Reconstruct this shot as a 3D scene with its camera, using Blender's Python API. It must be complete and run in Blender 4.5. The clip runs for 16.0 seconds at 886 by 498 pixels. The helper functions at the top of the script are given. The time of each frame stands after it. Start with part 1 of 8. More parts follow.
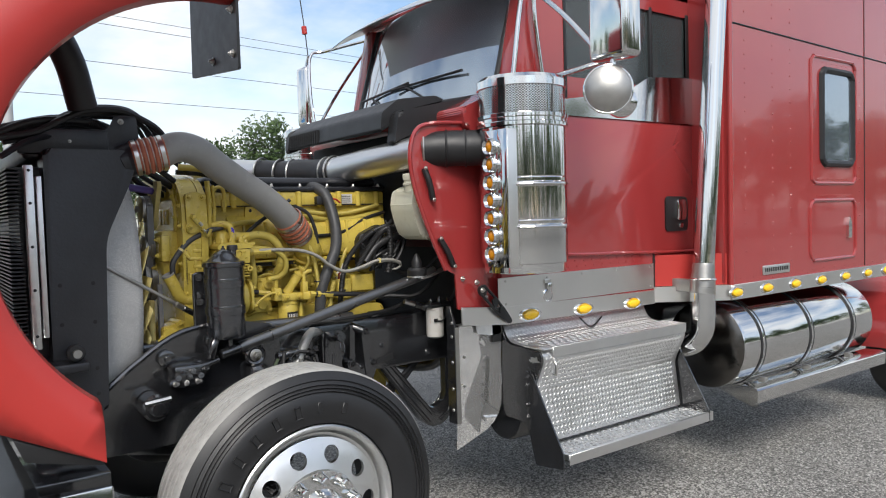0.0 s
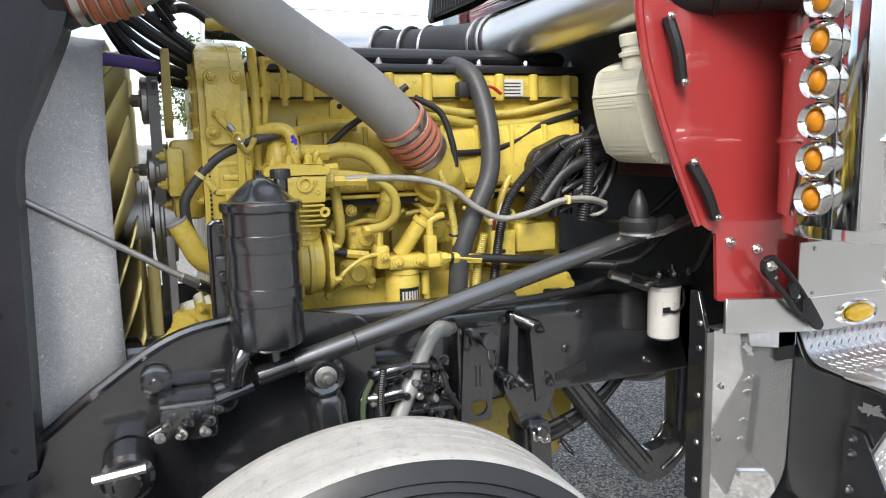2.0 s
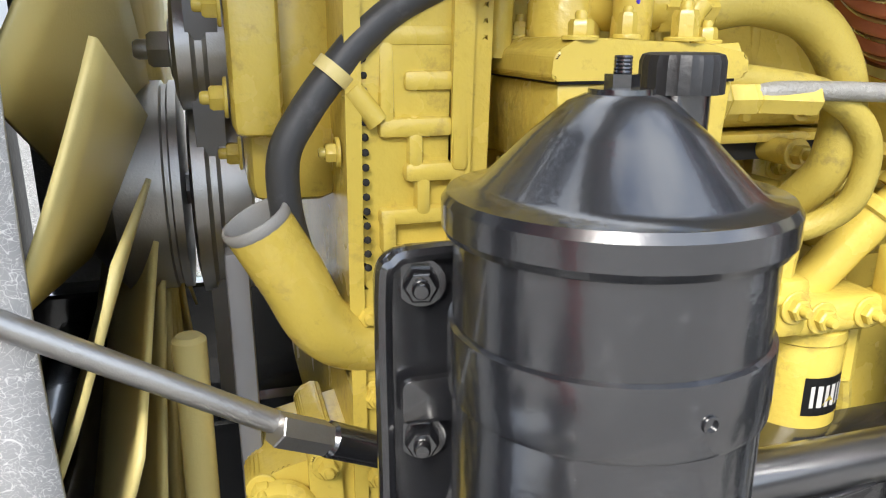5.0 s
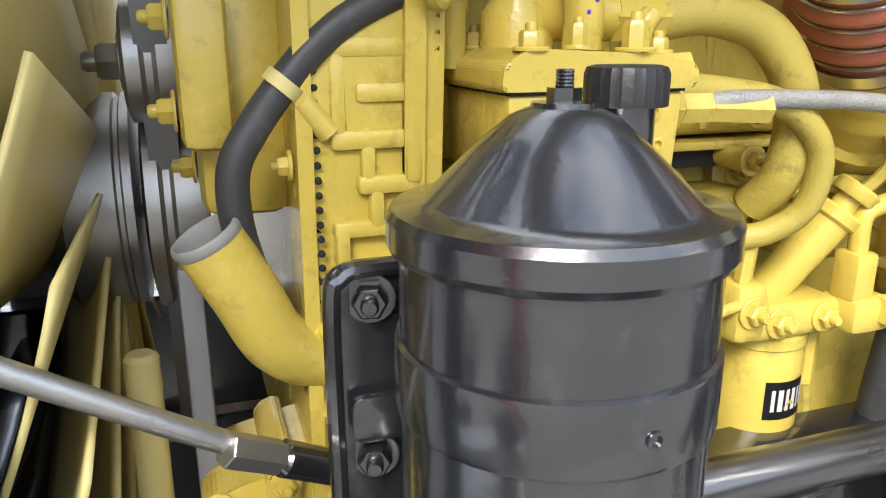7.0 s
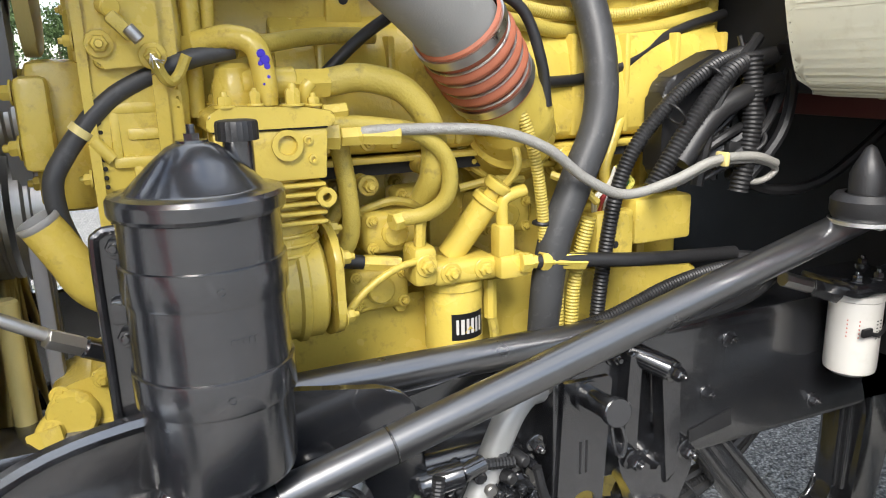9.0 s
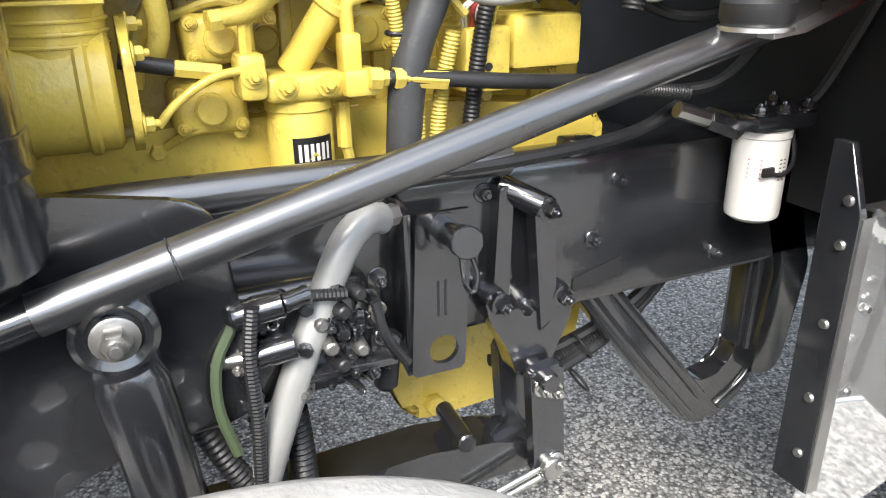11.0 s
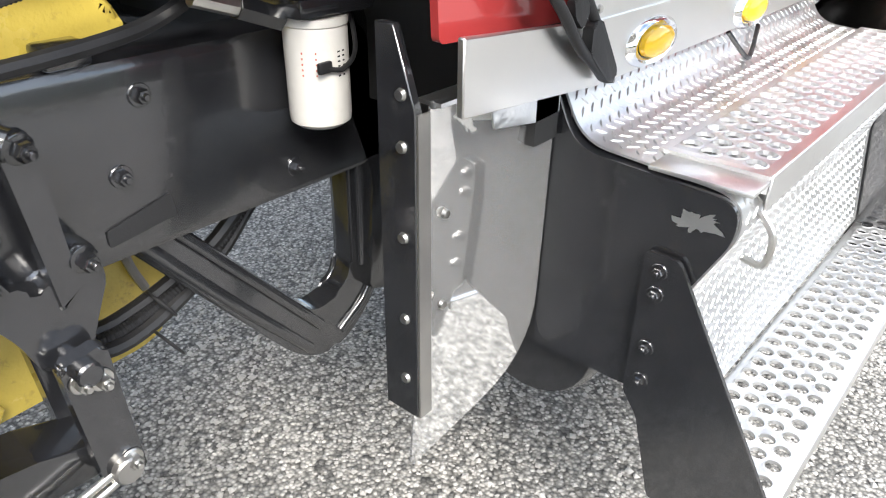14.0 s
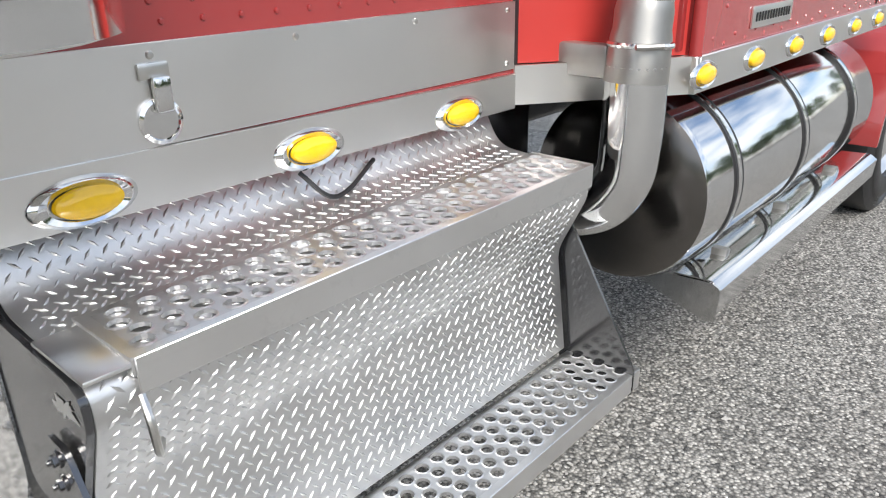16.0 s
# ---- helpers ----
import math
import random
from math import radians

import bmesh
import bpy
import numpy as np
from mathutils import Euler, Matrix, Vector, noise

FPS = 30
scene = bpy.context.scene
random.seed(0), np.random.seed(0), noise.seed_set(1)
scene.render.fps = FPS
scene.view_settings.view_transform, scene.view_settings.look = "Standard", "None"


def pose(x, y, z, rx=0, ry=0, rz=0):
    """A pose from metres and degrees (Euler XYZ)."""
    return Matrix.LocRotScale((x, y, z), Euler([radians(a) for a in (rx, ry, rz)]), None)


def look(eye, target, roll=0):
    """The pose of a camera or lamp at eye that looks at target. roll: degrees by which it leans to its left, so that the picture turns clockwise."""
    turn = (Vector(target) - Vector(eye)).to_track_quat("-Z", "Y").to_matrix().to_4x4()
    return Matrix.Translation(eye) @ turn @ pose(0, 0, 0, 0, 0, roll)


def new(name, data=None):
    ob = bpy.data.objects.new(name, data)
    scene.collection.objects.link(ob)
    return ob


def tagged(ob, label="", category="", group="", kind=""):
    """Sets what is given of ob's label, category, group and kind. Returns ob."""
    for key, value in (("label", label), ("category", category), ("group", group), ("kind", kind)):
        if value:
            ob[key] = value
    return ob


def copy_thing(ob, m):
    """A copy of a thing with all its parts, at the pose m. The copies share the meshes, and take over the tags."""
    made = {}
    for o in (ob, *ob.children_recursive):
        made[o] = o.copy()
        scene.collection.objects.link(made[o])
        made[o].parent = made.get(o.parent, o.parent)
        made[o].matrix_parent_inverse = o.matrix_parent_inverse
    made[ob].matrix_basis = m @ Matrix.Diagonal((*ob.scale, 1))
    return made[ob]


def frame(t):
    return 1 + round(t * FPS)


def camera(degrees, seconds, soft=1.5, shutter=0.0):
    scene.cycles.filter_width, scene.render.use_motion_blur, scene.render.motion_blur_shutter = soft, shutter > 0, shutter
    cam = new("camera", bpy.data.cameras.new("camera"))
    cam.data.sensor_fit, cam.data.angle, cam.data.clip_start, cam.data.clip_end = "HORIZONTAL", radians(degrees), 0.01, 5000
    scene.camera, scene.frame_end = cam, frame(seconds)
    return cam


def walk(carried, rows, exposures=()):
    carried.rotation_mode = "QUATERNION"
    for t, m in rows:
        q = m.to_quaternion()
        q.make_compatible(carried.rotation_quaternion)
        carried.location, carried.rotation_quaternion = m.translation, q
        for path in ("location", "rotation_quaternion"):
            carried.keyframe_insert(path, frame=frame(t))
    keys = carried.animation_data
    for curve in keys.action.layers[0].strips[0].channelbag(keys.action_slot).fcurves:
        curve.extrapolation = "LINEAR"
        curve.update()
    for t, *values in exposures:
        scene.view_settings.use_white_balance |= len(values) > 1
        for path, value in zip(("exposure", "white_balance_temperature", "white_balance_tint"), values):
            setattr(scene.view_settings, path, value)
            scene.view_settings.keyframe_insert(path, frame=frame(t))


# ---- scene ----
cam = camera(62.4, 16.0, soft=1.1)

PATH = [
    (0, (-1.644, -2.877, 1.67), (-0.465, -1.264, 1.579), -1.7),
    (0.5, (-1.37, -2.581, 1.675), (-0.284, -0.907, 1.545), -1.9),
    (1, (-1.147, -2.2, 1.675), (-0.171, -0.464, 1.493), -1.9),
    (1.5, (-0.9, -1.824, 1.657), (-0.05, -0.029, 1.418), -1.6),
    (2, (-0.766, -1.439, 1.633), (-0.051, 0.404, 1.33), -1.2),
    (2.5, (-0.72, -1.04, 1.646), (-0.152, 0.843, 1.288), -1.0),
    (3, (-0.664, -0.675, 1.623), (-0.207, 1.232, 1.234), -1.3),
    (3.5, (-0.689, -0.385, 1.592), (-0.305, 1.531, 1.169), -1.3),
    (4, (-0.745, -0.184, 1.581), (-0.271, 1.695, 1.089), -0.4),
    (4.2, (-0.754, -0.151, 1.578), (-0.248, 1.711, 1.053), 0.0),
    (6.3, (-0.736, -0.108, 1.581), (-0.157, 1.717, 1.004), 0.1),
    (6.5, (-0.737, -0.11, 1.581), (-0.149, 1.716, 1.014), 0.1),
    (7, (-0.731, -0.117, 1.583), (-0.114, 1.704, 1.032), -0.2),
    (7.5, (-0.709, -0.144, 1.598), (-0.051, 1.669, 1.069), -0.6),
    (8, (-0.691, -0.208, 1.613), (0.007, 1.598, 1.111), -1.0),
    (8.5, (-0.652, -0.363, 1.622), (0.08, 1.434, 1.136), -1.3),
    (9, (-0.615, -0.584, 1.625), (0.14, 1.2, 1.127), -1.5),
    (9.2, (-0.615, -0.641, 1.614), (0.149, 1.138, 1.112), -1.7),
    (11.3, (-0.341, -0.552, 1.448), (0.419, 1.118, 0.651), -0.7),
    (11.5, (-0.312, -0.507, 1.44), (0.474, 1.135, 0.612), -0.6),
    (12, (-0.251, -0.42, 1.423), (0.632, 1.139, 0.534), -0.4),
    (12.5, (-0.197, -0.4, 1.41), (0.814, 1.053, 0.481), -0.1),
    (13, (-0.146, -0.428, 1.414), (0.988, 0.91, 0.453), 0.2),
    (13.5, (-0.1, -0.476, 1.411), (1.142, 0.749, 0.433), 0.5),
    (14, (-0.065, -0.516, 1.401), (1.258, 0.619, 0.42), 0.6),
    (14.5, (-0.034, -0.581, 1.414), (1.342, 0.51, 0.455), 0.5),
    (14.8, (0.006, -0.657, 1.423), (1.397, 0.441, 0.496), 0.3),
    (15, (0.063, -0.725, 1.435), (1.461, 0.378, 0.523), 0.1),
    (15.5, (0.277, -0.939, 1.471), (1.666, 0.22, 0.62), -0.4),
    (16, (0.61, -1.068, 1.467), (1.982, 0.164, 0.693), -1.0),
]
EXPO = [(0, 0.62), (1.5, 1.06), (3.0, 1.74), (4.0, 1.82), (7.0, 1.82), (9.0, 1.62), (11.5, 2.2), (12.5, 2.3), (13.5, 2.08), (14.5, 1.68), (16.0, 1.08)]
walk(cam, [(t, look(eye, target, roll)) for t, eye, target, roll in PATH], exposures=EXPO)

# ---- light ----
world = bpy.data.worlds.new("world")
scene.world = world
world.use_nodes = True
wn, wl = world.node_tree.nodes, world.node_tree.links
sky = wn.new("ShaderNodeTexSky")
sky.sky_type, sky.sun_disc = "NISHITA", False
sky.sun_elevation, sky.sun_rotation = radians(43), radians(213)
# broken bright cloud over the whole sky
wc = wn.new("ShaderNodeTexCoord")
wmap = wn.new("ShaderNodeMapping")
wmap.inputs["Scale"].default_value = (1.0, 1.0, 2.6)
wno = wn.new("ShaderNodeTexNoise")
wno.inputs["Scale"].default_value, wno.inputs["Detail"].default_value = 2.3, 8.0
wno.inputs["Roughness"].default_value = 0.56
wr = wn.new("ShaderNodeValToRGB")
wr.color_ramp.elements[0].position, wr.color_ramp.elements[1].position = 0.39, 0.60
wmix = wn.new("ShaderNodeMix")
wmix.data_type = "RGBA"
wmix.inputs["B"].default_value = (5.6, 5.85, 6.2, 1)
wl.new(wc.outputs["Generated"], wmap.inputs["Vector"])
wl.new(wmap.outputs["Vector"], wno.inputs["Vector"])
wl.new(wno.outputs["Fac"], wr.inputs["Fac"])
wl.new(wr.outputs["Color"], wmix.inputs["Factor"])
wl.new(sky.outputs["Color"], wmix.inputs["A"])
wl.new(wmix.outputs["Result"], wn["Background"].inputs["Color"])
wn["Background"].inputs["Strength"].default_value = 0.12
sun = new("sun", bpy.data.lights.new("sun", "SUN"))
sun.data.energy, sun.data.angle, sun.data.color = 2.2, radians(28), (1.0, 0.96, 0.9)
sun.matrix_world = look((-5.5, -8.5, 9.6), (0, 0, 0))

# ---- materials ----


def mat(name, color, rough=0.5, metal=0.0, vary=0.12, scale=6.0, grain=0.0, grain_scale=400.0, coat=0.0, dirt=None, dirt_amount=0.0, streak=None, spec=0.5):
    """A surface with broad colour changes, wear stains and fine relief."""
    m = bpy.data.materials.new(name)
    m.use_nodes = True
    n, l = m.node_tree.nodes, m.node_tree.links
    p = n["Principled BSDF"]
    p.inputs["Roughness"].default_value, p.inputs["Metallic"].default_value = rough, metal
    p.inputs["Specular IOR Level"].default_value = spec
    p.inputs["Coat Weight"].default_value, p.inputs["Coat Roughness"].default_value = coat, 0.04
    tc = n.new("ShaderNodeTexCoord")
    src = tc.outputs["Object"]
    if streak:
        mp = n.new("ShaderNodeMapping")
        mp.inputs["Scale"].default_value = streak
        l.new(src, mp.inputs["Vector"])
        src = mp.outputs["Vector"]
    big = n.new("ShaderNodeTexNoise")
    big.inputs["Scale"].default_value, big.inputs["Detail"].default_value = scale, 5.0
    l.new(src, big.inputs["Vector"])
    a = n.new("ShaderNodeMix")
    a.data_type = "RGBA"
    a.inputs["A"].default_value = (*[c * (1 - vary) for c in color], 1)
    a.inputs["B"].default_value = (*[min(1, c * (1 + vary)) for c in color], 1)
    l.new(big.outputs["Fac"], a.inputs["Factor"])
    out = a.outputs["Result"]
    if dirt:
        dn = n.new("ShaderNodeTexNoise")
        dn.inputs["Scale"].default_value, dn.inputs["Detail"].default_value, dn.inputs["Roughness"].default_value = scale * 3.1, 9.0, 0.68
        l.new(tc.outputs["Object"], dn.inputs["Vector"])
        rp = n.new("ShaderNodeMapRange")
        rp.inputs["From Min"].default_value, rp.inputs["From Max"].default_value = 0.56, 0.72
        rp.inputs["To Max"].default_value = dirt_amount
        l.new(dn.outputs["Fac"], rp.inputs["Value"])
        b = n.new("ShaderNodeMix")
        b.data_type = "RGBA"
        b.inputs["B"].default_value = (*dirt, 1)
        l.new(out, b.inputs["A"])
        l.new(rp.outputs["Result"], b.inputs["Factor"])
        out = b.outputs["Result"]
    l.new(out, p.inputs["Base Color"])
    rr = n.new("ShaderNodeMapRange")
    rr.inputs["To Min"].default_value, rr.inputs["To Max"].default_value = max(0.02, rough * 0.72), min(1, rough * 1.28)
    l.new(big.outputs["Fac"], rr.inputs["Value"])
    l.new(rr.outputs["Result"], p.inputs["Roughness"])
    if grain:
        fn = n.new("ShaderNodeTexNoise")
        fn.inputs["Scale"].default_value, fn.inputs["Detail"].default_value = grain_scale, 3.0
        l.new(src, fn.inputs["Vector"])
        bp = n.new("ShaderNodeBump")
        bp.inputs["Strength"].default_value, bp.inputs["Distance"].default_value = grain, 0.002
        l.new(fn.outputs["Fac"], bp.inputs["Height"])
        l.new(bp.outputs["Normal"], p.inputs["Normal"])
        l.new(bp.outputs["Normal"], p.inputs["Coat Normal"])
    return m


def glass_mat(name, color, alpha_mix):
    m = bpy.data.materials.new(name)
    m.use_nodes = True
    p = m.node_tree.nodes["Principled BSDF"]
    p.inputs["Base Color"].default_value = (*color, 1)
    p.inputs["Roughness"].default_value, p.inputs["Transmission Weight"].default_value = 0.02, alpha_mix
    p.inputs["IOR"].default_value = 1.45
    return m


YELLOW = mat("engine_yellow", (0.59, 0.45, 0.085), 0.26, vary=0.14, scale=13, grain=0.45, grain_scale=110, coat=0.1, dirt=(0.27, 0.19, 0.06), dirt_amount=0.6)
BRAID = mat("braided_steel_hose", (0.36, 0.35, 0.32), 0.5, 0.35, vary=0.2, scale=60, grain=0.8, grain_scale=420)
HOSE_GREY = mat("scuffed_rubber_hose", (0.045, 0.046, 0.048), 0.5, vary=0.35, scale=14, grain=0.25, grain_scale=120, dirt=(0.13, 0.13, 0.13), dirt_amount=0.5)
YELLOW_HOSE = mat("overpainted_hose", (0.46, 0.36, 0.07), 0.5, vary=0.2, scale=14, grain=0.5, grain_scale=300, dirt=(0.12, 0.1, 0.05), dirt_amount=0.6)
CREAM = mat("cream_fan_paint", (0.66, 0.55, 0.22), 0.45, vary=0.1, scale=7, grain=0.15)
RED = mat("red_truck_paint", (0.31, 0.034, 0.034), 0.24, vary=0.06, scale=2.5, coat=1.0)
RED_MATT = mat("faded_red_paint", (0.42, 0.028, 0.022), 0.45, vary=0.1, scale=5, grain=0.1, coat=0.2)
BLACK = mat("gloss_black_frame_paint", (0.013, 0.0135, 0.0155), 0.2, vary=0.4, scale=11, grain=0.12, grain_scale=45, coat=0.7, spec=0.65, dirt=(0.04, 0.038, 0.035), dirt_amount=0.5)
BLACK.node_tree.nodes["Principled BSDF"].inputs["IOR"].default_value = 1.7
CAN_BLACK = mat("brushed_black_enamel", (0.010, 0.011, 0.014), 0.24, vary=0.3, scale=22, grain=0.05, grain_scale=260, coat=0.6, spec=0.75, dirt=(0.05, 0.05, 0.055), dirt_amount=0.55)
CAN_BLACK.node_tree.nodes["Principled BSDF"].inputs["IOR"].default_value = 1.75
TUBE_BLACK = mat("semi_gloss_black_tube", (0.018, 0.018, 0.019), 0.3, vary=0.3, scale=10, grain=0.06, grain_scale=60, coat=0.6, spec=1.0)
TUBE_BLACK.node_tree.nodes["Principled BSDF"].inputs["IOR"].default_value = 1.7
SHAFT = mat("grey_shaft_paint", (0.33, 0.33, 0.32), 0.38, 0.3, vary=0.2, scale=14, grain=0.2, grain_scale=90)
RUBBER = mat("black_rubber", (0.014, 0.014, 0.015), 0.46, vary=0.3, scale=20, grain=0.2, grain_scale=250)
SIDEWALL = mat("tyre_sidewall", (0.014, 0.014, 0.015), 0.42, vary=0.3, scale=9, grain=0.15)
TREAD = mat("worn_tyre_tread", (0.34, 0.335, 0.32), 0.85, vary=0.25, scale=22, grain=0.7, grain_scale=120, dirt=(0.1, 0.1, 0.1), dirt_amount=0.5)
CHROME = mat("polished_stainless", (0.72, 0.72, 0.71), 0.09, 1.0, vary=0.05, scale=5)
SATIN = mat("brushed_stainless", (0.80, 0.79, 0.765), 0.33, 1.0, vary=0.06, scale=5, grain=0.04, grain_scale=90)
ALU = mat("polished_aluminium", (0.78, 0.78, 0.77), 0.34, 1.0, vary=0.08, scale=6, dirt=(0.5, 0.5, 0.5), dirt_amount=0.3)
TREADPLATE = mat("aluminium_tread_plate", (0.68, 0.68, 0.675), 0.42, 1.0, vary=0.16, scale=9, grain=0.2, grain_scale=60, dirt=(0.42, 0.42, 0.42), dirt_amount=0.4)
PIPE_GREY = mat("grey_coated_pipe", (0.27, 0.265, 0.25), 0.55, vary=0.16, scale=12, grain=0.2, dirt=(0.45, 0.44, 0.42), dirt_amount=0.25)
ALU_PIPE = mat("bare_aluminium_pipe", (0.70, 0.69, 0.67), 0.33, 1.0, vary=0.08, scale=8, grain=0.15)
SILICONE = mat("orange_silicone_hose", (0.40, 0.125, 0.065), 0.5, vary=0.2, scale=16, grain=0.2)
SHROUD = mat("fibre_shroud", (0.40, 0.398, 0.39), 0.5, vary=0.25, scale=6, grain=0.4, grain_scale=60)
RAD_BLACK = mat("radiator_black", (0.021, 0.022, 0.026), 0.36, vary=0.35, scale=10, grain=0.4, grain_scale=90)
STEEL = mat("bare_steel", (0.40, 0.39, 0.37), 0.36, 0.9, vary=0.2, scale=20, grain=0.15)
ZINC = mat("zinc_fitting", (0.62, 0.61, 0.58), 0.3, 1.0, vary=0.15, scale=30)
AMBER_DEEP = mat("deep_amber_lens", (0.62, 0.24, 0.01), 0.12, vary=0.15, scale=60, coat=0.8)
AMBER = mat("amber_lens", (0.92, 0.54, 0.012), 0.15, vary=0.12, scale=60, coat=0.6)
WHITE = mat("white_filter_paint", (0.58, 0.565, 0.53), 0.35, vary=0.06, scale=9, dirt=(0.4, 0.37, 0.33), dirt_amount=0.3)
BOTTLE = mat("milky_plastic", (0.66, 0.65, 0.52), 0.4, vary=0.08, scale=7, dirt=(0.4, 0.36, 0.22), dirt_amount=0.3)
PURPLE = mat("violet_hose", (0.13, 0.09, 0.35), 0.5)
BLUE_DAB = mat("blue_marker_paint", (0.05, 0.03, 0.5), 0.5)
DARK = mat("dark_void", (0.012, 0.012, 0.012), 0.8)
INTERIOR = mat("dark_cab_trim", (0.05, 0.045, 0.042), 0.7, vary=0.3)
SHEET = mat("hazy_mirror_stainless", (0.88, 0.88, 0.87), 0.05, 0.9, vary=0.05, scale=4, dirt=(0.6, 0.6, 0.6), dirt_amount=0.3)
FOIL = mat("crinkled_foil", (0.75, 0.75, 0.74), 0.3, 1.0, vary=0.2, scale=40, grain=1.0, grain_scale=60)
GLASS = glass_mat("tinted_glass", (0.16, 0.19, 0.2), 0.75)
BARK = mat("bark", (0.12, 0.09, 0.065), 0.9, vary=0.3, scale=5, grain=0.8, grain_scale=30)
LEAF = mat("foliage", (0.055, 0.095, 0.025), 0.6, vary=0.45, scale=0.7)
# glass fibres that show through the shroud's worn face
_n, _l = SHROUD.node_tree.nodes, SHROUD.node_tree.links
_p = _n["Principled BSDF"]
_src = _p.inputs["Base Color"].links[0].from_socket
_tc = _n.new("ShaderNodeTexCoord")
for _sc, _wd in ((26, 0.006), (37, 0.007), (49, 0.008), (66, 0.009), (85, 0.012)):
    _f = _n.new("ShaderNodeTexNoise")
    _f.inputs["Scale"].default_value, _f.inputs["Detail"].default_value, _f.inputs["Distortion"].default_value = _sc, 1.0, 2.2
    _s = _n.new("ShaderNodeMath")
    _s.operation = "SUBTRACT"
    _s.inputs[1].default_value = 0.5
    _a = _n.new("ShaderNodeMath")
    _a.operation = "ABSOLUTE"
    _r = _n.new("ShaderNodeMapRange")
    _r.inputs["From Min"].default_value, _r.inputs["From Max"].default_value = 0.0, _wd
    _r.inputs["To Min"].default_value, _r.inputs["To Max"].default_value = 0.95, 0.0
    _m = _n.new("ShaderNodeMix")
    _m.data_type = "RGBA"
    _m.inputs["B"].default_value = (0.80, 0.79, 0.76, 1)
    _l.new(_tc.outputs["Object"], _f.inputs["Vector"])
    _l.new(_f.outputs["Fac"], _s.inputs[0])
    _l.new(_s.outputs["Value"], _a.inputs[0])
    _l.new(_a.outputs["Value"], _r.inputs["Value"])
    _l.new(_r.outputs["Result"], _m.inputs["Factor"])
    _l.new(_src, _m.inputs["A"])
    _src = _m.outputs["Result"]
_l.new(_src, _p.inputs["Base Color"])
GALV = mat("galvanised_grey", (0.42, 0.42, 0.42), 0.5, 0.3, vary=0.12)

# ---- builders ----


def thing(name, label, category, base=(0, 0, 0), group="", kind=""):
    ob = new(name)
    ob.location = base
    ob.empty_display_size = 0.1
    return tagged(ob, label, category, group, kind)


def finish(name, bm, material, angle=38):
    bmesh.ops.recalc_face_normals(bm, faces=bm.faces[:])
    me = bpy.data.meshes.new(name)
    bm.to_mesh(me)
    bm.free()
    me.polygons.foreach_set("use_smooth", [True] * len(me.polygons))
    me.set_sharp_from_angle(angle=radians(angle))
    me.materials.append(material)
    return me


def part(name, bm, material, parent, label="", angle=38):
    me = bm if isinstance(bm, bpy.types.Mesh) else finish(name, bm, material, angle)
    ob = new(name, me)
    ob.parent = parent
    if parent.type == "EMPTY":
        ob.matrix_parent_inverse = Matrix.Translation(parent.location).inverted()
    return tagged(ob, label)


def solo(name, bm, material, label, category, group="", kind="", angle=38):
    return tagged(new(name, finish(name, bm, material, angle)), label, category, group, kind)


def B():
    return bmesh.new()


def box(bm, x0, x1, y0, y1, z0, z1, bev=0.0, seg=2, m=None):
    v = bmesh.ops.create_cube(bm, size=1)["verts"]
    for p in v:
        p.co = Vector(((x0 + x1) / 2 + p.co.x * (x1 - x0), (y0 + y1) / 2 + p.co.y * (y1 - y0), (z0 + z1) / 2 + p.co.z * (z1 - z0)))
        if m is not None:
            p.co = m @ p.co
    if bev:
        e = list({e for p in v for e in p.link_edges})
        bmesh.ops.bevel(bm, geom=e, offset=bev, segments=seg, affect="EDGES", profile=0.5)
    return bm


def axes(d):
    d = Vector(d).normalized()
    a = d.cross(Vector((0, 0, 1)) if abs(d.z) < 0.9 else Vector((1, 0, 0))).normalized()
    return d, a, d.cross(a)


def lathe(bm, prof, origin, axis, n=28, closed=False):
    """Turns (radius, height) pairs about an axis."""
    d, a, b = axes(axis)
    o = Vector(origin)
    rings = []
    for r, h in prof:
        if r < 1e-6:
            rings.append([bm.verts.new(o + d * h)])
        else:
            rings.append([bm.verts.new(o + d * h + (a * math.cos(2 * math.pi * i / n) + b * math.sin(2 * math.pi * i / n)) * r) for i in range(n)])
    pairs = list(zip(rings, rings[1:])) + ([(rings[-1], rings[0])] if closed else [])
    for u, w in pairs:
        for i in range(n):
            j = (i + 1) % n
            if len(u) == 1 and len(w) == 1:
                continue
            if len(u) == 1:
                bm.faces.new((u[0], w[i], w[j]))
            elif len(w) == 1:
                bm.faces.new((u[i], u[j], w[0]))
            else:
                bm.faces.new((u[i], u[j], w[j], w[i]))
    return bm


def cyl(bm, p0, p1, r0, r1=None, n=18, bev=0.0):
    p0, p1 = Vector(p0), Vector(p1)
    h = (p1 - p0).length
    r1 = r0 if r1 is None else r1
    c = min(bev, r0 * 0.6, r1 * 0.6, h * 0.4)
    prof = [(0, 0), (r0 - c, 0), (r0, c), (r1, h - c), (r1 - c, h), (0, h)] if c else [(0, 0), (r0, 0), (r1, h), (0, h)]
    return lathe(bm, prof, p0, p1 - p0, n)


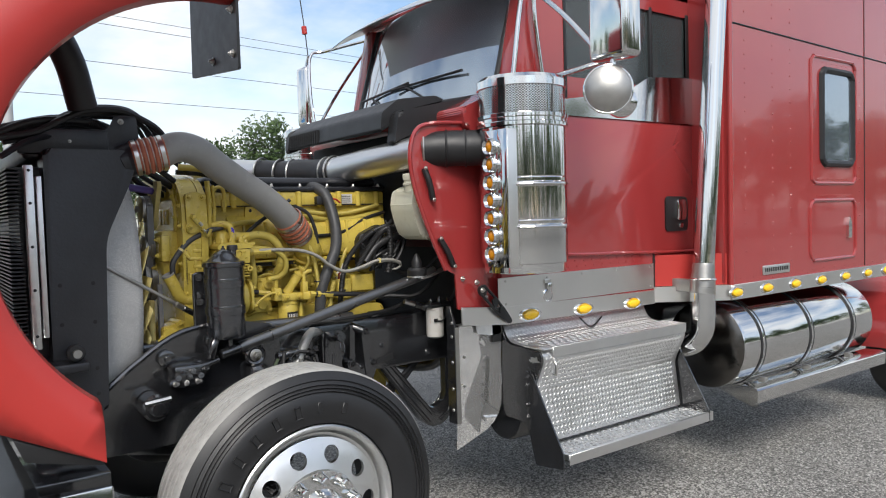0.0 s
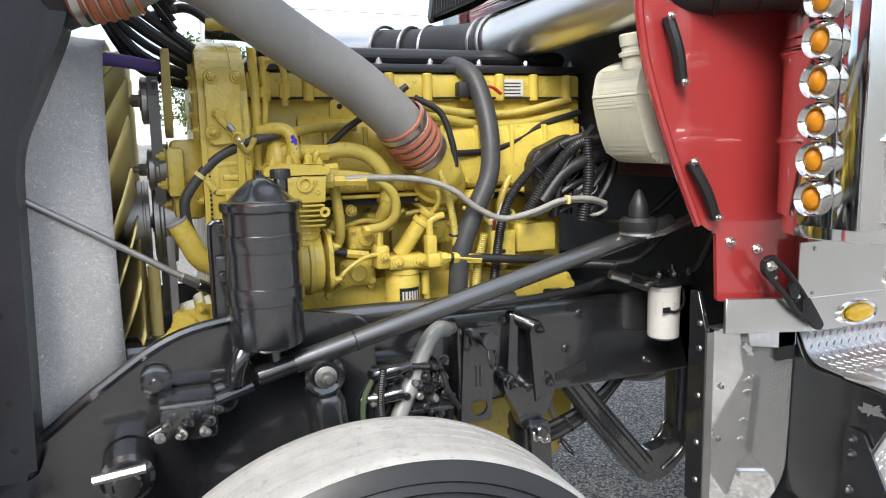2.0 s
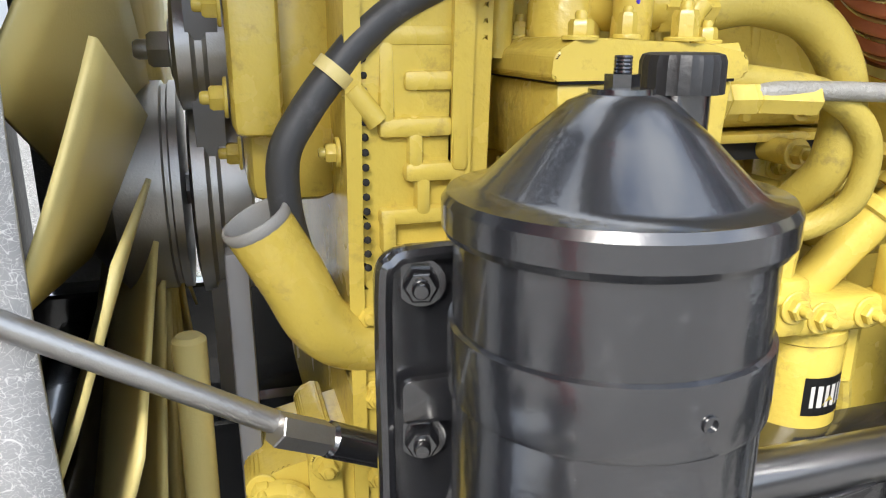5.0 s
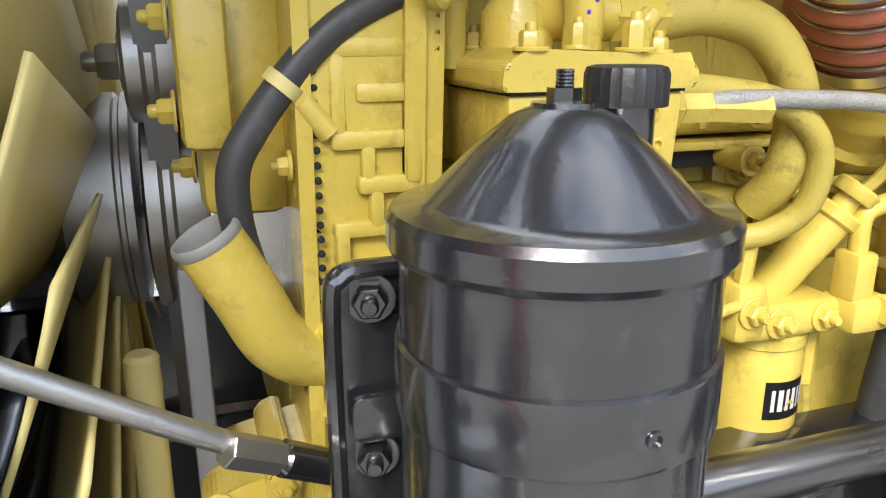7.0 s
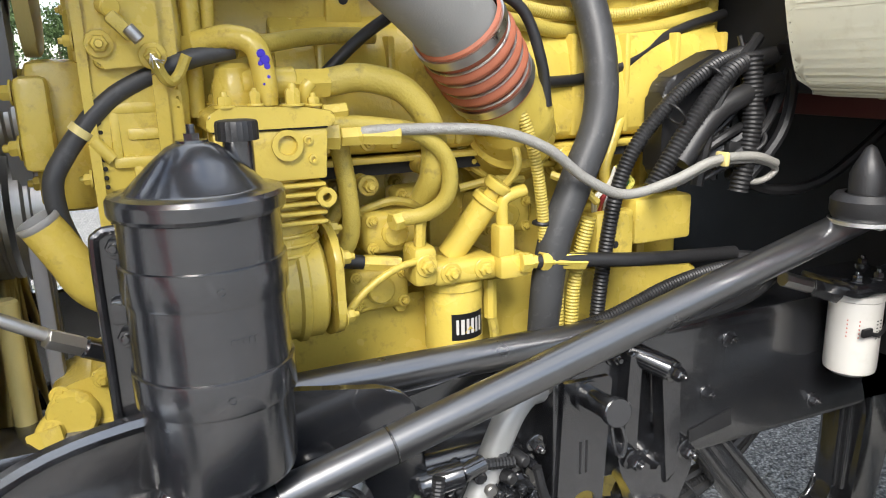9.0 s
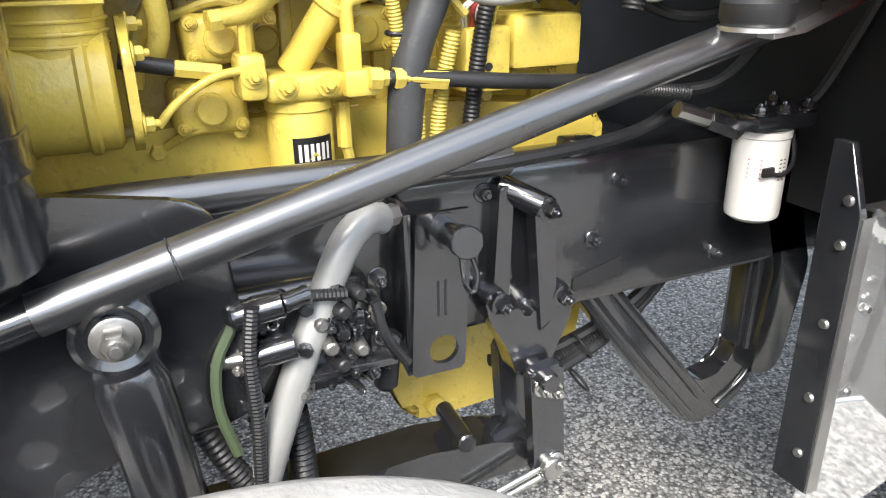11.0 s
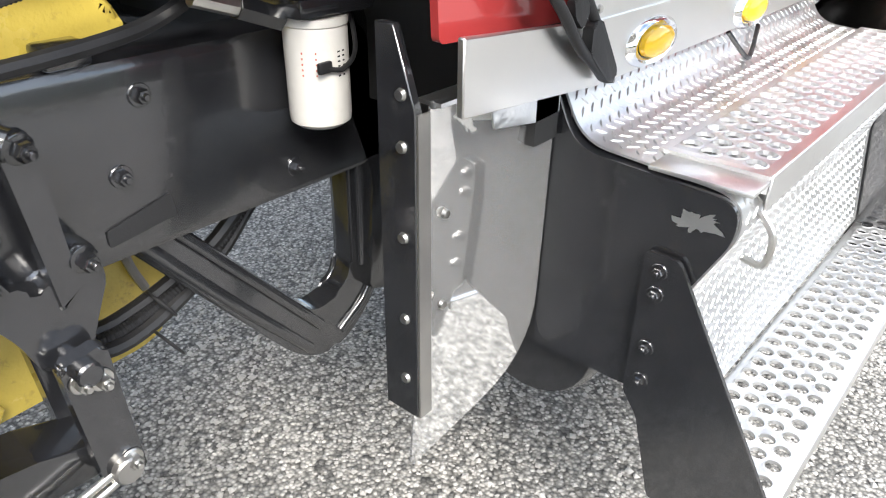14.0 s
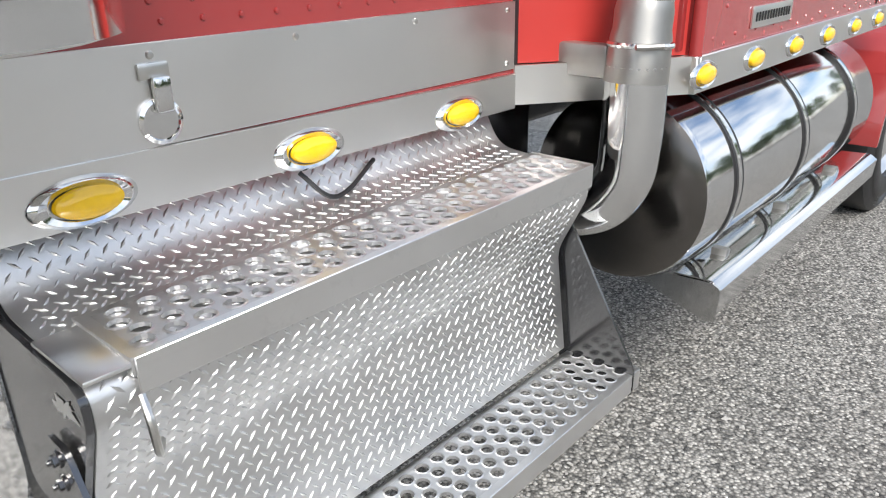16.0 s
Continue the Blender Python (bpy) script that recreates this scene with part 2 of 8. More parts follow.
def curve_pts(pts, k=8):
    p = [Vector(q) for q in pts]
    if len(p) < 3:
        return [p[0].lerp(p[1], i / k) for i in range(k + 1)]
    p = [2 * p[0] - p[1]] + p + [2 * p[-1] - p[-2]]
    out = []
    for i in range(1, len(p) - 2):
        for s in range(k):
            t = s / k
            a, b, c, d = p[i - 1], p[i], p[i + 1], p[i + 2]
            out.append(0.5 * ((2 * b) + (c - a) * t + (2 * a - 5 * b + 4 * c - d) * t * t + (3 * b - a - 3 * c + d) * t ** 3))
    return out + [p[-2]]


def tube(bm, pts, r, n=10, k=8, ribs=0, depth=0.12, wall=0.0):
    """A round tube along a smooth line; ribs: rings per metre, as on corrugated hose."""
    c = curve_pts(pts, k)
    if ribs:
        L = [0.0]
        for u, w in zip(c, c[1:]):
            L.append(L[-1] + (w - u).length)
        m = max(8, int(L[-1] * ribs) * 2)
        fine, j = [], 0
        for i in range(m + 1):
            s = L[-1] * i / m
            while j < len(L) - 2 and L[j + 1] < s:
                j += 1
            fine.append(c[j].lerp(c[j + 1], (s - L[j]) / max(1e-9, L[j + 1] - L[j])))
        c = fine
    t0 = (c[1] - c[0]).normalized()
    _, a, _ = axes(t0)
    rings = []
    for i, q in enumerate(c):
        t = (c[min(i + 1, len(c) - 1)] - c[max(i - 1, 0)]).normalized()
        a = (a - t * a.dot(t)).normalized()
        b = t.cross(a)
        rad = r[min(len(r) - 1, int(i * len(r) / len(c)))] if isinstance(r, (list, tuple)) else r
        rad *= 1 - depth * (i % 2) if ribs else 1
        rings.append([bm.verts.new(q + (a * math.cos(2 * math.pi * s / n) + b * math.sin(2 * math.pi * s / n)) * rad) for s in range(n)])
    for u, w in zip(rings, rings[1:]):
        for s in range(n):
            bm.faces.new((u[s], u[(s + 1) % n], w[(s + 1) % n], w[s]))
    bm.faces.new(rings[0])
    bm.faces.new(rings[-1])
    return bm


AX = {"xz": lambda u, v, w: (u, w, v), "yz": lambda u, v, w: (w, u, v), "xy": lambda u, v, w: (u, v, w)}


def prism(bm, poly, plane, d0, d1, bev=0.0, seg=2):
    f = AX[plane]
    lo = [bm.verts.new(f(u, v, d0)) for u, v in poly]
    hi = [bm.verts.new(f(u, v, d1)) for u, v in poly]
    n = len(poly)
    bm.faces.new(lo)
    bm.faces.new(hi[::-1])
    for i in range(n):
        bm.faces.new((lo[i], hi[i], hi[(i + 1) % n], lo[(i + 1) % n]))
    if bev:
        e = list({e for q in lo + hi for e in q.link_edges})
        bmesh.ops.bevel(bm, geom=e, offset=bev, segments=seg, affect="EDGES", profile=0.5)
    return bm


def rounded(poly, r, k=5):
    """A polygon with rounded corners."""
    out = []
    n = len(poly)
    for i in range(n):
        a, b, c = (Vector(poly[i - 1]), Vector(poly[i]), Vector(poly[(i + 1) % n]))
        q = r[i] if isinstance(r, (list, tuple)) else r
        if q <= 0:
            out.append(tuple(b))
            continue
        u = b + (a - b).normalized() * min(q, (a - b).length * 0.48)
        w = b + (c - b).normalized() * min(q, (c - b).length * 0.48)
        for s in range(k + 1):
            t = s / k
            out.append(tuple(u * (1 - t) ** 2 + b * 2 * t * (1 - t) + w * t * t))
    return out


def sweep(bm, prof, plane_pts, thick):
    """A bent sheet: (y, z) line drawn out along x."""
    x0, x1 = plane_pts
    p = [Vector(q) for q in prof]
    nrm = []
    for i in range(len(p)):
        t = (p[min(i + 1, len(p) - 1)] - p[max(i - 1, 0)]).normalized()
        nrm.append(Vector((-t.y, t.x)))
    poly = [tuple(q) for q in p] + [tuple(q + m * thick) for q, m in zip(p[::-1], nrm[::-1])]
    return prism(bm, poly, "yz", x0, x1)


def bolt(bm, p, d, r=0.012, h=0.012, washer=True):
    """A hexagon nut on a washer with a rounded stud end."""
    d = Vector(d).normalized()
    p = Vector(p)
    if washer:
        lathe(bm, [(0, 0), (r * 1.5, 0), (r * 1.5, 0.002), (r * 1.4, 0.003), (0, 0.003)], p, d, 18)
    lathe(bm, [(0, 0), (r, 0), (r, h * 0.8), (r * 0.82, h), (0, h)], p + d * 0.002, d, 6)
    lathe(bm, [(0, 0), (r * 0.5, 0), (r * 0.5, r * 0.55), (r * 0.38, r * 0.75), (0, r * 0.78)], p + d * (h + 0.001), d, 12)
    return bm


def torus(bm, c, axis, R, r, n=28, m=8):
    prof = [(R + r * math.cos(2 * math.pi * i / m), r * math.sin(2 * math.pi * i / m)) for i in range(m)]
    return lathe(bm, prof, c, axis, n, closed=True)

# ---- ground ----


def ground_mat():
    m = bpy.data.materials.new("chip_seal_gravel")
    m.use_nodes = True
    n, l = m.node_tree.nodes, m.node_tree.links
    p = n["Principled BSDF"]
    p.inputs["Roughness"].default_value = 0.85
    tc = n.new("ShaderNodeTexCoord")
    v1 = n.new("ShaderNodeTexVoronoi")
    v1.inputs["Scale"].default_value = 92
    v2 = n.new("ShaderNodeTexVoronoi")
    v2.inputs["Scale"].default_value = 38
    nz = n.new("ShaderNodeTexNoise")
    nz.inputs["Scale"].default_value, nz.inputs["Detail"].default_value = 1.3, 6
    for q in (v1, v2, nz):
        l.new(tc.outputs["Object"], q.inputs["Vector"])
    bw = n.new("ShaderNodeSeparateColor")
    l.new(v1.outputs["Color"], bw.inputs["Color"])
    ramp = n.new("ShaderNodeValToRGB")
    e = ramp.color_ramp.elements
    e[0].color, e[1].color = (0.10, 0.098, 0.093, 1), (0.70, 0.68, 0.63, 1)
    mid = e.new(0.45)
    mid.color = (0.345, 0.335, 0.31, 1)
    hi = e.new(0.8)
    hi.color = (0.445, 0.43, 0.40, 1)
    l.new(bw.outputs["Red"], ramp.inputs["Fac"])
    gap = n.new("ShaderNodeMapRange")
    gap.inputs["From Min"].default_value, gap.inputs["From Max"].default_value = 0.0, 0.75
    gap.inputs["To Min"].default_value, gap.inputs["To Max"].default_value = 1.15, 0.3
    l.new(v1.outputs["Distance"], gap.inputs["Value"])
    mu = n.new("ShaderNodeMix")
    mu.data_type, mu.blend_type = "RGBA", "MULTIPLY"
    mu.inputs["Factor"].default_value = 1.0
    l.new(ramp.outputs["Color"], mu.inputs["A"])
    l.new(gap.outputs["Result"], mu.inputs["B"])
    st = n.new("ShaderNodeMapRange")
    st.inputs["To Min"].default_value, st.inputs["To Max"].default_value = 0.75, 1.3
    l.new(nz.outputs["Fac"], st.inputs["Value"])
    m2 = n.new("ShaderNodeMix")
    m2.data_type, m2.blend_type = "RGBA", "MULTIPLY"
    m2.inputs["Factor"].default_value = 1.0
    l.new(mu.outputs["Result"], m2.inputs["A"])
    l.new(st.outputs["Result"], m2.inputs["B"])
    l.new(m2.outputs["Result"], p.inputs["Base Color"])
    add = n.new("ShaderNodeMath")
    add.operation = "ADD"
    l.new(v1.outputs["Distance"], add.inputs[0])
    l.new(v2.outputs["Distance"], add.inputs[1])
    bp = n.new("ShaderNodeBump")
    bp.invert = True
    bp.inputs["Strength"].default_value, bp.inputs["Distance"].default_value = 0.9, 0.006
    l.new(add.outputs["Value"], bp.inputs["Height"])
    l.new(bp.outputs["Normal"], p.inputs["Normal"])
    return m


GRAVEL = ground_mat()
bm = B()
bmesh.ops.create_grid(bm, x_segments=40, y_segments=40, size=600)
solo("ground", bm, GRAVEL, "grey chip-sealed gravel lot with pale loose stones", "ground", kind="structure")
random.seed(21)
vs, fs = [], []
for i in range(15000):
    near = i % 2
    x, y = (random.uniform(-0.4, 2.2), random.uniform(-0.8, 1.6)) if near else (random.uniform(-1.2, 4.6), random.uniform(-1.9, 1.9))
    r = random.choice((0.003, 0.004, 0.005, 0.006, 0.009)) * random.uniform(0.7, 1.4)
    k = len(vs)
    a = random.uniform(0, 6.28)
    for s in range(4):
        q = r * random.uniform(0.7, 1.2)
        vs.append((x + q * math.cos(a + s * 1.571), y + q * math.sin(a + s * 1.571), r * random.uniform(0.15, 0.4)))
    vs.append((x + random.uniform(-0.3, 0.3) * r, y + random.uniform(-0.3, 0.3) * r, r * random.uniform(0.6, 0.95)))
    for s in range(4):
        p_ = vs[k + s]
        vs.append((x + (p_[0] - x) * 0.8, y + (p_[1] - y) * 0.8, -0.001))
    for s in range(4):
        t = (s + 1) % 4
        fs += [(k + s, k + t, k + 4), (k + 5 + s, k + 5 + t, k + t, k + s)]
PEBBLE = mat("loose_stone", (0.38, 0.37, 0.35), 0.8, vary=0.5, scale=55)
me = bpy.data.meshes.new("gravel")
me.from_pydata(vs, [], fs)
me.materials.append(PEBBLE)
tagged(new("gravel", me), "scattered pale loose stones on the lot", "gravel", kind="stuff")

# ---- steer wheel ----
WC, WY = (-0.42, 0.54), -0.345
wheel = thing("front_wheel", "steer wheel with worn ribbed tyre and polished ten-hole rim", "wheel", (WC[0], WY + 0.14, 0))
o = (WC[0], WY, WC[1])
# profile: radius, distance inward from the outer face
lathe_prof = [(0.335, 0.035), (0.345, 0.012), (0.37, 0.003), (0.41, 0.0), (0.45, 0.004), (0.462, 0.012), (0.468, 0.006), (0.476, 0.014), (0.481, 0.007),
              (0.489, 0.016), (0.494, 0.010), (0.507, 0.019), (0.512, 0.014), (0.527, 0.022), (0.537, 0.030), (0.545, 0.036)]
tyre = part("tyre", lathe(B(), lathe_prof + [(0.52, 0.26), (0.45, 0.28), (0.335, 0.25)], o, (0, 1, 0), 96), SIDEWALL, wheel, "black sidewall with raised rings")
tr = [(0.543, 0.033), (0.549, 0.042), (0.551, 0.052)]
for g in (0.085, 0.125, 0.165, 0.205):
    tr += [(0.552, g - 0.006), (0.541, g - 0.004), (0.541, g + 0.004), (0.552, g + 0.006)]
tr += [(0.550, 0.235), (0.543, 0.25), (0.52, 0.262)]
part("tread", lathe(B(), tr, o, (0, 1, 0), 120), TREAD, tyre, "grey dusty worn ribs with narrow grooves")
# unreadable raised maker's letters as plain bars, and a shield outline
for i, a in enumerate((165, 152, 139, 126, 113, 100, 87, 72)):
    m = Matrix.Translation(o) @ Matrix.Rotation(radians(-a), 4, "Y")
    part("raised_mark", box(B(), 0.385, 0.43, -0.0035, 0.006, -0.011, 0.011, 0.003, 1, m), SIDEWALL, tyre)
# rim with ten real hand holes: ring of cells
bm = B()
NH, SUB = 10, 8
RO, RI, RM, RH = 0.285, 0.165, 0.225, 0.033


def disc_y(r):
    return WY + 0.05 - 0.055 * max(0, (0.30 - r) / 0.14) ** 0.7


for h in range(NH):
    ac = 2 * math.pi * h / NH
    hw = math.pi / NH
    N = SUB * 4
    inner, outer = [], []
    for s in range(N):
        t = 2 * math.pi * s / N
        u, v = math.cos(t), math.sin(t)
        q = max(abs(u), abs(v))
        rr = RM + (u / q) * (RO - RI) / 2
        aa = ac + (v / q) * hw
        inner.append((RM + u * RH, ac + v * RH / RM))
        outer.append((rr, aa))
    rings = []
    for k, ring in ((0, outer), (0, inner), (0.018, inner)):
        rings.append([bm.verts.new((o[0] + r * math.cos(a), disc_y(r) + k, o[2] + r * math.sin(a))) for r, a in ring])
    for u, w in zip(rings, rings[1:]):
        for s in range(N):
            bm.faces.new((u[s], u[(s + 1) % N], w[(s + 1) % N], w[s]))
bmesh.ops.remove_doubles(bm, verts=bm.verts[:], dist=0.0006)
rim = part("rim", bm, ALU, wheel, "polished aluminium disc with round hand holes")
part("rim_flange", lathe(B(), [(0.283, 0.052), (0.30, 0.05), (0.312, 0.03), (0.322, 0.012), (0.332, 0.006), (0.338, 0.012), (0.336, 0.03), (0.31, 0.06), (0.285, 0.075)], o, (0, 1, 0), 80), ALU, rim)
part("rim_barrel", lathe(B(), [(0.30, 0.06), (0.29, 0.14), (0.30, 0.24)], o, (0, 1, 0), 48), RAD_BLACK, rim)
part("hub_centre", lathe(B(), [(0.17, disc_y(0.17) - WY), (0.165, -0.012), (0.125, -0.02), (0.1, -0.022), (0.092, -0.06), (0.085, -0.085), (0.06, -0.1), (0, -0.102)], o, (0, 1, 0), 48), CHROME, rim, "chrome hub cover")
for i in range(10):
    a = 2 * math.pi * (i + 0.5) / 10
    c = (o[0] + 0.143 * math.cos(a), WY - 0.012, o[2] + 0.143 * math.sin(a))
    part("nut_cover", lathe(B(), [(0.027, 0), (0.024, 0.008), (0.021, 0.012), (0.02, 0.045), (0.017, 0.058), (0.012, 0.064), (0, 0.066)], c, (0, -1, 0), 16), CHROME, rim)
# far steer wheel, mostly hidden
far = thing("front_wheel", "far steer wheel behind the engine and axle", "wheel", (WC[0], 1.87, 0))
part("tyre", lathe(B(), lathe_prof + [(0.55, 0.06), (0.55, 0.22), (0.52, 0.26), (0.45, 0.28), (0.335, 0.25), (0.335, 0.035)], (WC[0], 2.0, WC[1]), (0, -1, 0), 48), SIDEWALL, far)
part("rim", lathe(B(), [(0.335, 0.06), (0.3, 0.1), (0.0, 0.12)], (WC[0], 2.0, WC[1]), (0, -1, 0), 32), ALU, far)

# ---- chassis ----
frame_ob = thing("chassis_frame", "gloss black steel truck chassis with rails, hangers and axle", "chassis", (0.2, 0.45, 0))
for y, nm in ((0.40, 1), (1.26, -1)):
    pr = [(y, 0.89), (y, 1.135), (y + nm * 0.006, 1.150), (y + nm * 0.02, 1.157), (y + nm * 0.085, 1.157), (y + nm * 0.085, 1.149), (y + nm * 0.022, 1.148), (y + nm * 0.009, 1.13),
          (y + nm * 0.009, 0.895), (y + nm * 0.022, 0.882), (y + nm * 0.085, 0.881), (y + nm * 0.085, 0.873), (y + nm * 0.02, 0.873), (y + nm * 0.006, 0.878)]
    part("rail", prism(B(), pr, "yz", -1.2, 6.5), BLACK, frame_ob, "black C-section rail")
for x in (-1.05, 0.62, 2.2, 4.2):
    part("crossmember", box(B(), x, x + 0.09, 0.42, 1.24, 0.93, 1.09, 0.012), BLACK, frame_ob)
# front gusset that sweeps up from the bumper to the engine mount
part("front_gusset", prism(B(), rounded([(-1.3, 0.74), (-1.3, 0.93), (-1.08, 0.97), (-0.93, 1.09), (-0.74, 1.2), (-0.5, 1.235), (-0.3, 1.2), (-0.27, 0.9), (-0.46, 0.885), (-0.75, 0.74)], 0.05), "xz", 0.27, 0.285, 0.004), BLACK, frame_ob, "curved black gusset plate")
bm = tube(B(), [(-1.24, 0.272, 0.95), (-1.07, 0.272, 0.99), (-0.92, 0.272, 1.10), (-0.74, 0.272, 1.206), (-0.5, 0.272, 1.24)], 0.012, 8)
part("gusset_lip", bm, BLACK, frame_ob)
part("axle_beam", prism(B(), rounded([(-0.48, 0.42), (-0.36, 0.42), (-0.36, 0.55), (-0.48, 0.55)], 0.02), "xz", -0.05, 1.7, 0.01), BLACK, frame_ob, "black drop axle beam")
part("front_bumper", prism(B(), rounded([(-1.62, -0.30), (-1.58, -0.42), (-1.16, -0.42), (-1.16, -0.40), (-1.36, -0.37), (-1.40, 2.03), (-1.16, 2.06), (-1.16, 2.08), (-1.58, 2.08), (-1.62, 1.96)], [0.06, 0.06, 0, 0, 0, 0, 0, 0, 0.06, 0.06]), "xy", 0.42, 0.85, 0.004, 1), CHROME, frame_ob, "polished bumper end")
part("bumper_bracket", box(B(), -1.4, -1.1, -0.1, 0.32, 0.72, 0.80, 0.01), BLACK, frame_ob)

# ---- step box ----
steps = thing("step_box", "black battery box clad in bright tread plate with perforated steps", "truck step", (1.45, -0.15, 0))
SX0, SX1 = 0.868, 2.02
end = rounded([(0.064, 0.60), (0.066, 1.08), (0.021, 0.988), (-0.24, 0.975), (-0.245, 0.92), (-0.165, 0.76), (-0.14, 0.60)], [0.0, 0.0, 0.045, 0.04, 0.03, 0.05, 0.03])
body = part("body", prism(B(), end, "yz", SX0, SX1), BLACK, steps, "scuffed black end panel")
part("inner_tank", lathe(B(), [(0, 0), (0.14, 0), (0.15, 0.02), (0.15, 1.1), (0, 1.1)], (0.9, 0.1, 0.6), (1, 0, 0), 28), BLACK, steps, "black air tank under the box")
top = rounded([(0.062, 1.09), (0.014, 0.998), (-0.237, 0.981), (-0.25, 0.925), (-0.172, 0.765), (-0.205, 0.50)], [0, 0.045, 0.045, 0.03, 0.03, 0], 5)
skin = part("tread_plate", sweep(B(), top, (SX0 + 0.012, SX1 + 0.01), 0.004), TREADPLATE, steps, "bright diamond tread plate cladding")
# raised lozenges, alternating in direction


def lozenges(line, x0, x1, pitch, size, skip=0.0):
    L = [Vector(q) for q in line]
    acc = [0.0]
    for a, b in zip(L, L[1:]):
        acc.append(acc[-1] + (b - a).length)
    vs, fs = [], []
    rows = int((acc[-1] - skip) / (pitch * 0.5))
    for r in range(rows):
        s = skip + (r + 0.5) * pitch * 0.5
        j = max(i for i in range(len(acc)) if acc[i] <= s)
        j = min(j, len(L) - 2)
        t = (L[j + 1] - L[j]).normalized()
        c = L[j] + t * (s - acc[j])
        nrm = Vector((t.y, -t.x))
        if nrm.y < 0 and abs(nrm.y) > 0.5 or (abs(nrm.y) <= 0.5 and nrm.x > 0):
            nrm = -nrm
        for i in range(int((x1 - x0) / pitch)):
            x = x0 + (i + 0.5 + 0.5 * (r % 2)) * pitch
            d = 1 if (r % 2) else -1
            u = Vector((0.707, 0.707 * d))
            w = Vector((-0.707 * d, 0.707))
            k = len(vs)
            for q, h in ((u * size, 0), (w * size * 0.27, 0), (-u * size, 0), (-w * size * 0.27, 0), (u * size * 0.55, 0.0022), (-u * size * 0.55, 0.0022)):
                yz = c + t * q.y + nrm * h
                vs.append((x + q.x, yz.x, yz.y))
            fs += [(k, k + 1, k + 4), (k + 4, k + 1, k + 5), (k + 1, k + 2, k + 5), (k + 2, k + 3, k + 5), (k + 5, k + 3, k + 4), (k + 3, k, k + 4)]
    me = bpy.data.meshes.new("lozenges")
    me.from_pydata(vs, [], fs)
    me.materials.append(TREADPLATE)
    return me


loz = part("raised_lozenge", lozenges(top, SX0 + 0.02, SX1, 0.0285, 0.0112), TREADPLATE, skin)
tagged(loz, kind="stuff")


def perforated(name, parent, x0, x1, y0, y1, z, lip, px, rows, hr, label):
    """A tread with staggered round holes and a turned-down lip."""
    vs, fs = [], []
    th = 0.004
    py = (y1 - y0 - 0.03) / rows
    nx = int((x1 - x0 - 0.03) / px)
    px = (x1 - x0 - 0.03) / nx
    N = 12
    for r in range(rows):
        for i in range(nx):
            st = 0.25 * px * (1 if r % 2 else -1)
            cx, cy = x0 + 0.015 + (i + 0.5) * px, y0 + 0.015 + (r + 0.5) * py
            k = len(vs)
            for ring in range(4):
                for s in range(N):
                    a = 2 * math.pi * s / N + math.pi / N
                    u, v = math.cos(a), math.sin(a)
                    if ring == 0:
                        q = max(abs(u), abs(v))
                        vs.append((cx + u / q * px / 2, cy + v / q * py / 2, z))
                    else:
                        rad = hr * (1.28, 1.05, 0.98)[ring - 1]
                        vs.append((cx + st * 0.6 + u * rad, cy + v * rad, z + (0.0, 0.0016, -0.005)[ring - 1]))
            for ring in range(3):
                for s in range(N):
                    a, b = k + ring * N + s, k + ring * N + (s + 1) % N
                    fs.append((a, b, b + N, a + N))
    bx = [(x0, x0 + 0.015, y0, y1), (x1 - 0.015, x1, y0, y1), (x0 + 0.015, x1 - 0.015, y0, y0 + 0.015), (x0 + 0.015, x1 - 0.015, y1 - 0.015, y1)]
    me = bpy.data.meshes.new(name)
    me.from_pydata(vs, [], fs)
    me.materials.append(TREADPLATE)
    ob = part(name, me, TREADPLATE, parent, label)
    bm = B()
    for a, b, c, d in bx:
        box(bm, a, b, c, d, z - th, z)
    box(bm, x0, x1, y0 - 0.004, y0, z - lip, z + 0.001, 0.0015, 1)
    box(bm, x0 - 0.004, x0, y0, y1, z - lip * 0.5, z + 0.001)
    box(bm, x1, x1 + 0.004, y0, y1, z - lip * 0.5, z + 0.001)
    part("edge", bm, ALU, ob)
    return ob


perforated("upper_tread", steps, 0.938, 2.03, -0.252, -0.085, 0.996, 0.052, 0.046, 4, 0.0145, "perforated aluminium upper step")
perforated("lower_tread", steps, 0.90, 2.085, -0.388, -0.205, 0.486, 0.05, 0.043, 5, 0.0135, "perforated aluminium lower step")
for x in (0.855, 2.045):
    br = rounded([(-0.125, 0.868), (-0.18, 0.866), (-0.392, 0.50), (-0.392, 0.425), (-0.2, 0.40), (-0.155, 0.56), (-0.125, 0.60)], 0.012)
    b = part("side_bracket", prism(B(), br, "yz", x, x + 0.008), BLACK, steps, "black steel step bracket")
    for z in (0.84, 0.80, 0.70, 0.635):
        part("bolt", bolt(B(), (x, -0.152, z), (-1, 0, 0), 0.009, 0.008), BLACK, b)
# little grab loop at the box corner
part("lift_loop", tube(B(), [(0.94, -0.25, 0.94), (0.935, -0.275, 0.91), (0.94, -0.27, 0.86), (0.96, -0.235, 0.85)], 0.006, 8), ZINC, steps, "thin wire lift loop")
part("corner_cap", box(B(), 0.872, 0.935, -0.255, -0.1, 0.984, 0.992, 0.003), ALU, steps)
for x in (0.905,):
    part("round_boss", lathe(B(), [(0.022, 0), (0.022, 0.003), (0.015, 0.005), (0.008, 0.005), (0.007, 0.012), (0, 0.012)], (x, 0.043, 1.022), (0.0, -1, 0.12), 20), ZINC, steps)
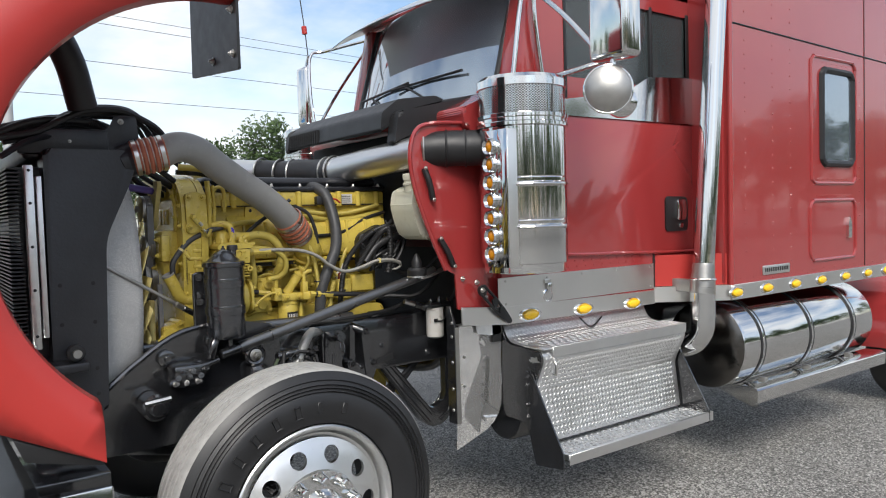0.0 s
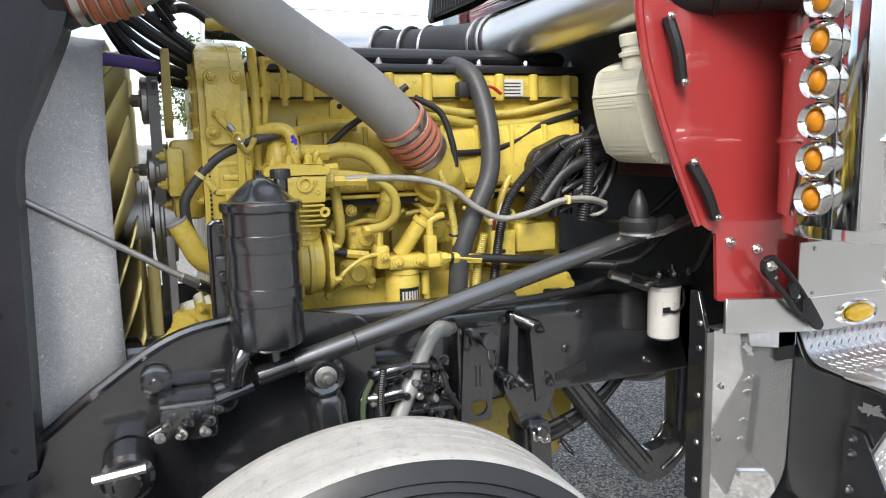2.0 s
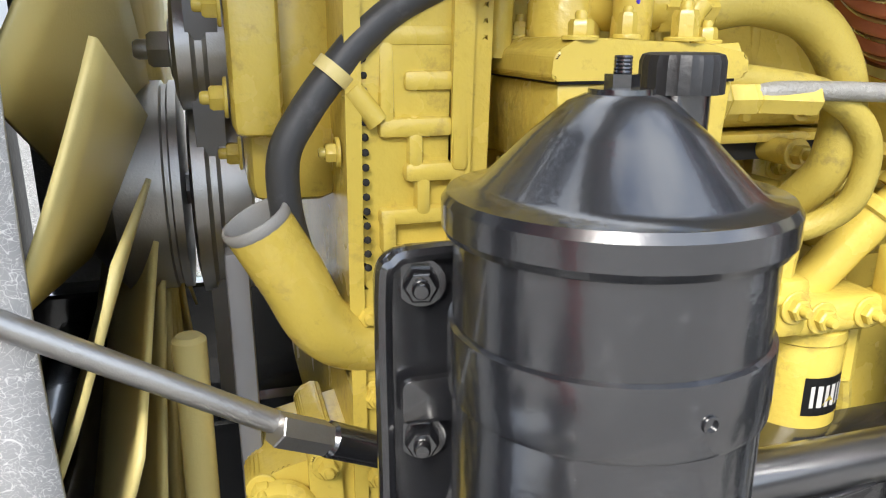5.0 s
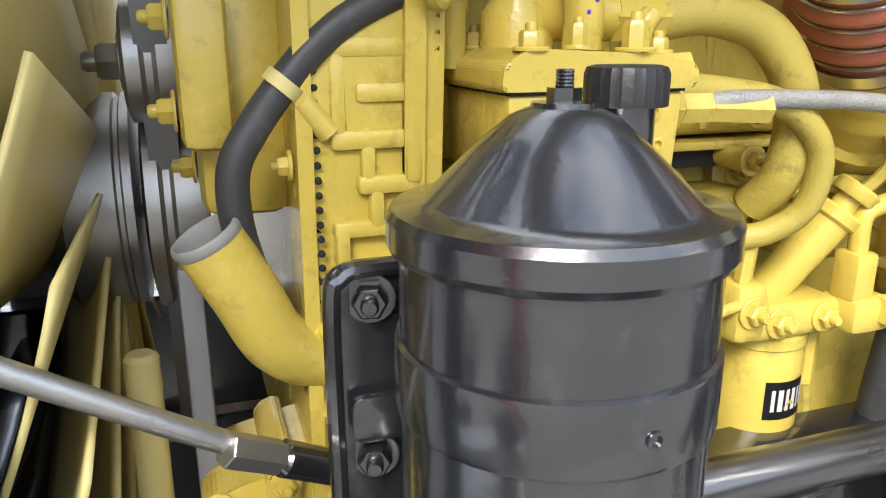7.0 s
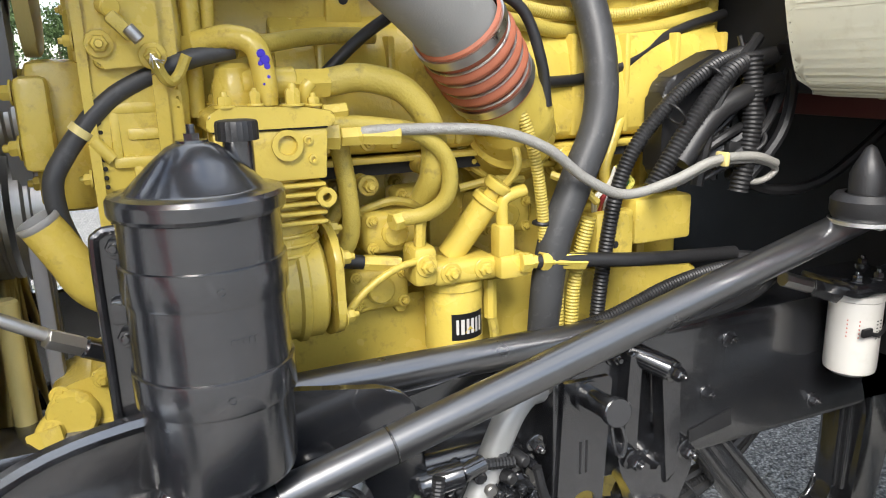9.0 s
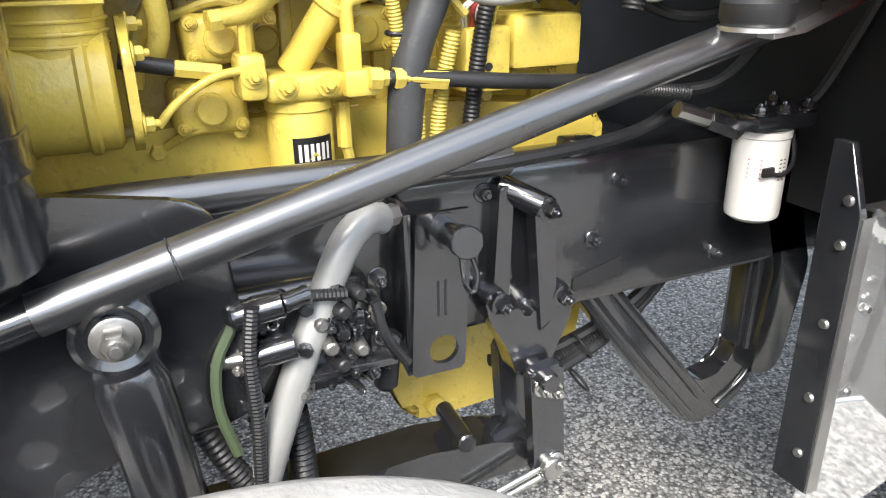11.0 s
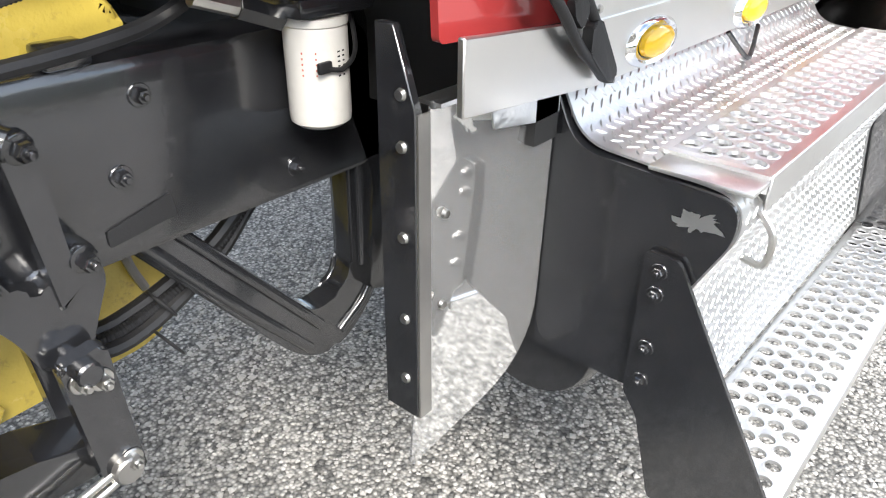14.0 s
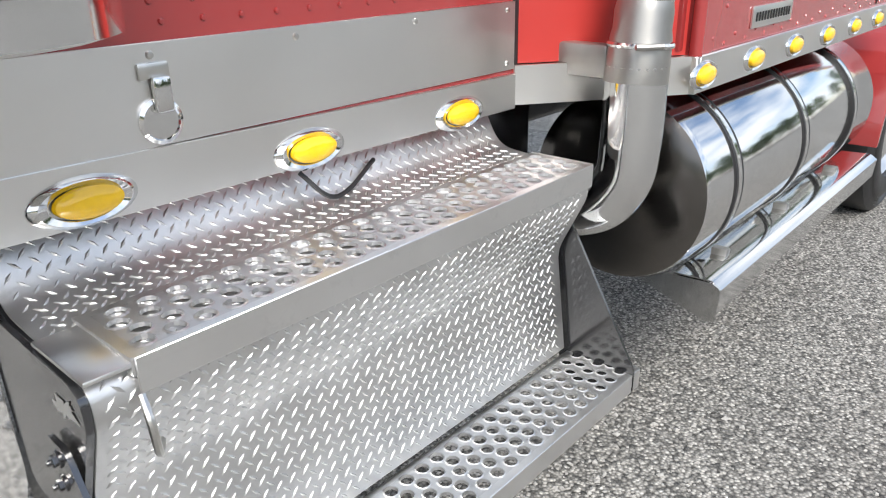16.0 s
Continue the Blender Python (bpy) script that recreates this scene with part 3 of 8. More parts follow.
# wiring tail on the box
part("wire", tube(B(), [(1.42, 0.02, 1.07), (1.46, -0.01, 1.02), (1.52, 0.0, 1.015), (1.62, 0.03, 1.05)], 0.005, 6), RUBBER, steps)
# bare paint chips
bm = B()
random.seed(7)
chip = []
for i in range(46):
    a = 2 * math.pi * i / 46
    k = 0.8 + 0.22 * math.sin(2 * a + 0.6) + 0.16 * math.sin(5 * a + 2) + 0.12 * math.sin(9 * a) + random.uniform(-0.16, 0.16)
    chip.append(bm.verts.new((SX0 - 0.0012, -0.188 + 0.036 * k * math.cos(a), 0.93 + 0.021 * k * math.sin(a) - 0.25 * 0.03 * math.cos(a))))
mid_v = bm.verts.new((SX0 - 0.0012, -0.188, 0.93))
for i in range(46):
    bm.faces.new((mid_v, chip[i], chip[(i + 1) % 46]))
part("paint_chip", bm, ALU, body, "bare metal where paint has flaked")

# ---- splash guard ----
guard = thing("splash_guard", "mirror-polished stainless splash sheet with black bolted angle", "splash guard", (0.7, 0.09, 0.5))
bm = prism(B(), rounded([(0.60, 1.105), (0.864, 1.082), (0.864, 0.58), (0.60, 0.45)], [0.0, 0.0, 0.13, 0.01], 10), "xz", 0.0, 0.004)
for v in bm.verts:
    s, t = (v.co.x - 0.6) / 0.264, (1.1 - v.co.z) / 0.65
    v.co.y += (0.078 + 0.044 * t) * (1 - s) + (0.057 + 0.012 * t) * s
part("sheet", bm, SHEET, guard, "mirror stainless sheet")
bm = prism(B(), [(0.082, 0.60), (0.082, 1.10), (0.118, 1.205), (0.15, 1.205), (0.15, 0.60)], "yz", 0.576, 0.59, 0.0015, 1)
part("angle", bm, BLACK, guard, "black steel angle")
part("worn_edge", prism(B(), [(0.577, 0.602), (0.577, 1.098), (0.6, 1.098), (0.603, 0.602)], "xz", 0.0775, 0.0815), STEEL, guard, "angle edge scuffed to bare metal")
for z in (1.12, 1.05, 0.916, 0.78, 0.67):
    part("screw", lathe(B(), [(0.009, 0), (0.007, 0.005), (0, 0.006)], (0.576, 0.106, z), (-1, 0, 0), 12), ZINC, guard)
for x, z in ((0.635, 0.94), (0.63, 0.79)):
    part("screw", lathe(B(), [(0.008, 0), (0.006, 0.005), (0, 0.006)], (x, 0.082, z), (0, -1, 0), 12), ZINC, guard)
part("rolled_lip", tube(B(), [(0.60, 0.074, 1.108), (0.72, 0.07, 1.10), (0.865, 0.06, 1.086)], 0.006, 8), ALU, guard, "bright rolled upper lip")
tray = prism(B(), [(0.69, 1.10), (0.862, 1.087), (0.862, 1.04), (0.80, 1.038), (0.70, 1.055)], "xz", 0.05, 0.053)
part("folded_flap", tray, FOIL, guard, "crinkled bright flap under the lip")
part("top_tray", box(B(), 0.6, 0.87, 0.06, 0.10, 1.106, 1.112), ALU, guard)

# ---- cab ----
cab = thing("truck_cab", "glossy red conventional truck cab with polished trim and tinted glass", "truck cab", (1.6, 0.4, 1.1))
YW = 1.66
# side wall with the window opening: built from pieces round the opening
for nm, x0, x1, z0, z1 in (("side_panel", 1.1, 2.6, 1.34, 2.42), ("window_pillar", 1.1, 1.32, 2.42, 3.0), ("window_pillar", 2.42, 2.6, 2.42, 3.0), ("window_header", 1.32, 2.42, 2.88, 3.0), ("cowl_panel", 0.83, 1.1, 1.18, 2.28), ("sill_panel", 1.1, 2.08, 1.10, 1.34)):
    part(nm, box(B(), x0, x1, 0.0, 0.05, z0, z1), RED, cab, "glossy red body panel")
bm = B()
box(bm, 0.85, 2.6, YW, YW + 0.05, 1.10, 2.4)
box(bm, 2.42, 2.6, YW, YW + 0.05, 2.4, 3.0)
box(bm, 1.1, 1.3, YW, YW + 0.05, 2.4, 3.0)
part("far_wall", bm, RED, cab)
part("floor", box(B(), 0.85, 2.6, 0.05, YW, 1.12, 1.18), INTERIOR, cab)
part("back_wall", box(B(), 2.56, 2.6, 0.05, YW, 1.18, 3.0), INTERIOR, cab)
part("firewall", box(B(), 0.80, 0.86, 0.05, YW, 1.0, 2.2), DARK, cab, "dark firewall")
part("dashboard", box(B(), 0.86, 1.2, 0.05, YW, 1.9, 2.3, 0.04), INTERIOR, cab)
for y in (0.28, 1.05):
    bm = box(B(), 1.9, 2.05, y, y + 0.45, 2.0, 2.75, 0.05)
    box(bm, 1.55, 2.0, y, y + 0.45, 1.7, 1.85, 0.04)
    part("seat", bm, INTERIOR, cab)
part("roof", prism(B(), rounded([(1.05, 2.98), (1.2, 3.12), (2.6, 3.2), (2.6, 2.98)], 0.04), "xz", 0.0, YW + 0.05, 0.03), RED, cab)
# raked windshield with frame
WB, WT = (0.92, 2.31), (1.12, 2.98)


def wpt(u, v, off=0.0):
    y = 0.13 + u * (YW - 0.21)
    bow = 0.10 * (1 - (2 * u - 1) ** 2)
    return (WB[0] + (WT[0] - WB[0]) * v - bow - off, y, WB[1] + (WT[1] - WB[1]) * v)


bm = B()
N = 14
for off in (0.0, 0.008):
    g = [[bm.verts.new(wpt(i / N, j / 3, off)) for i in range(N + 1)] for j in range(4)]
    for j in range(3):
        for i in range(N):
            bm.faces.new((g[j][i], g[j][i + 1], g[j + 1][i + 1], g[j + 1][i]))
WSM = mat("windshield_glass", (0.30, 0.36, 0.42), 0.04, 0.75, vary=0.1, scale=2, coat=1.0)
wsh = part("windshield", bm, WSM, cab, "curved tinted windshield reflecting cloud")
part("seal", tube(B(), [wpt(0, 1, 0.01), wpt(0, 0.5, 0.01), wpt(0, 0.06, 0.01), wpt(0.04, 0, 0.01), wpt(0.3, 0, 0.01), wpt(0.5, 0, 0.01), wpt(0.7, 0, 0.01), wpt(0.96, 0, 0.01), wpt(1, 0.06, 0.01), wpt(1, 0.5, 0.01), wpt(1, 1, 0.01)], 0.016, 8), RUBBER, wsh, "black rubber seal")
part("a_pillar", prism(B(), [(0.90, 2.2), (1.1, 2.2), (1.14, 3.0), (1.07, 3.0)], "xz", 0.0, 0.125, 0.02), RED, cab, "red pillar")
part("a_pillar", prism(B(), [(0.90, 2.2), (1.1, 2.2), (1.14, 3.0), (1.07, 3.0)], "xz", YW - 0.075, YW + 0.05, 0.02), RED, cab)
# sun visor over the glass
bm = B()
for off in (0.0, 0.006):
    g = [[bm.verts.new((0.79 + 0.33 * j / 4 - 0.12 * (1 - (2 * i / 12 - 1) ** 2), -0.02 + i / 12 * (YW + 0.09), 2.83 + 0.17 * (j / 4) ** 0.8 + off)) for i in range(13)] for j in range(5)]
    for j in range(4):
        for i in range(12):
            bm.faces.new((g[j][i], g[j][i + 1], g[j + 1][i + 1], g[j + 1][i]))
part("sun_visor", bm, SATIN, cab, "polished drop visor")
for u, tilt in ((0.62, 0.0), (0.30, 0.1)):
    a, b, c = Vector(wpt(u, 0.02, 0.03)), Vector(wpt(u + 0.2, 0.22, 0.03)), Vector(wpt(u - 0.12, 0.24, 0.035))
    w = part("wiper", tube(B(), [a, a.lerp(b, 0.5), b], 0.006, 6), RUBBER, cab)
    part("wiper_blade", tube(B(), [b.lerp(c, -0.3), b.lerp(c, 0.4), b.lerp(c, 1.1)], 0.008, 6), RUBBER, w)
# cowl in front of the glass: red corner, black drip tray with ribs
part("cowl_top", prism(B(), rounded([(0.62, 2.10), (0.60, 2.2), (0.9, 2.33), (0.98, 2.33), (0.98, 2.05)], 0.03), "xz", 0.0, YW + 0.05, 0.02), RED, cab, "red cowl")
tray_prof = [(0.31, 2.10), (0.32, 2.20), (0.42, 2.275), (0.66, 2.31), (0.72, 2.29), (0.46, 2.22), (0.40, 2.16)]
tray = part("cowl_tray", prism(B(), rounded(tray_prof, 0.02), "xz", 0.30, 1.40, 0.01), RUBBER, cab, "black plastic cowl tray")
part("tray_lip", prism(B(), rounded([(0.34, 2.02), (0.37, 2.2), (0.86, 2.31), (0.88, 2.25), (0.55, 2.13)], 0.03), "xz", 0.22, 0.30, 0.02), RUBBER, tray)
part("tray_lip", prism(B(), rounded([(0.30, 2.08), (0.32, 2.22), (0.6, 2.31), (0.66, 2.24), (0.5, 2.15)], 0.03), "xz", 1.40, 1.44, 0.01), RUBBER, tray)
for i in range(14):
    part("rib", box(B(), 0.305, 0.325, 1.0 + i * 0.028, 1.004 + i * 0.028, 2.11, 2.19), RUBBER, tray)
part("under_cowl", box(B(), 0.52, 0.82, 0.3, 1.5, 1.55, 2.12, 0.02), DARK, cab, "near-black box filling the space under the cowl")
# fender side sheet with notch for the intake
sheet = rounded([(0.345, 2.07), (0.30, 1.97), (0.315, 1.83), (0.36, 1.70), (0.50, 1.40), (0.556, 1.375), (0.567, 1.195), (0.83, 1.18), (0.83, 2.10), (0.7, 2.14), (0.42, 2.12)], [0.05, 0.05, 0.03, 0.05, 0.05, 0.01, 0.01, 0, 0, 0.02, 0.06])
part("cowl_side", prism(B(), sheet, "xz", 0.035, 0.047), RED, cab, "red cowl side sheet")
bm = tube(B(), [(0.50, 0.04, 1.40), (0.43, 0.035, 1.54), (0.36, 0.03, 1.70), (0.318, 0.03, 1.83), (0.302, 0.03, 1.97), (0.34, 0.03, 2.08), (0.44, 0.03, 2.12), (0.62, 0.03, 2.13), (0.72, 0.03, 2.13)], 0.011, 8)
part("rolled_edge", bm, RED, cab)
for (x0, z0), (x1, z1) in (((0.375, 1.90), (0.42, 1.75)), ((0.455, 1.56), (0.535, 1.42))):
    d = Vector((x1 - x0, 0, z1 - z0))
    s = part("rubber_strap", tube(B(), [(x0, 0.018, z0), ((x0 + x1) / 2, 0.008, (z0 + z1) / 2), (x1, 0.018, z1)], 0.015, 8), RUBBER, cab, "black rubber hood latch")
    part("bolt", bolt(B(), (x0, 0.006, z0), (0, -1, 0), 0.007, 0.008), ZINC, s)
    part("bolt", bolt(B(), (x1, 0.006, z1), (0, -1, 0), 0.007, 0.008), ZINC, s)
# lower rubber latch that hangs over the strip
bm = tube(B(), [(0.672, -0.02, 1.295), (0.70, -0.026, 1.298), (0.75, -0.03, 1.252), (0.80, -0.03, 1.195), (0.84, -0.03, 1.135)], 0.0075, 10)
tube(bm, [(0.672, -0.02, 1.295), (0.676, -0.026, 1.265), (0.72, -0.03, 1.218), (0.77, -0.03, 1.165), (0.825, -0.03, 1.125)], 0.0075, 10)
prism(bm, rounded([(0.785, 1.195), (0.805, 1.20), (0.862, 1.122), (0.862, 1.105), (0.845, 1.102), (0.785, 1.155)], 0.008), "xz", -0.038, -0.022, 0.004)
prism(bm, rounded([(0.735, 1.232), (0.752, 1.246), (0.777, 1.216), (0.762, 1.19), (0.742, 1.208)], 0.006), "xz", -0.036, -0.024, 0.003)
prism(bm, rounded([(0.655, 1.275), (0.66, 1.31), (0.70, 1.318), (0.71, 1.28), (0.685, 1.25)], 0.012), "xz", -0.03, -0.012, 0.004)
lt = part("rubber_latch", bm, RUBBER, cab, "black rubber pull latch")
for p in ((0.69, 0.034, 1.325), (0.675, -0.031, 1.29), (0.745, 0.034, 1.245), (0.60, 0.034, 1.35)):
    part("bolt", bolt(B(), p, (0, -1, 0), 0.009, 0.012), ZINC, lt)
# polished rocker trim
part("rocker_panel", box(B(), 0.80, 2.06, -0.006, -0.001, 1.183, 1.338, 0.001, 1), SATIN, cab, "brushed stainless rocker panel")
part("light_strip", prism(B(), [(0.555, 1.12), (0.555, 1.212), (0.85, 1.186), (2.06, 1.172), (2.06, 1.088), (0.85, 1.094)], "xz", -0.012, -0.001, 0.002, 1), SATIN, cab, "brushed stainless strip")
part("light_strip", prism(B(), [(2.062, -0.006), (2.445, -0.285), (2.45, -0.275), (2.067, 0.006)], "xy", 1.095, 1.19), SATIN, cab)
part("inset_panel", prism(B(), [(2.075, 0.01), (2.445, -0.26), (2.46, -0.24), (2.09, 0.03)], "xy", 1.192, 1.385), RED_MATT, cab)
part("seam_rubber", box(B(), 2.058, 2.078, -0.004, 0.012, 1.19, 1.40, 0.003), RUBBER, cab)
for x in (0.85, 1.15, 1.42, 1.72, 2.03):
    for z in (1.32,) if x not in (0.85, 2.03) else (1.32, 1.2):
        part("screw", lathe(B(), [(0.007, 0), (0.005, 0.004), (0, 0.005)], (x, -0.006, z), (0, -1, 0), 10), ZINC, cab)
latch = part("pull_latch", lathe(B(), [(0.036, 0), (0.036, 0.005), (0.03, 0.008), (0.028, 0.005), (0, 0.005)], (1.15, -0.006, 1.222), (0, -1, 0), 24), CHROME, cab, "chrome pull latch")
part("latch_keeper", box(B(), 1.125, 1.175, -0.013, -0.006, 1.285, 1.31, 0.003), ZINC, latch)
part("latch_arm", box(B(), 1.14, 1.17, -0.024, -0.012, 1.235, 1.29, 0.005), CHROME, latch)


def rivets(parent, pts, d, r=0.006):
    for p in pts:
        part("rivet", lathe(B(), [(r, 0), (r * 0.7, 0.003), (0, 0.004)], p, d, 8), RED, parent)


rivets(cab, [(0.83 + 0.035 * i + 0.02 * (i % 2), -0.001, 1.365 + 0.03 * (i % 2)) for i in range(34)], (0, -1, 0))
# door with handle, glass and polished belt panel
door = part("door", prism(B(), rounded([(1.23, 2.2), (1.25, 1.44), (2.5, 1.40), (2.5, 2.2)], [0.0, 0.09, 0.09, 0.0], 6), "xz", -0.018, -0.001, 0.005), RED, cab, "red door skin")
part("drip_bead", tube(B(), [(1.235, -0.012, 2.15), (1.238, -0.012, 1.6), (1.25, -0.012, 1.46), (1.33, -0.012, 1.435), (1.8, -0.012, 1.418), (2.4, -0.012, 1.40), (2.48, -0.012, 1.43), (2.505, -0.012, 1.55), (2.505, -0.012, 2.15)], 0.012, 8), RED, door)
part("belt_panel", prism(B(), [(1.23, 2.20), (2.5, 2.205), (2.5, 2.50), (2.02, 2.47), (1.8, 2.36), (1.23, 2.28)], "xz", -0.026, -0.0185), CHROME, door, "polished belt panel below the glass")
part("handle_bezel", prism(B(), rounded([(2.16, 1.53), (2.16, 1.75), (2.38, 1.745), (2.38, 1.53)], 0.03), "xz", -0.03, -0.019, 0.004), RUBBER, door, "black handle bezel")
part("door_handle", prism(B(), rounded([(2.26, 1.60), (2.26, 1.73), (2.35, 1.727), (2.35, 1.60)], 0.02), "xz", -0.042, -0.03, 0.005), CHROME, door, "chrome paddle handle")
part("key_lock", lathe(B(), [(0.018, 0), (0.015, 0.008), (0, 0.009)], (2.31, -0.03, 1.565), (0, -1, 0), 16), CHROME, door)
part("side_glass", box(B(), 1.3, 2.44, 0.012, 0.018, 2.3, 2.9), GLASS, door, "tinted side window")
for x, w in ((2.06, 0.025), (1.32, 0.02), (2.42, 0.03)):
    part("glass_channel", box(B(), x, x + w, -0.006, 0.03, 2.3, 2.9, 0.004), RUBBER, door)

# ---- marker lamps ----


def marker(name, label, group, sx, sz):
    t = thing(name, label, "marker lamp", group=group)
    part("bezel", lathe(B(), [(0.067, 0), (0.065, 0.004), (0.056, 0.01), (0.044, 0.006)], (0, 0, 0), (0, -1, 0), 32), CHROME, t, "chrome oval bezel")
    bz = t.children[0]
    part("lens", lathe(B(), [(0.043, 0.004), (0.041, 0.012), (0.032, 0.018), (0.018, 0.021), (0, 0.022)], (0.004, 0, 0), (0, -1, 0), 32), AMBER, t, "amber ribbed lens")
    for c in t.children:
        for v in c.data.vertices:
            v.co.x *= sx
            v.co.z *= sz
    return t


proto = marker("marker_lamp", "oval amber marker lamp in chrome bezel on steel strip", "amber marker lamps along the truck side", 1.22, 0.57)
proto.location = (1.012, -0.012, 1.13)
for x, y, z in ((1.425, -0.012, 1.12), (1.85, -0.012, 1.112), (2.49, -0.296, 1.139), (2.84, -0.296, 1.14), (3.19, -0.296, 1.14), (3.54, -0.296, 1.14), (3.89, -0.296, 1.14), (4.24, -0.296, 1.14), (4.55, -0.296, 1.14)):
    copy_thing(proto, Matrix.Translation((x, y, z)))

# ---- sleeper ----
slp = thing("sleeper_cabin", "glossy red riveted sleeper cabin with side window and locker hatch", "sleeper cabin", (3.5, 0.8, 1.1))
SY = -0.285
bm = B()
box(bm, 2.45, 3.62, SY, SY + 0.04, 1.19, 3.4)
box(bm, 3.98, 4.7, SY, SY + 0.04, 1.19, 3.4)
box(bm, 3.62, 3.98, SY, SY + 0.04, 1.19, 2.0)
box(bm, 3.62, 3.98, SY, SY + 0.04, 2.58, 3.4)
side = part("side_wall", bm, RED, slp, "glossy red aluminium side")
part("front_wall", box(B(), 2.45, 2.49, SY + 0.04, 1.95, 1.19, 3.4), RED, slp)
part("rear_wall", box(B(), 4.66, 4.7, SY + 0.04, 1.95, 1.19, 3.4), RED, slp)
part("far_wall", box(B(), 2.45, 4.7, 1.91, 1.95, 1.19, 3.4), RED, slp)
part("roof", box(B(), 2.45, 4.7, SY, 1.95, 3.4, 3.6, 0.08, 3), RED, slp)
part("seam", tube(B(), [(2.46, SY - 0.002, 2.80), (4.69, SY - 0.002, 2.755)], 0.005, 6), RUBBER, slp)
for x in (4.22,):
    part("seam", tube(B(), [(x, SY - 0.001, 1.2), (x, SY - 0.001, 3.39)], 0.004, 6), RUBBER, slp)
part("edge_trim", tube(B(), [(2.455, SY + 0.002, 1.19), (2.46, SY + 0.002, 2.2), (2.47, SY + 0.002, 3.4)], 0.018, 10), RED, slp)
part("corner_strip", box(B(), 2.42, 2.45, SY + 0.03, SY + 0.10, 1.2, 3.4, 0.006), RED, slp)


def ring(parent, x0, x1, z0, z1, rad, r, material, name, y=SY):
    c = rounded([(x0, z0), (x1, z0), (x1, z1), (x0, z1)], rad, 6)
    pts = [(x, y - 0.002, z) for x, z in c]
    return part(name, tube(B(), pts + [pts[0], pts[1]], r, 8, 2), material, parent)


ring(slp, 3.43, 4.07, 1.82, 2.70, 0.08, 0.012, RED, "hatch_bead")
win = ring(slp, 3.57, 4.02, 1.96, 2.615, 0.07, 0.025, RUBBER, "window_seal")
part("pane", prism(B(), rounded([(3.58, 1.97), (4.01, 1.97), (4.01, 2.605), (3.58, 2.605)], 0.06), "xz", SY - 0.004, SY + 0.004), WSM, win, "dark tinted pane")
ring(slp, 3.41, 4.07, 1.28, 1.70, 0.08, 0.012, RED, "locker_bead")
part("locker_latch", prism(B(), rounded([(3.93, 1.42), (3.93, 1.52), (3.955, 1.58), (3.98, 1.52), (3.98, 1.42)], 0.01), "xz", SY - 0.02, SY - 0.001, 0.004), CHROME, slp, "chrome locker latch")
part("light_strip", box(B(), 2.46, 4.7, SY - 0.012, SY - 0.001, 1.095, 1.19, 0.002, 1), SATIN, slp, "brushed stainless strip")
part("front_strip", box(B(), 2.44, 2.46, SY - 0.012, 0.02, 1.095, 1.19, 0.002, 1), SATIN, slp)
np_ = part("nameplate", prism(B(), rounded([(2.80, 1.225), (2.80, 1.285), (3.13, 1.285), (3.13, 1.225)], 0.008), "xz", SY - 0.006, SY - 0.001, 0.001), SATIN, slp, "metal nameplate with dark letter bars")
for i in range(13):
    part("letter_bar", box(B(), 2.826 + i * 0.0225, 2.834 + i * 0.0225, SY - 0.0085, SY - 0.006, 1.243, 1.268), DARK, np_)
rivets(slp, [(x, SY, 1.30 + 0.088 * i) for x in (2.62, 2.94, 3.16) for i in range(24)], (0, -1, 0), 0.007)
rivets(slp, [(2.55 + 0.075 * i, SY, 1.205 + (0.0 if i % 2 else 0.018)) for i in range(28)], (0, -1, 0), 0.006)
rivets(slp, [(3.52 + 0.07 * i, SY, 2.665) for i in range(7)] + [(3.52 + 0.07 * i, SY, 1.85) for i in range(7)] + [(3.5 + 0.07 * i, SY, 1.735) for i in range(8)], (0, -1, 0), 0.006)
rivets(slp, [(4.14, SY, 1.4 + 0.09 * i) for i in range(16)], (0, -1, 0), 0.006)

# ---- exhaust stack ----
stack = thing("exhaust_stack", "chrome vertical exhaust stack with clamped elbow", "exhaust pipe", (2.2, -0.26, 0.8))
part("pipe", tube(B(), [(2.20, -0.262, 1.28), (2.28, -0.262, 2.1), (2.40, -0.262, 3.3)], 0.062, 24), CHROME, stack, "polished straight pipe")
part("reducer", lathe(B(), [(0.074, 0), (0.074, 0.02), (0.07, 0.1), (0.066, 0.12), (0.066, 0.16), (0.062, 0.18)], (2.185, -0.262, 1.16), (0.09, 0, 1), 28), STEEL, stack)
part("elbow", tube(B(), [(2.188, -0.262, 1.2), (2.185, -0.262, 1.02), (2.18, -0.25, 0.92), (2.16, -0.19, 0.85), (2.13, -0.06, 0.83), (2.12, 0.12, 0.83)], 0.073, 24), CHROME, stack, "worn chrome elbow")
cl = part("clamp", torus(B(), (2.195, -0.262, 1.245), (0.05, 0, 1), 0.07, 0.008), CHROME, stack)
part("clamp_bolt", cyl(B(), (2.1, -0.3, 1.25), (2.15, -0.34, 1.25), 0.007, n=8), STEEL, cl)
part("bracket", box(B(), 2.17, 2.21, -0.19, 0.02, 1.16, 1.24, 0.008), STEEL, stack)

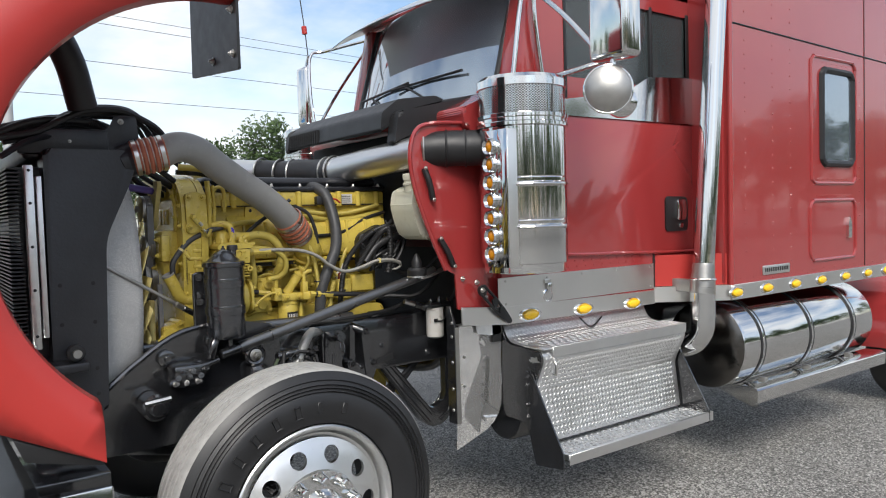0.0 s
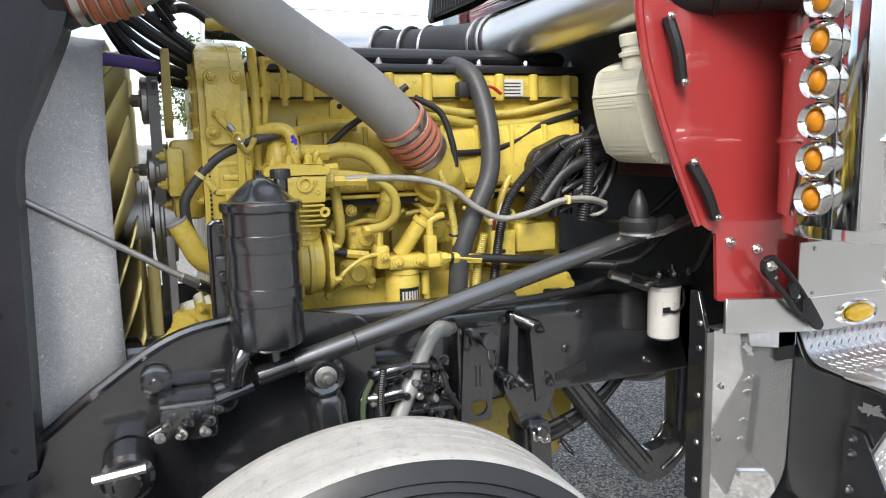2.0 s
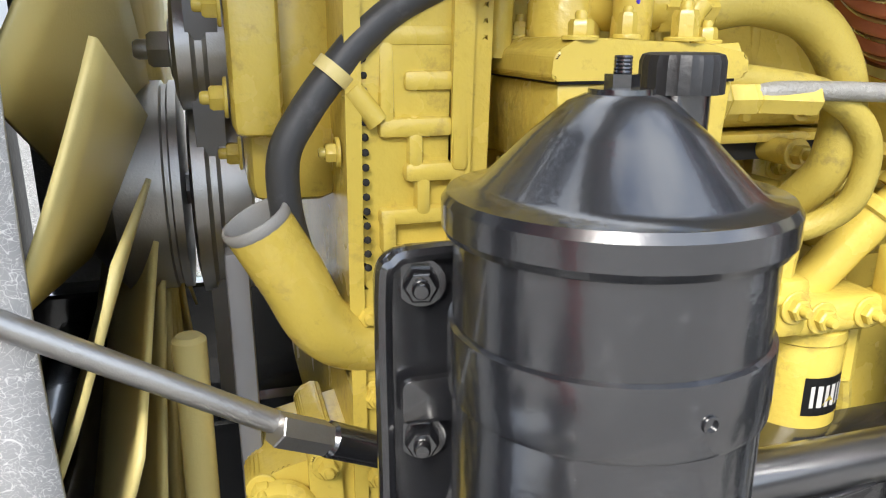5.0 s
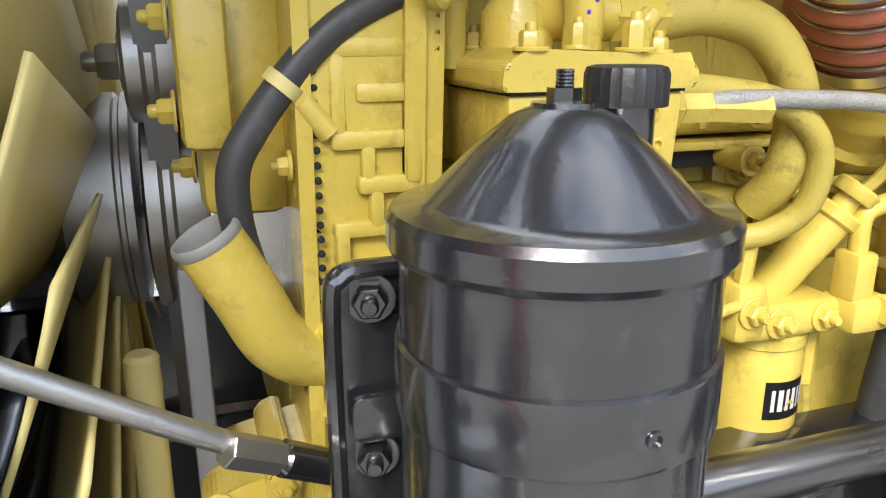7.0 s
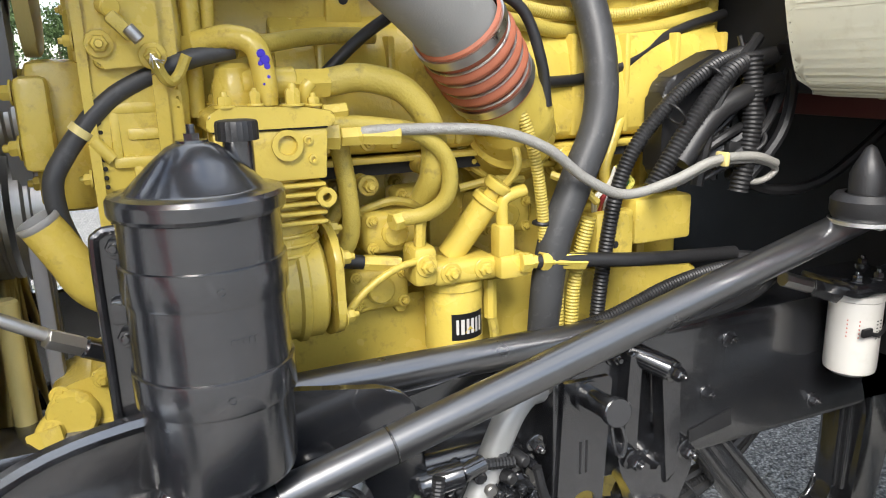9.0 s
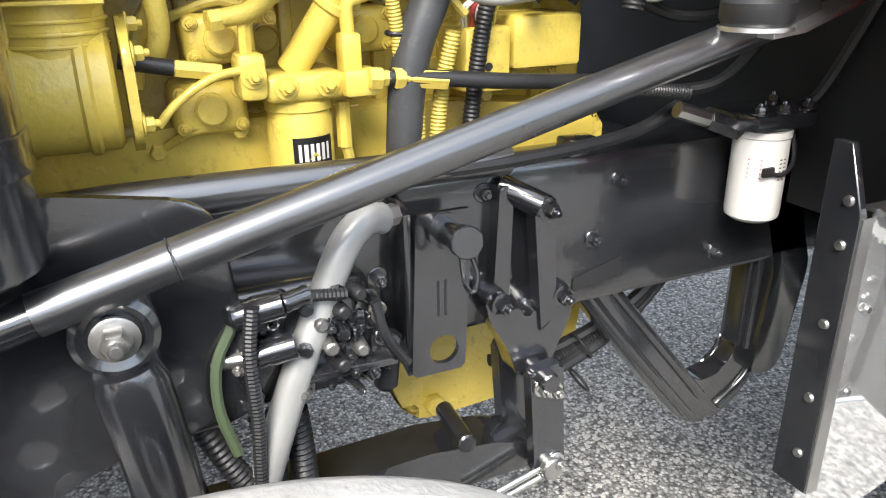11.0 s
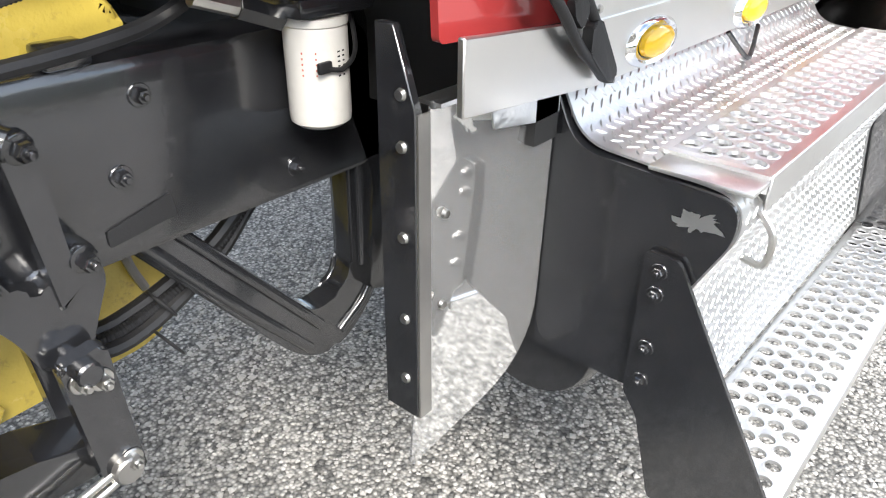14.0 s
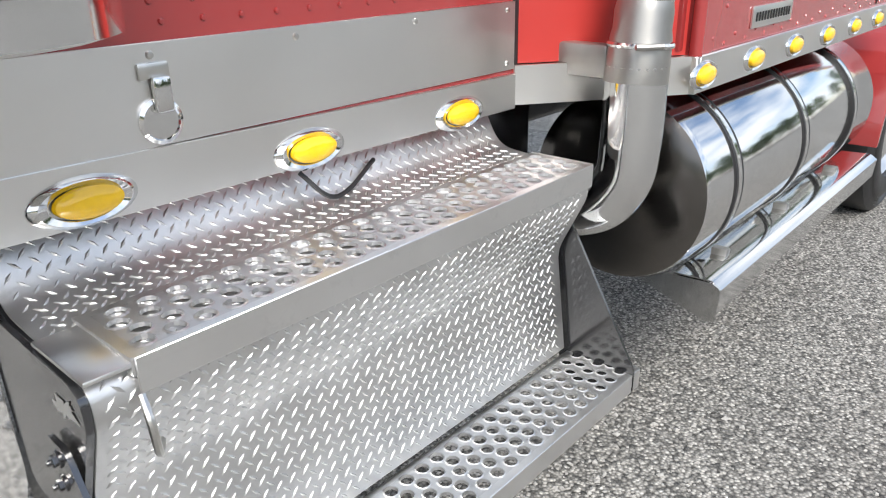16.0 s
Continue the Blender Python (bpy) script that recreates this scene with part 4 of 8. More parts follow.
# ---- fuel tank ----
tank = thing("fuel_tank", "polished aluminium saddle fuel tank with strap bands", "fuel tank", (3.3, -0.08, 0.5))
TC = (-0.075, 0.79)
# the dark surroundings mirrored in the end cap are painted into its metal colour
part("end_cap", lathe(B(), [(0, -0.04), (0.1, -0.035), (0.2, -0.016), (0.255, -0.002), (0.277, 0.012)], (2.47, *TC), (1, 0, 0), 64), mat("dark_reflection_aluminium", (0.16, 0.15, 0.14), 0.22, 1.0, vary=0.25, scale=7), tank, "end cap with its dark reflection put into the colour")
shell = part("shell", lathe(B(), [(0.277, 0.012), (0.285, 0.03), (0.285, 1.70), (0.278, 1.72), (0.2, 1.74), (0, 1.76)], (2.47, *TC), (1, 0, 0), 64), CHROME, tank, "mirror-bright cylinder")
for x in (2.68, 3.28, 3.88):
    st = part("strap", lathe(B(), [(0.284, -0.028), (0.291, -0.026), (0.291, -0.014), (0.286, -0.012), (0.286, 0.012), (0.291, 0.014), (0.291, 0.026), (0.284, 0.028)], (x, *TC), (1, 0, 0), 64), RUBBER, tank, "black-edged strap")
    part("strap_band", lathe(B(), [(0.286, -0.011), (0.293, -0.009), (0.293, 0.009), (0.286, 0.011)], (x, *TC), (1, 0, 0), 64), CHROME, st)
ts = part("tank_step", prism(B(), [(-0.25, 0.545), (-0.37, 0.55), (-0.40, 0.53), (-0.395, 0.45), (-0.385, 0.45), (-0.385, 0.52), (-0.365, 0.54), (-0.25, 0.535)], "yz", 2.55, 4.3), CHROME, tank, "polished tank-side step")
part("step_end", prism(B(), rounded([(-0.05, 0.53), (-0.37, 0.545), (-0.40, 0.53), (-0.395, 0.42), (-0.36, 0.42)], 0.01), "yz", 2.545, 2.552), CHROME, ts)
for x in (2.75, 3.3, 3.9):
    part("step_foot", box(B(), x, x + 0.03, -0.33, -0.28, 0.54, 0.57, 0.004), STEEL, ts)
# rear fender and drive tyre beyond the tank
rw = thing("dual_wheel", "dark drive tyre under a red rear fender", "wheel", (5.3, -0.1, 0))
part("tyre", lathe(B(), lathe_prof + [(0.55, 0.06), (0.55, 0.22), (0.52, 0.26)], (5.3, -0.3, 0.54), (0, 1, 0), 48), SIDEWALL, rw)
part("rim", lathe(B(), [(0.335, 0.035), (0.3, 0.08), (0.2, 0.03), (0, 0.0)], (5.3, -0.3, 0.54), (0, 1, 0), 32), ALU, rw)
rf = thing("rear_fender", "red rounded rear wheel fender", "fender", (5.3, -0.1, 0.8))
bm = B()
arc = [(5.3 + 0.68 * math.cos(radians(a)), 0.5 + 0.68 * math.sin(radians(a))) for a in range(0, 181, 10)]
arc2 = [(5.3 + 0.65 * math.cos(radians(a)), 0.5 + 0.65 * math.sin(radians(a))) for a in range(180, -1, -10)]
part("shell", prism(bm, arc + arc2, "xz", -0.33, 0.4, 0.01), RED, rf)

# ---- air cleaners ----


def air_cleaner(y, sgn, label):
    t = thing("air_cleaner", label, "air cleaner", (0.80, y, 1.38), group="external air cleaners")
    c = (0.80, y, 0)
    R = 0.212
    part("canister", lathe(B(), [(0, 1.385), (R - 0.03, 1.385), (R - 0.012, 1.39), (R - 0.012, 1.43), (R, 1.435), (R, 1.595), (R + 0.004, 1.60), (R + 0.004, 1.615), (R, 1.62), (R, 1.635), (R - 0.003, 1.64), (R, 1.645),
                                 (R, 1.795), (R + 0.004, 1.80), (R + 0.004, 1.815), (R, 1.82), (R, 1.835), (R - 0.003, 1.84), (R, 1.845), (R, 2.08)], c, (0, 0, 1), 64), CHROME, t, "polished stainless canister", angle=14)
    part("band", lathe(B(), [(R, 2.075), (R + 0.012, 2.08), (R + 0.012, 2.095), (R + 0.006, 2.10), (R + 0.006, 2.115), (R + 0.011, 2.12), (R + 0.011, 2.135), (R, 2.14)], c, (0, 0, 1), 64), CHROME, t)
    # punched intake screen
    vs, fs = [], []
    NX, NZ = 90, 11
    for i in range(NX):
        for j in range(NZ):
            k = len(vs)
            for s in range(8):
                a = 2 * math.pi * s / 8 + math.pi / 8
                q = max(abs(math.cos(a)), abs(math.sin(a)))
                vs.append(((i + 0.5 + 0.5 * math.cos(a) / q) / NX, (j + 0.5 + 0.5 * math.sin(a) / q) / NZ))
            for s in range(8):
                a = 2 * math.pi * s / 8 + math.pi / 8
                vs.append(((i + 0.5 + 0.36 * math.cos(a)) / NX, (j + 0.5 + 0.36 * math.sin(a)) / NZ))
            for s in range(8):
                fs.append((k + s, k + (s + 1) % 8, k + 8 + (s + 1) % 8, k + 8 + s))
    me = bpy.data.meshes.new("screen")
    me.from_pydata([(c[0] + R * math.cos(2 * math.pi * u), y + R * math.sin(2 * math.pi * u), 2.14 + v * 0.125) for u, v in vs], [], fs)
    me.materials.append(CHROME)
    part("screen", me, CHROME, t, "punched intake screen")
    part("core", lathe(B(), [(R - 0.03, 2.1), (R - 0.03, 2.27)], c, (0, 0, 1), 32), DARK, t)
    part("lid", lathe(B(), [(R, 2.262), (R + 0.006, 2.265), (R + 0.006, 2.30), (R - 0.01, 2.318), (0.1, 2.33), (0, 2.332)], c, (0, 0, 1), 64), CHROME, t, "bright top cap")
    for z in (1.607, 1.807):
        part("seam_ring", torus(B(), (c[0], y, z), (0, 0, 1), R + 0.004, 0.006, 48), CHROME, t)
    return t


ac = air_cleaner(-0.215, 1, "polished stainless air cleaner canister with punched screen")
air_cleaner(2.03, -1, "far-side stainless air cleaner above the red cowl")
lp = thing("light_bar", "upright polished bar carrying round amber lamps", "light bar", (0.58, -0.24, 1.42))
part("panel", box(B(), 0.575, 0.582, -0.29, -0.20, 1.42, 2.06, 0.002), CHROME, lp)
part("side_plate", box(B(), 0.582, 0.72, -0.352, -0.346, 1.42, 2.06, 0.002), SATIN, lp)
part("panel_return", box(B(), 0.575, 0.582, -0.352, -0.29, 1.42, 2.06, 0.002), CHROME, lp)
for i in range(7):
    z = 1.985 - i * 0.0838
    lm = part("lamp_bezel", lathe(B(), [(0.041, 0), (0.041, 0.012), (0.036, 0.026), (0.031, 0.022), (0.022, 0.006)], (0.575, -0.245, z), (-1, 0, 0), 24), CHROME, lp, "chrome lamp ring")
    part("lens", lathe(B(), [(0.024, 0.006), (0.021, 0.016), (0.012, 0.021), (0, 0.022)], (0.575, -0.245, z), (-1, 0, 0), 20), AMBER_DEEP, lm, "amber dome lens")

# ---- intake pipes ----
ip = thing("intake_pipe", "bare aluminium intake pipe with black rubber couplings", "intake pipe", (0.3, 0.7, 1.8))
a, b = Vector((0.655, -0.03, 2.0)), Vector((0.40, 0.12, 2.0))
part("rubber_elbow", tube(B(), [(0.70, -0.12, 2.0), (0.62, -0.04, 2.0), (0.52, 0.03, 2.0), (0.42, 0.10, 1.995)], 0.088, 24), RUBBER, ip, "black rubber elbow")
for p in ((0.60, -0.02, 2.0), (0.52, 0.03, 2.0)):
    part("rib", torus(B(), p, (-0.8, 0.6, 0), 0.088, 0.006, 32), RUBBER, ip)
part("clamp", torus(B(), (0.43, 0.095, 1.995), (-0.8, 0.6, 0), 0.09, 0.006, 32), ZINC, ip)
part("pipe", tube(B(), [(0.45, 0.08, 1.997), (0.36, 0.42, 1.965), (0.29, 0.80, 1.93)], 0.078, 28), ALU_PIPE, ip, "bare aluminium pipe")
part("coupling", tube(B(), [(0.30, 0.76, 1.932), (0.26, 0.90, 1.925), (0.16, 1.05, 1.93)], 0.086, 24), RUBBER, ip)
part("coupling", tube(B(), [(0.16, 1.05, 1.93), (0.11, 1.14, 1.94), (0.05, 1.24, 1.95)], 0.078, 24), RUBBER, ip)
part("pipe", tube(B(), [(0.06, 1.22, 1.95), (-0.1, 1.45, 1.97), (-0.3, 1.6, 1.95)], 0.074, 24), ALU_PIPE, ip)
for p, d in (((0.297, 0.77, 1.932), (-0.2, 1, 0)), ((0.285, 0.83, 1.93), (-0.3, 1, 0)), ((0.17, 1.04, 1.93), (-0.7, 1, 0)), ((0.125, 1.11, 1.935), (-0.6, 1, 0)), ((0.06, 1.22, 1.95), (-0.5, 1, 0))):
    part("clamp", torus(B(), p, d, 0.086, 0.006, 32), ZINC, ip, "steel band clamp")

# ---- radiator ----
rad = thing("radiator", "black radiator pack with charge-air cooler, side tank and fan shroud", "radiator", (-1.2, 0.8, 0.9))
part("core", box(B(), -1.30, -1.10, 0.30, 1.36, 0.98, 1.9), RAD_BLACK, rad)
vs, fs = [], []
for i in range(62):
    z = 1.0 + i * 0.0145
    k = len(vs)
    for y in (0.20, 1.46):
        vs += [(-1.345, y, z), (-1.345, y, z + 0.006), (-1.30, y, z + 0.006), (-1.30, y, z)]
    fs += [(k, k + 1, k + 2, k + 3), (k + 4, k + 7, k + 6, k + 5)] + [(k + s, k + (s + 1) % 4, k + 4 + (s + 1) % 4, k + 4 + s) for s in range(4)]
me = bpy.data.meshes.new("cooler_fins")
me.from_pydata(vs, [], fs)
me.materials.append(RAD_BLACK)
tagged(part("cooler_fin", me, RAD_BLACK, rad, "fine black cooler fins"), kind="stuff")
st = part("side_strip", box(B(), -1.292, -1.262, 0.165, 0.205, 1.22, 1.90, 0.004), ALU, rad, "bare aluminium side strip")
for z in (1.27, 1.44, 1.60, 1.76, 1.88):
    part("screw", lathe(B(), [(0.006, 0), (0, 0.004)], (-1.277, 0.165, z), (0, -1, 0), 8), RUBBER, st)
part("side_strip", box(B(), -1.255, -1.235, 0.175, 0.215, 1.26, 1.86, 0.004), ALU, rad)
tank_poly = rounded([(-1.225, 0.95), (-1.225, 1.965), (-0.93, 1.965), (-0.895, 1.93), (-0.91, 1.86), (-1.02, 1.62), (-1.04, 0.95)], [0.02, 0.03, 0.03, 0.03, 0.05, 0.06, 0.02])
stk = part("side_tank", prism(B(), tank_poly, "xz", 0.195, 0.33, 0.015, 3), RAD_BLACK, rad, "satin black charge-air side tank")
part("tank_outlet", tube(B(), [(-0.96, 0.262, 1.905), (-0.92, 0.25, 1.925), (-0.87, 0.235, 1.94)], [0.06, 0.066, 0.07], 24), RAD_BLACK, stk)
for x in (-1.19, -1.075):
    for z in (1.02, 1.12, 1.3, 1.45):
        part("hole_plug", lathe(B(), [(0.008, 0), (0, 0.001)], (x, 0.194, z), (0, -1, 0), 8), DARK, stk)
part("top_tank", box(B(), -1.28, -1.0, 0.30, 1.40, 1.93, 2.03, 0.02, 3), RAD_BLACK, rad)
part("top_bracket", box(B(), -1.30, -0.98, 0.26, 0.30, 1.95, 2.05, 0.01), RAD_BLACK, rad, "black upper mount bracket")
part("mount_strap", tube(B(), [(-1.36, 0.2, 1.93), (-1.25, 0.24, 2.0), (-1.12, 0.3, 2.02), (-0.98, 0.35, 1.98)], 0.012, 6), RAD_BLACK, rad)
# shroud: lofted from the core's oblong to the fan's round mouth
bm = B()
N = 48
FC = (0.83, 1.40)
sec = []
for k, (x, w) in enumerate(((-1.08, 0.0), (-1.03, 0.02), (-0.95, 0.5), (-0.89, 0.9), (-0.862, 1.0))):
    rg = []
    for i in range(N):
        a = 2 * math.pi * i / N
        c, s = math.cos(a), math.sin(a)
        q = max(abs(c) / 0.525, abs(s) / (0.52 if s > 0 else 0.46))
        ry, rz = c / q, s / q
        cy, cz = math.copysign(abs(c) ** 0.55, c) * 0.505, s * 0.50
        rg.append(bm.verts.new((x, FC[0] + ry * (1 - w) + cy * w, FC[1] + rz * (1 - w) + cz * w)))
    sec.append(rg)
for u, w in zip(sec, sec[1:]):
    for i in range(N):
        bm.faces.new((u[i], u[(i + 1) % N], w[(i + 1) % N], w[i]))
shr = part("fan_shroud", bm, SHROUD, rad, "grey chafed glass-fibre fan shroud", angle=60)
shr.modifiers.new("wall", "SOLIDIFY").thickness = 0.008
for z in (1.1, 1.25, 1.42, 1.6):
    part("rivet", lathe(B(), [(0.007, 0), (0, 0.004)], (-1.04, 0.305, z), (0, -1, 0), 8), ZINC, shr)
rodp = [(-1.055, 0.30, 1.535), (-0.9, 0.317, 1.437), (-0.70, 0.342, 1.308)]
rod = part("stay_rod", tube(B(), rodp + [(-0.60, 0.38, 1.245)], 0.0082, 10), STEEL, rad, "grey steel radiator stay rod")
part("rod_nut", cyl(B(), (-0.73, 0.33, 1.326), (-0.695, 0.345, 1.304), 0.0125, n=6, bev=0.001), STEEL, rod)
part("rod_sleeve", cyl(B(), (-0.695, 0.345, 1.304), (-0.60, 0.38, 1.245), 0.0135, n=12, bev=0.003), BLACK, rod)
part("rod_eye", cyl(B(), (-1.07, 0.297, 1.545), (-1.035, 0.303, 1.52), 0.018, n=10), STEEL, rod)
part("rod_bracket", box(B(), -1.10, -1.03, 0.26, 0.31, 1.53, 1.585, 0.006), RAD_BLACK, rad)
mb = part("mount_bolt", cyl(B(), (-1.16, 0.08, 1.2), (-1.16, 0.195, 1.2), 0.016, n=10), STEEL, rad)
part("mount_bush", cyl(B(), (-1.16, 0.1, 1.2), (-1.16, 0.14, 1.2), 0.032, n=16, bev=0.006), RUBBER, mb)
part("lower_bracket", box(B(), -1.27, -1.12, 0.09, 0.2, 1.13, 1.165, 0.008), RAD_BLACK, rad)
# bundle of black hoses over the top tank
for i in range(5):
    y = 0.26 + i * 0.05
    part("top_hose", tube(B(), [(-1.45, y - 0.05, 1.97 + 0.01 * i), (-1.25, y, 2.07), (-1.05, y + 0.05, 2.085 + 0.008 * (i % 3)), (-0.93, y + 0.12, 2.06), (-0.80, y + 0.2, 1.96 - 0.03 * i), (-0.66, y + 0.25, 1.86 - 0.02 * i)], (0.013, 0.017, 0.011, 0.015, 0.012)[i], 8), RUBBER, rad)
for i in range(5):
    u, v = 0.018 * i, (0.0, 0.012, -0.01, 0.018, -0.022)[i]
    part("top_hose", tube(B(), [(-1.38 + u, 0.23 + u, 2.0 + v), (-1.24, 0.25 + u, 2.03 + v), (-1.14, 0.27 + u, 2.085 + v), (-1.05, 0.28 + u, 2.125 + v), (-0.93, 0.29 + u, 2.135 + v), (-0.85, 0.31 + u, 2.11 + v), (-0.76, 0.34 + 2 * u, 2.06 - u), (-0.70, 0.40 + u, 1.97 - u)], (0.014, 0.009, 0.012, 0.007, 0.010)[i], 8), RUBBER, rad)
tb = part("top_plate", prism(B(), rounded([(-1.16, 1.99), (-1.10, 2.03), (-0.98, 2.05), (-0.95, 2.11), (-0.87, 2.11), (-0.86, 1.98), (-0.95, 1.97)], 0.012), "xz", 0.27, 0.282, 0.003), RAD_BLACK, rad, "black pressed bracket plate")
part("plate_slot", prism(B(), rounded([(-1.08, 2.005), (-1.08, 2.018), (-0.99, 2.028), (-0.99, 2.012)], 0.005), "xz", 0.2675, 0.27), DARK, tb)
for x, z in ((-1.12, 2.0), (-0.93, 2.085), (-0.89, 2.0)):
    part("bolt", bolt(B(), (x, 0.27, z), (0, -1, 0), 0.008, 0.009), STEEL, tb)
part("hose_loom", tube(B(), [(-1.36, 0.25, 2.03), (-1.15, 0.3, 2.085), (-0.98, 0.34, 2.06), (-0.9, 0.4, 1.9)], 0.022, 10, ribs=120), RUBBER, rad)

# ---- tilted hood ----
hood = thing("engine_hood", "red long-nose hood tipped forward with fender arch and black flaps", "truck hood", (-1.8, 0.3, 0.9))
HC = (-0.738, 1.697)
R0 = 0.7245


def arch(a, k):
    """Outline points round the wheel arch: k 0 is the lip, 1 the outer crown."""
    r = R0 + k
    return (HC[0] + r * math.cos(radians(a)), HC[1] + r * 1.0 * math.sin(radians(a)))


bm = B()
prof = [(0.02, -0.30), (0.0, -0.38), (0.008, -0.435), (0.05, -0.47), (0.15, -0.475), (0.30, -0.43), (0.48, -0.28), (0.62, 0.0), (0.7, 0.35)]
rows_ = []
for a in range(86, 252, 3):
    rows_.append([bm.verts.new((arch(a, k)[0], y, arch(a, k)[1])) for k, y in prof])
for u, w in zip(rows_, rows_[1:]):
    for i in range(len(prof) - 1):
        bm.faces.new((u[i], u[i + 1], w[i + 1], w[i]))
low = [f for f in bm.faces if f.calc_center_median().z < 1.4]
geo = list({v for f in low for v in f.verts}) + list({e for f in low for e in f.edges}) + low
bmesh.ops.bisect_plane(bm, geom=geo, plane_co=(-1.188, 0, 0.946), plane_no=(-0.5, 0, -1), clear_outer=True)
low = [f for f in bm.faces if f.calc_center_median().z < 1.3]
geo = list({v for f in low for v in f.verts}) + list({e for f in low for e in f.edges}) + low
bmesh.ops.bisect_plane(bm, geom=geo, plane_co=(-1.186, 0, 0.946), plane_no=(1, 0, 0), clear_outer=True)
fen = part("fender", bm, RED_MATT, hood, "red rounded fender with wheel arch")
fen.modifiers.new("wall", "SOLIDIFY").thickness = 0.012
fl = part("rubber_flap", prism(B(), rounded([(-0.44, 2.19), (-0.44, 2.6), (0.04, 2.62), (0.05, 2.24)], 0.01), "yz", -0.705, -0.695), RUBBER, hood, "black rubber fender flap")
for y, z in ((-0.4, 2.25), (-0.2, 2.26), (-0.4, 2.4)):
    part("bolt", bolt(B(), (-0.706, y, z), (-1, 0, 0), 0.01, 0.01), STEEL, fl)
part("hood_shell", prism(B(), rounded([(-1.9, 1.2), (-2.5, 1.3), (-2.6, 2.6), (-1.75, 2.75), (-1.62, 2.3)], 0.1), "xz", 0.3, 1.36, 0.05), RED_MATT, hood)
part("splash_lip", prism(B(), [(-1.43, 1.06), (-1.19, 0.94), (-1.19, 0.93), (-1.40, 0.985)], "xz", -0.45, -0.18, 0.003), RUBBER, hood, "black lower splash lip")
part("brace_arm", tube(B(), [(-1.50, 0.1, 2.50), (-1.32, 0.13, 2.50), (-1.20, 0.17, 2.43), (-1.12, 0.2, 2.30), (-1.07, 0.25, 2.13)], 0.055, 16), RUBBER, hood, "black inner splash arm")

# ---- steering fluid reservoir ----
res = thing("fluid_reservoir", "glossy black cylindrical reservoir with conical lid and capped neck", "reservoir", (-0.555, 0.214, 1.15))
CX, CY = -0.555, 0.214
can = part("canister", lathe(B(), [(0, 1.168), (0.04, 1.169), (0.066, 1.172), (0.078, 1.180), (0.0815, 1.190), (0.082, 1.275), (0.084, 1.278), (0.084, 1.49)], (CX, CY, 0), (0, 0, 1), 64), CAN_BLACK, res, "black enamelled can", angle=20)
lid = part("lid", lathe(B(), [(0.084, 1.478), (0.0885, 1.48), (0.0905, 1.484), (0.0905, 1.497), (0.0875, 1.5015), (0.077, 1.503), (0.071, 1.5055), (0.045, 1.531), (0.027, 1.5465), (0.018, 1.5505), (0, 1.551)], (CX, CY, 0), (0, 0, 1), 64), CAN_BLACK, res, "conical black lid", angle=22)
part("lid_washer", lathe(B(), [(0.017, 1.549), (0.0165, 1.553), (0.0, 1.554)], (CX, CY, 0), (0, 0, 1), 24), CAN_BLACK, lid)
nut = part("lid_nut", cyl(B(), (CX, CY, 1.553), (CX, CY, 1.560), 0.0088, n=6), CAN_BLACK, lid)
bm = B()
for i in range(6):
    lathe(bm, [(0.0042, 0), (0.0048, 0.001), (0.0042, 0.002)], (CX, CY, 1.558 + i * 0.0018), (0, 0, 1), 12)
part("stud", cyl(bm, (CX, CY, 1.556), (CX, CY, 1.569), 0.0042, n=12), CAN_BLACK, lid)
NX_, NY_ = -0.506, 0.236
neck = part("filler_neck", cyl(B(), (NX_, NY_, 1.50), (NX_, NY_, 1.552), 0.0165, n=24), CAN_BLACK, res)
bm = B()
prof = []
N = 48
rg = [[], [], [], []]
for i in range(N):
    a = 2 * math.pi * i / N
    r = 0.0225 + (0.0006 if i % 2 else 0)
    for j, (rr, z) in enumerate(((r, 1.548), (r, 1.565), (r - 0.0015, 1.5685), (r - 0.005, 1.5695))):
        rg[j].append(bm.verts.new((NX_ + rr * math.cos(a), NY_ + rr * math.sin(a), z)))
for u, w in zip(rg, rg[1:]):
    for i in range(N):
        bm.faces.new((u[i], u[(i + 1) % N], w[(i + 1) % N], w[i]))
bm.faces.new(rg[0])
bm.faces.new(rg[3])
part("cap", bm, RUBBER, neck, "black ribbed screw cap", angle=25)
for z0, z1, hz in ((1.392, 1.432, 1.411), (1.276, 1.316, 1.296)):
    bd = part("band", lathe(B(), [(0.084, z0), (0.0868, z0 + 0.001), (0.0872, z0 + 0.003), (0.0872, z1 - 0.003), (0.0868, z1 - 0.001), (0.084, z1)], (CX, CY, 0), (0, 0, 1), 64), CAN_BLACK, res, "black clamp band")
    part("band_hole", lathe(B(), [(0.0045, 0), (0.0045, 0.0012), (0.0032, 0.0014), (0.003, -0.004), (0, -0.004)], (CX + 0.006, CY - 0.0872, hz), (0.06, -1, 0), 14), CAN_BLACK, bd)
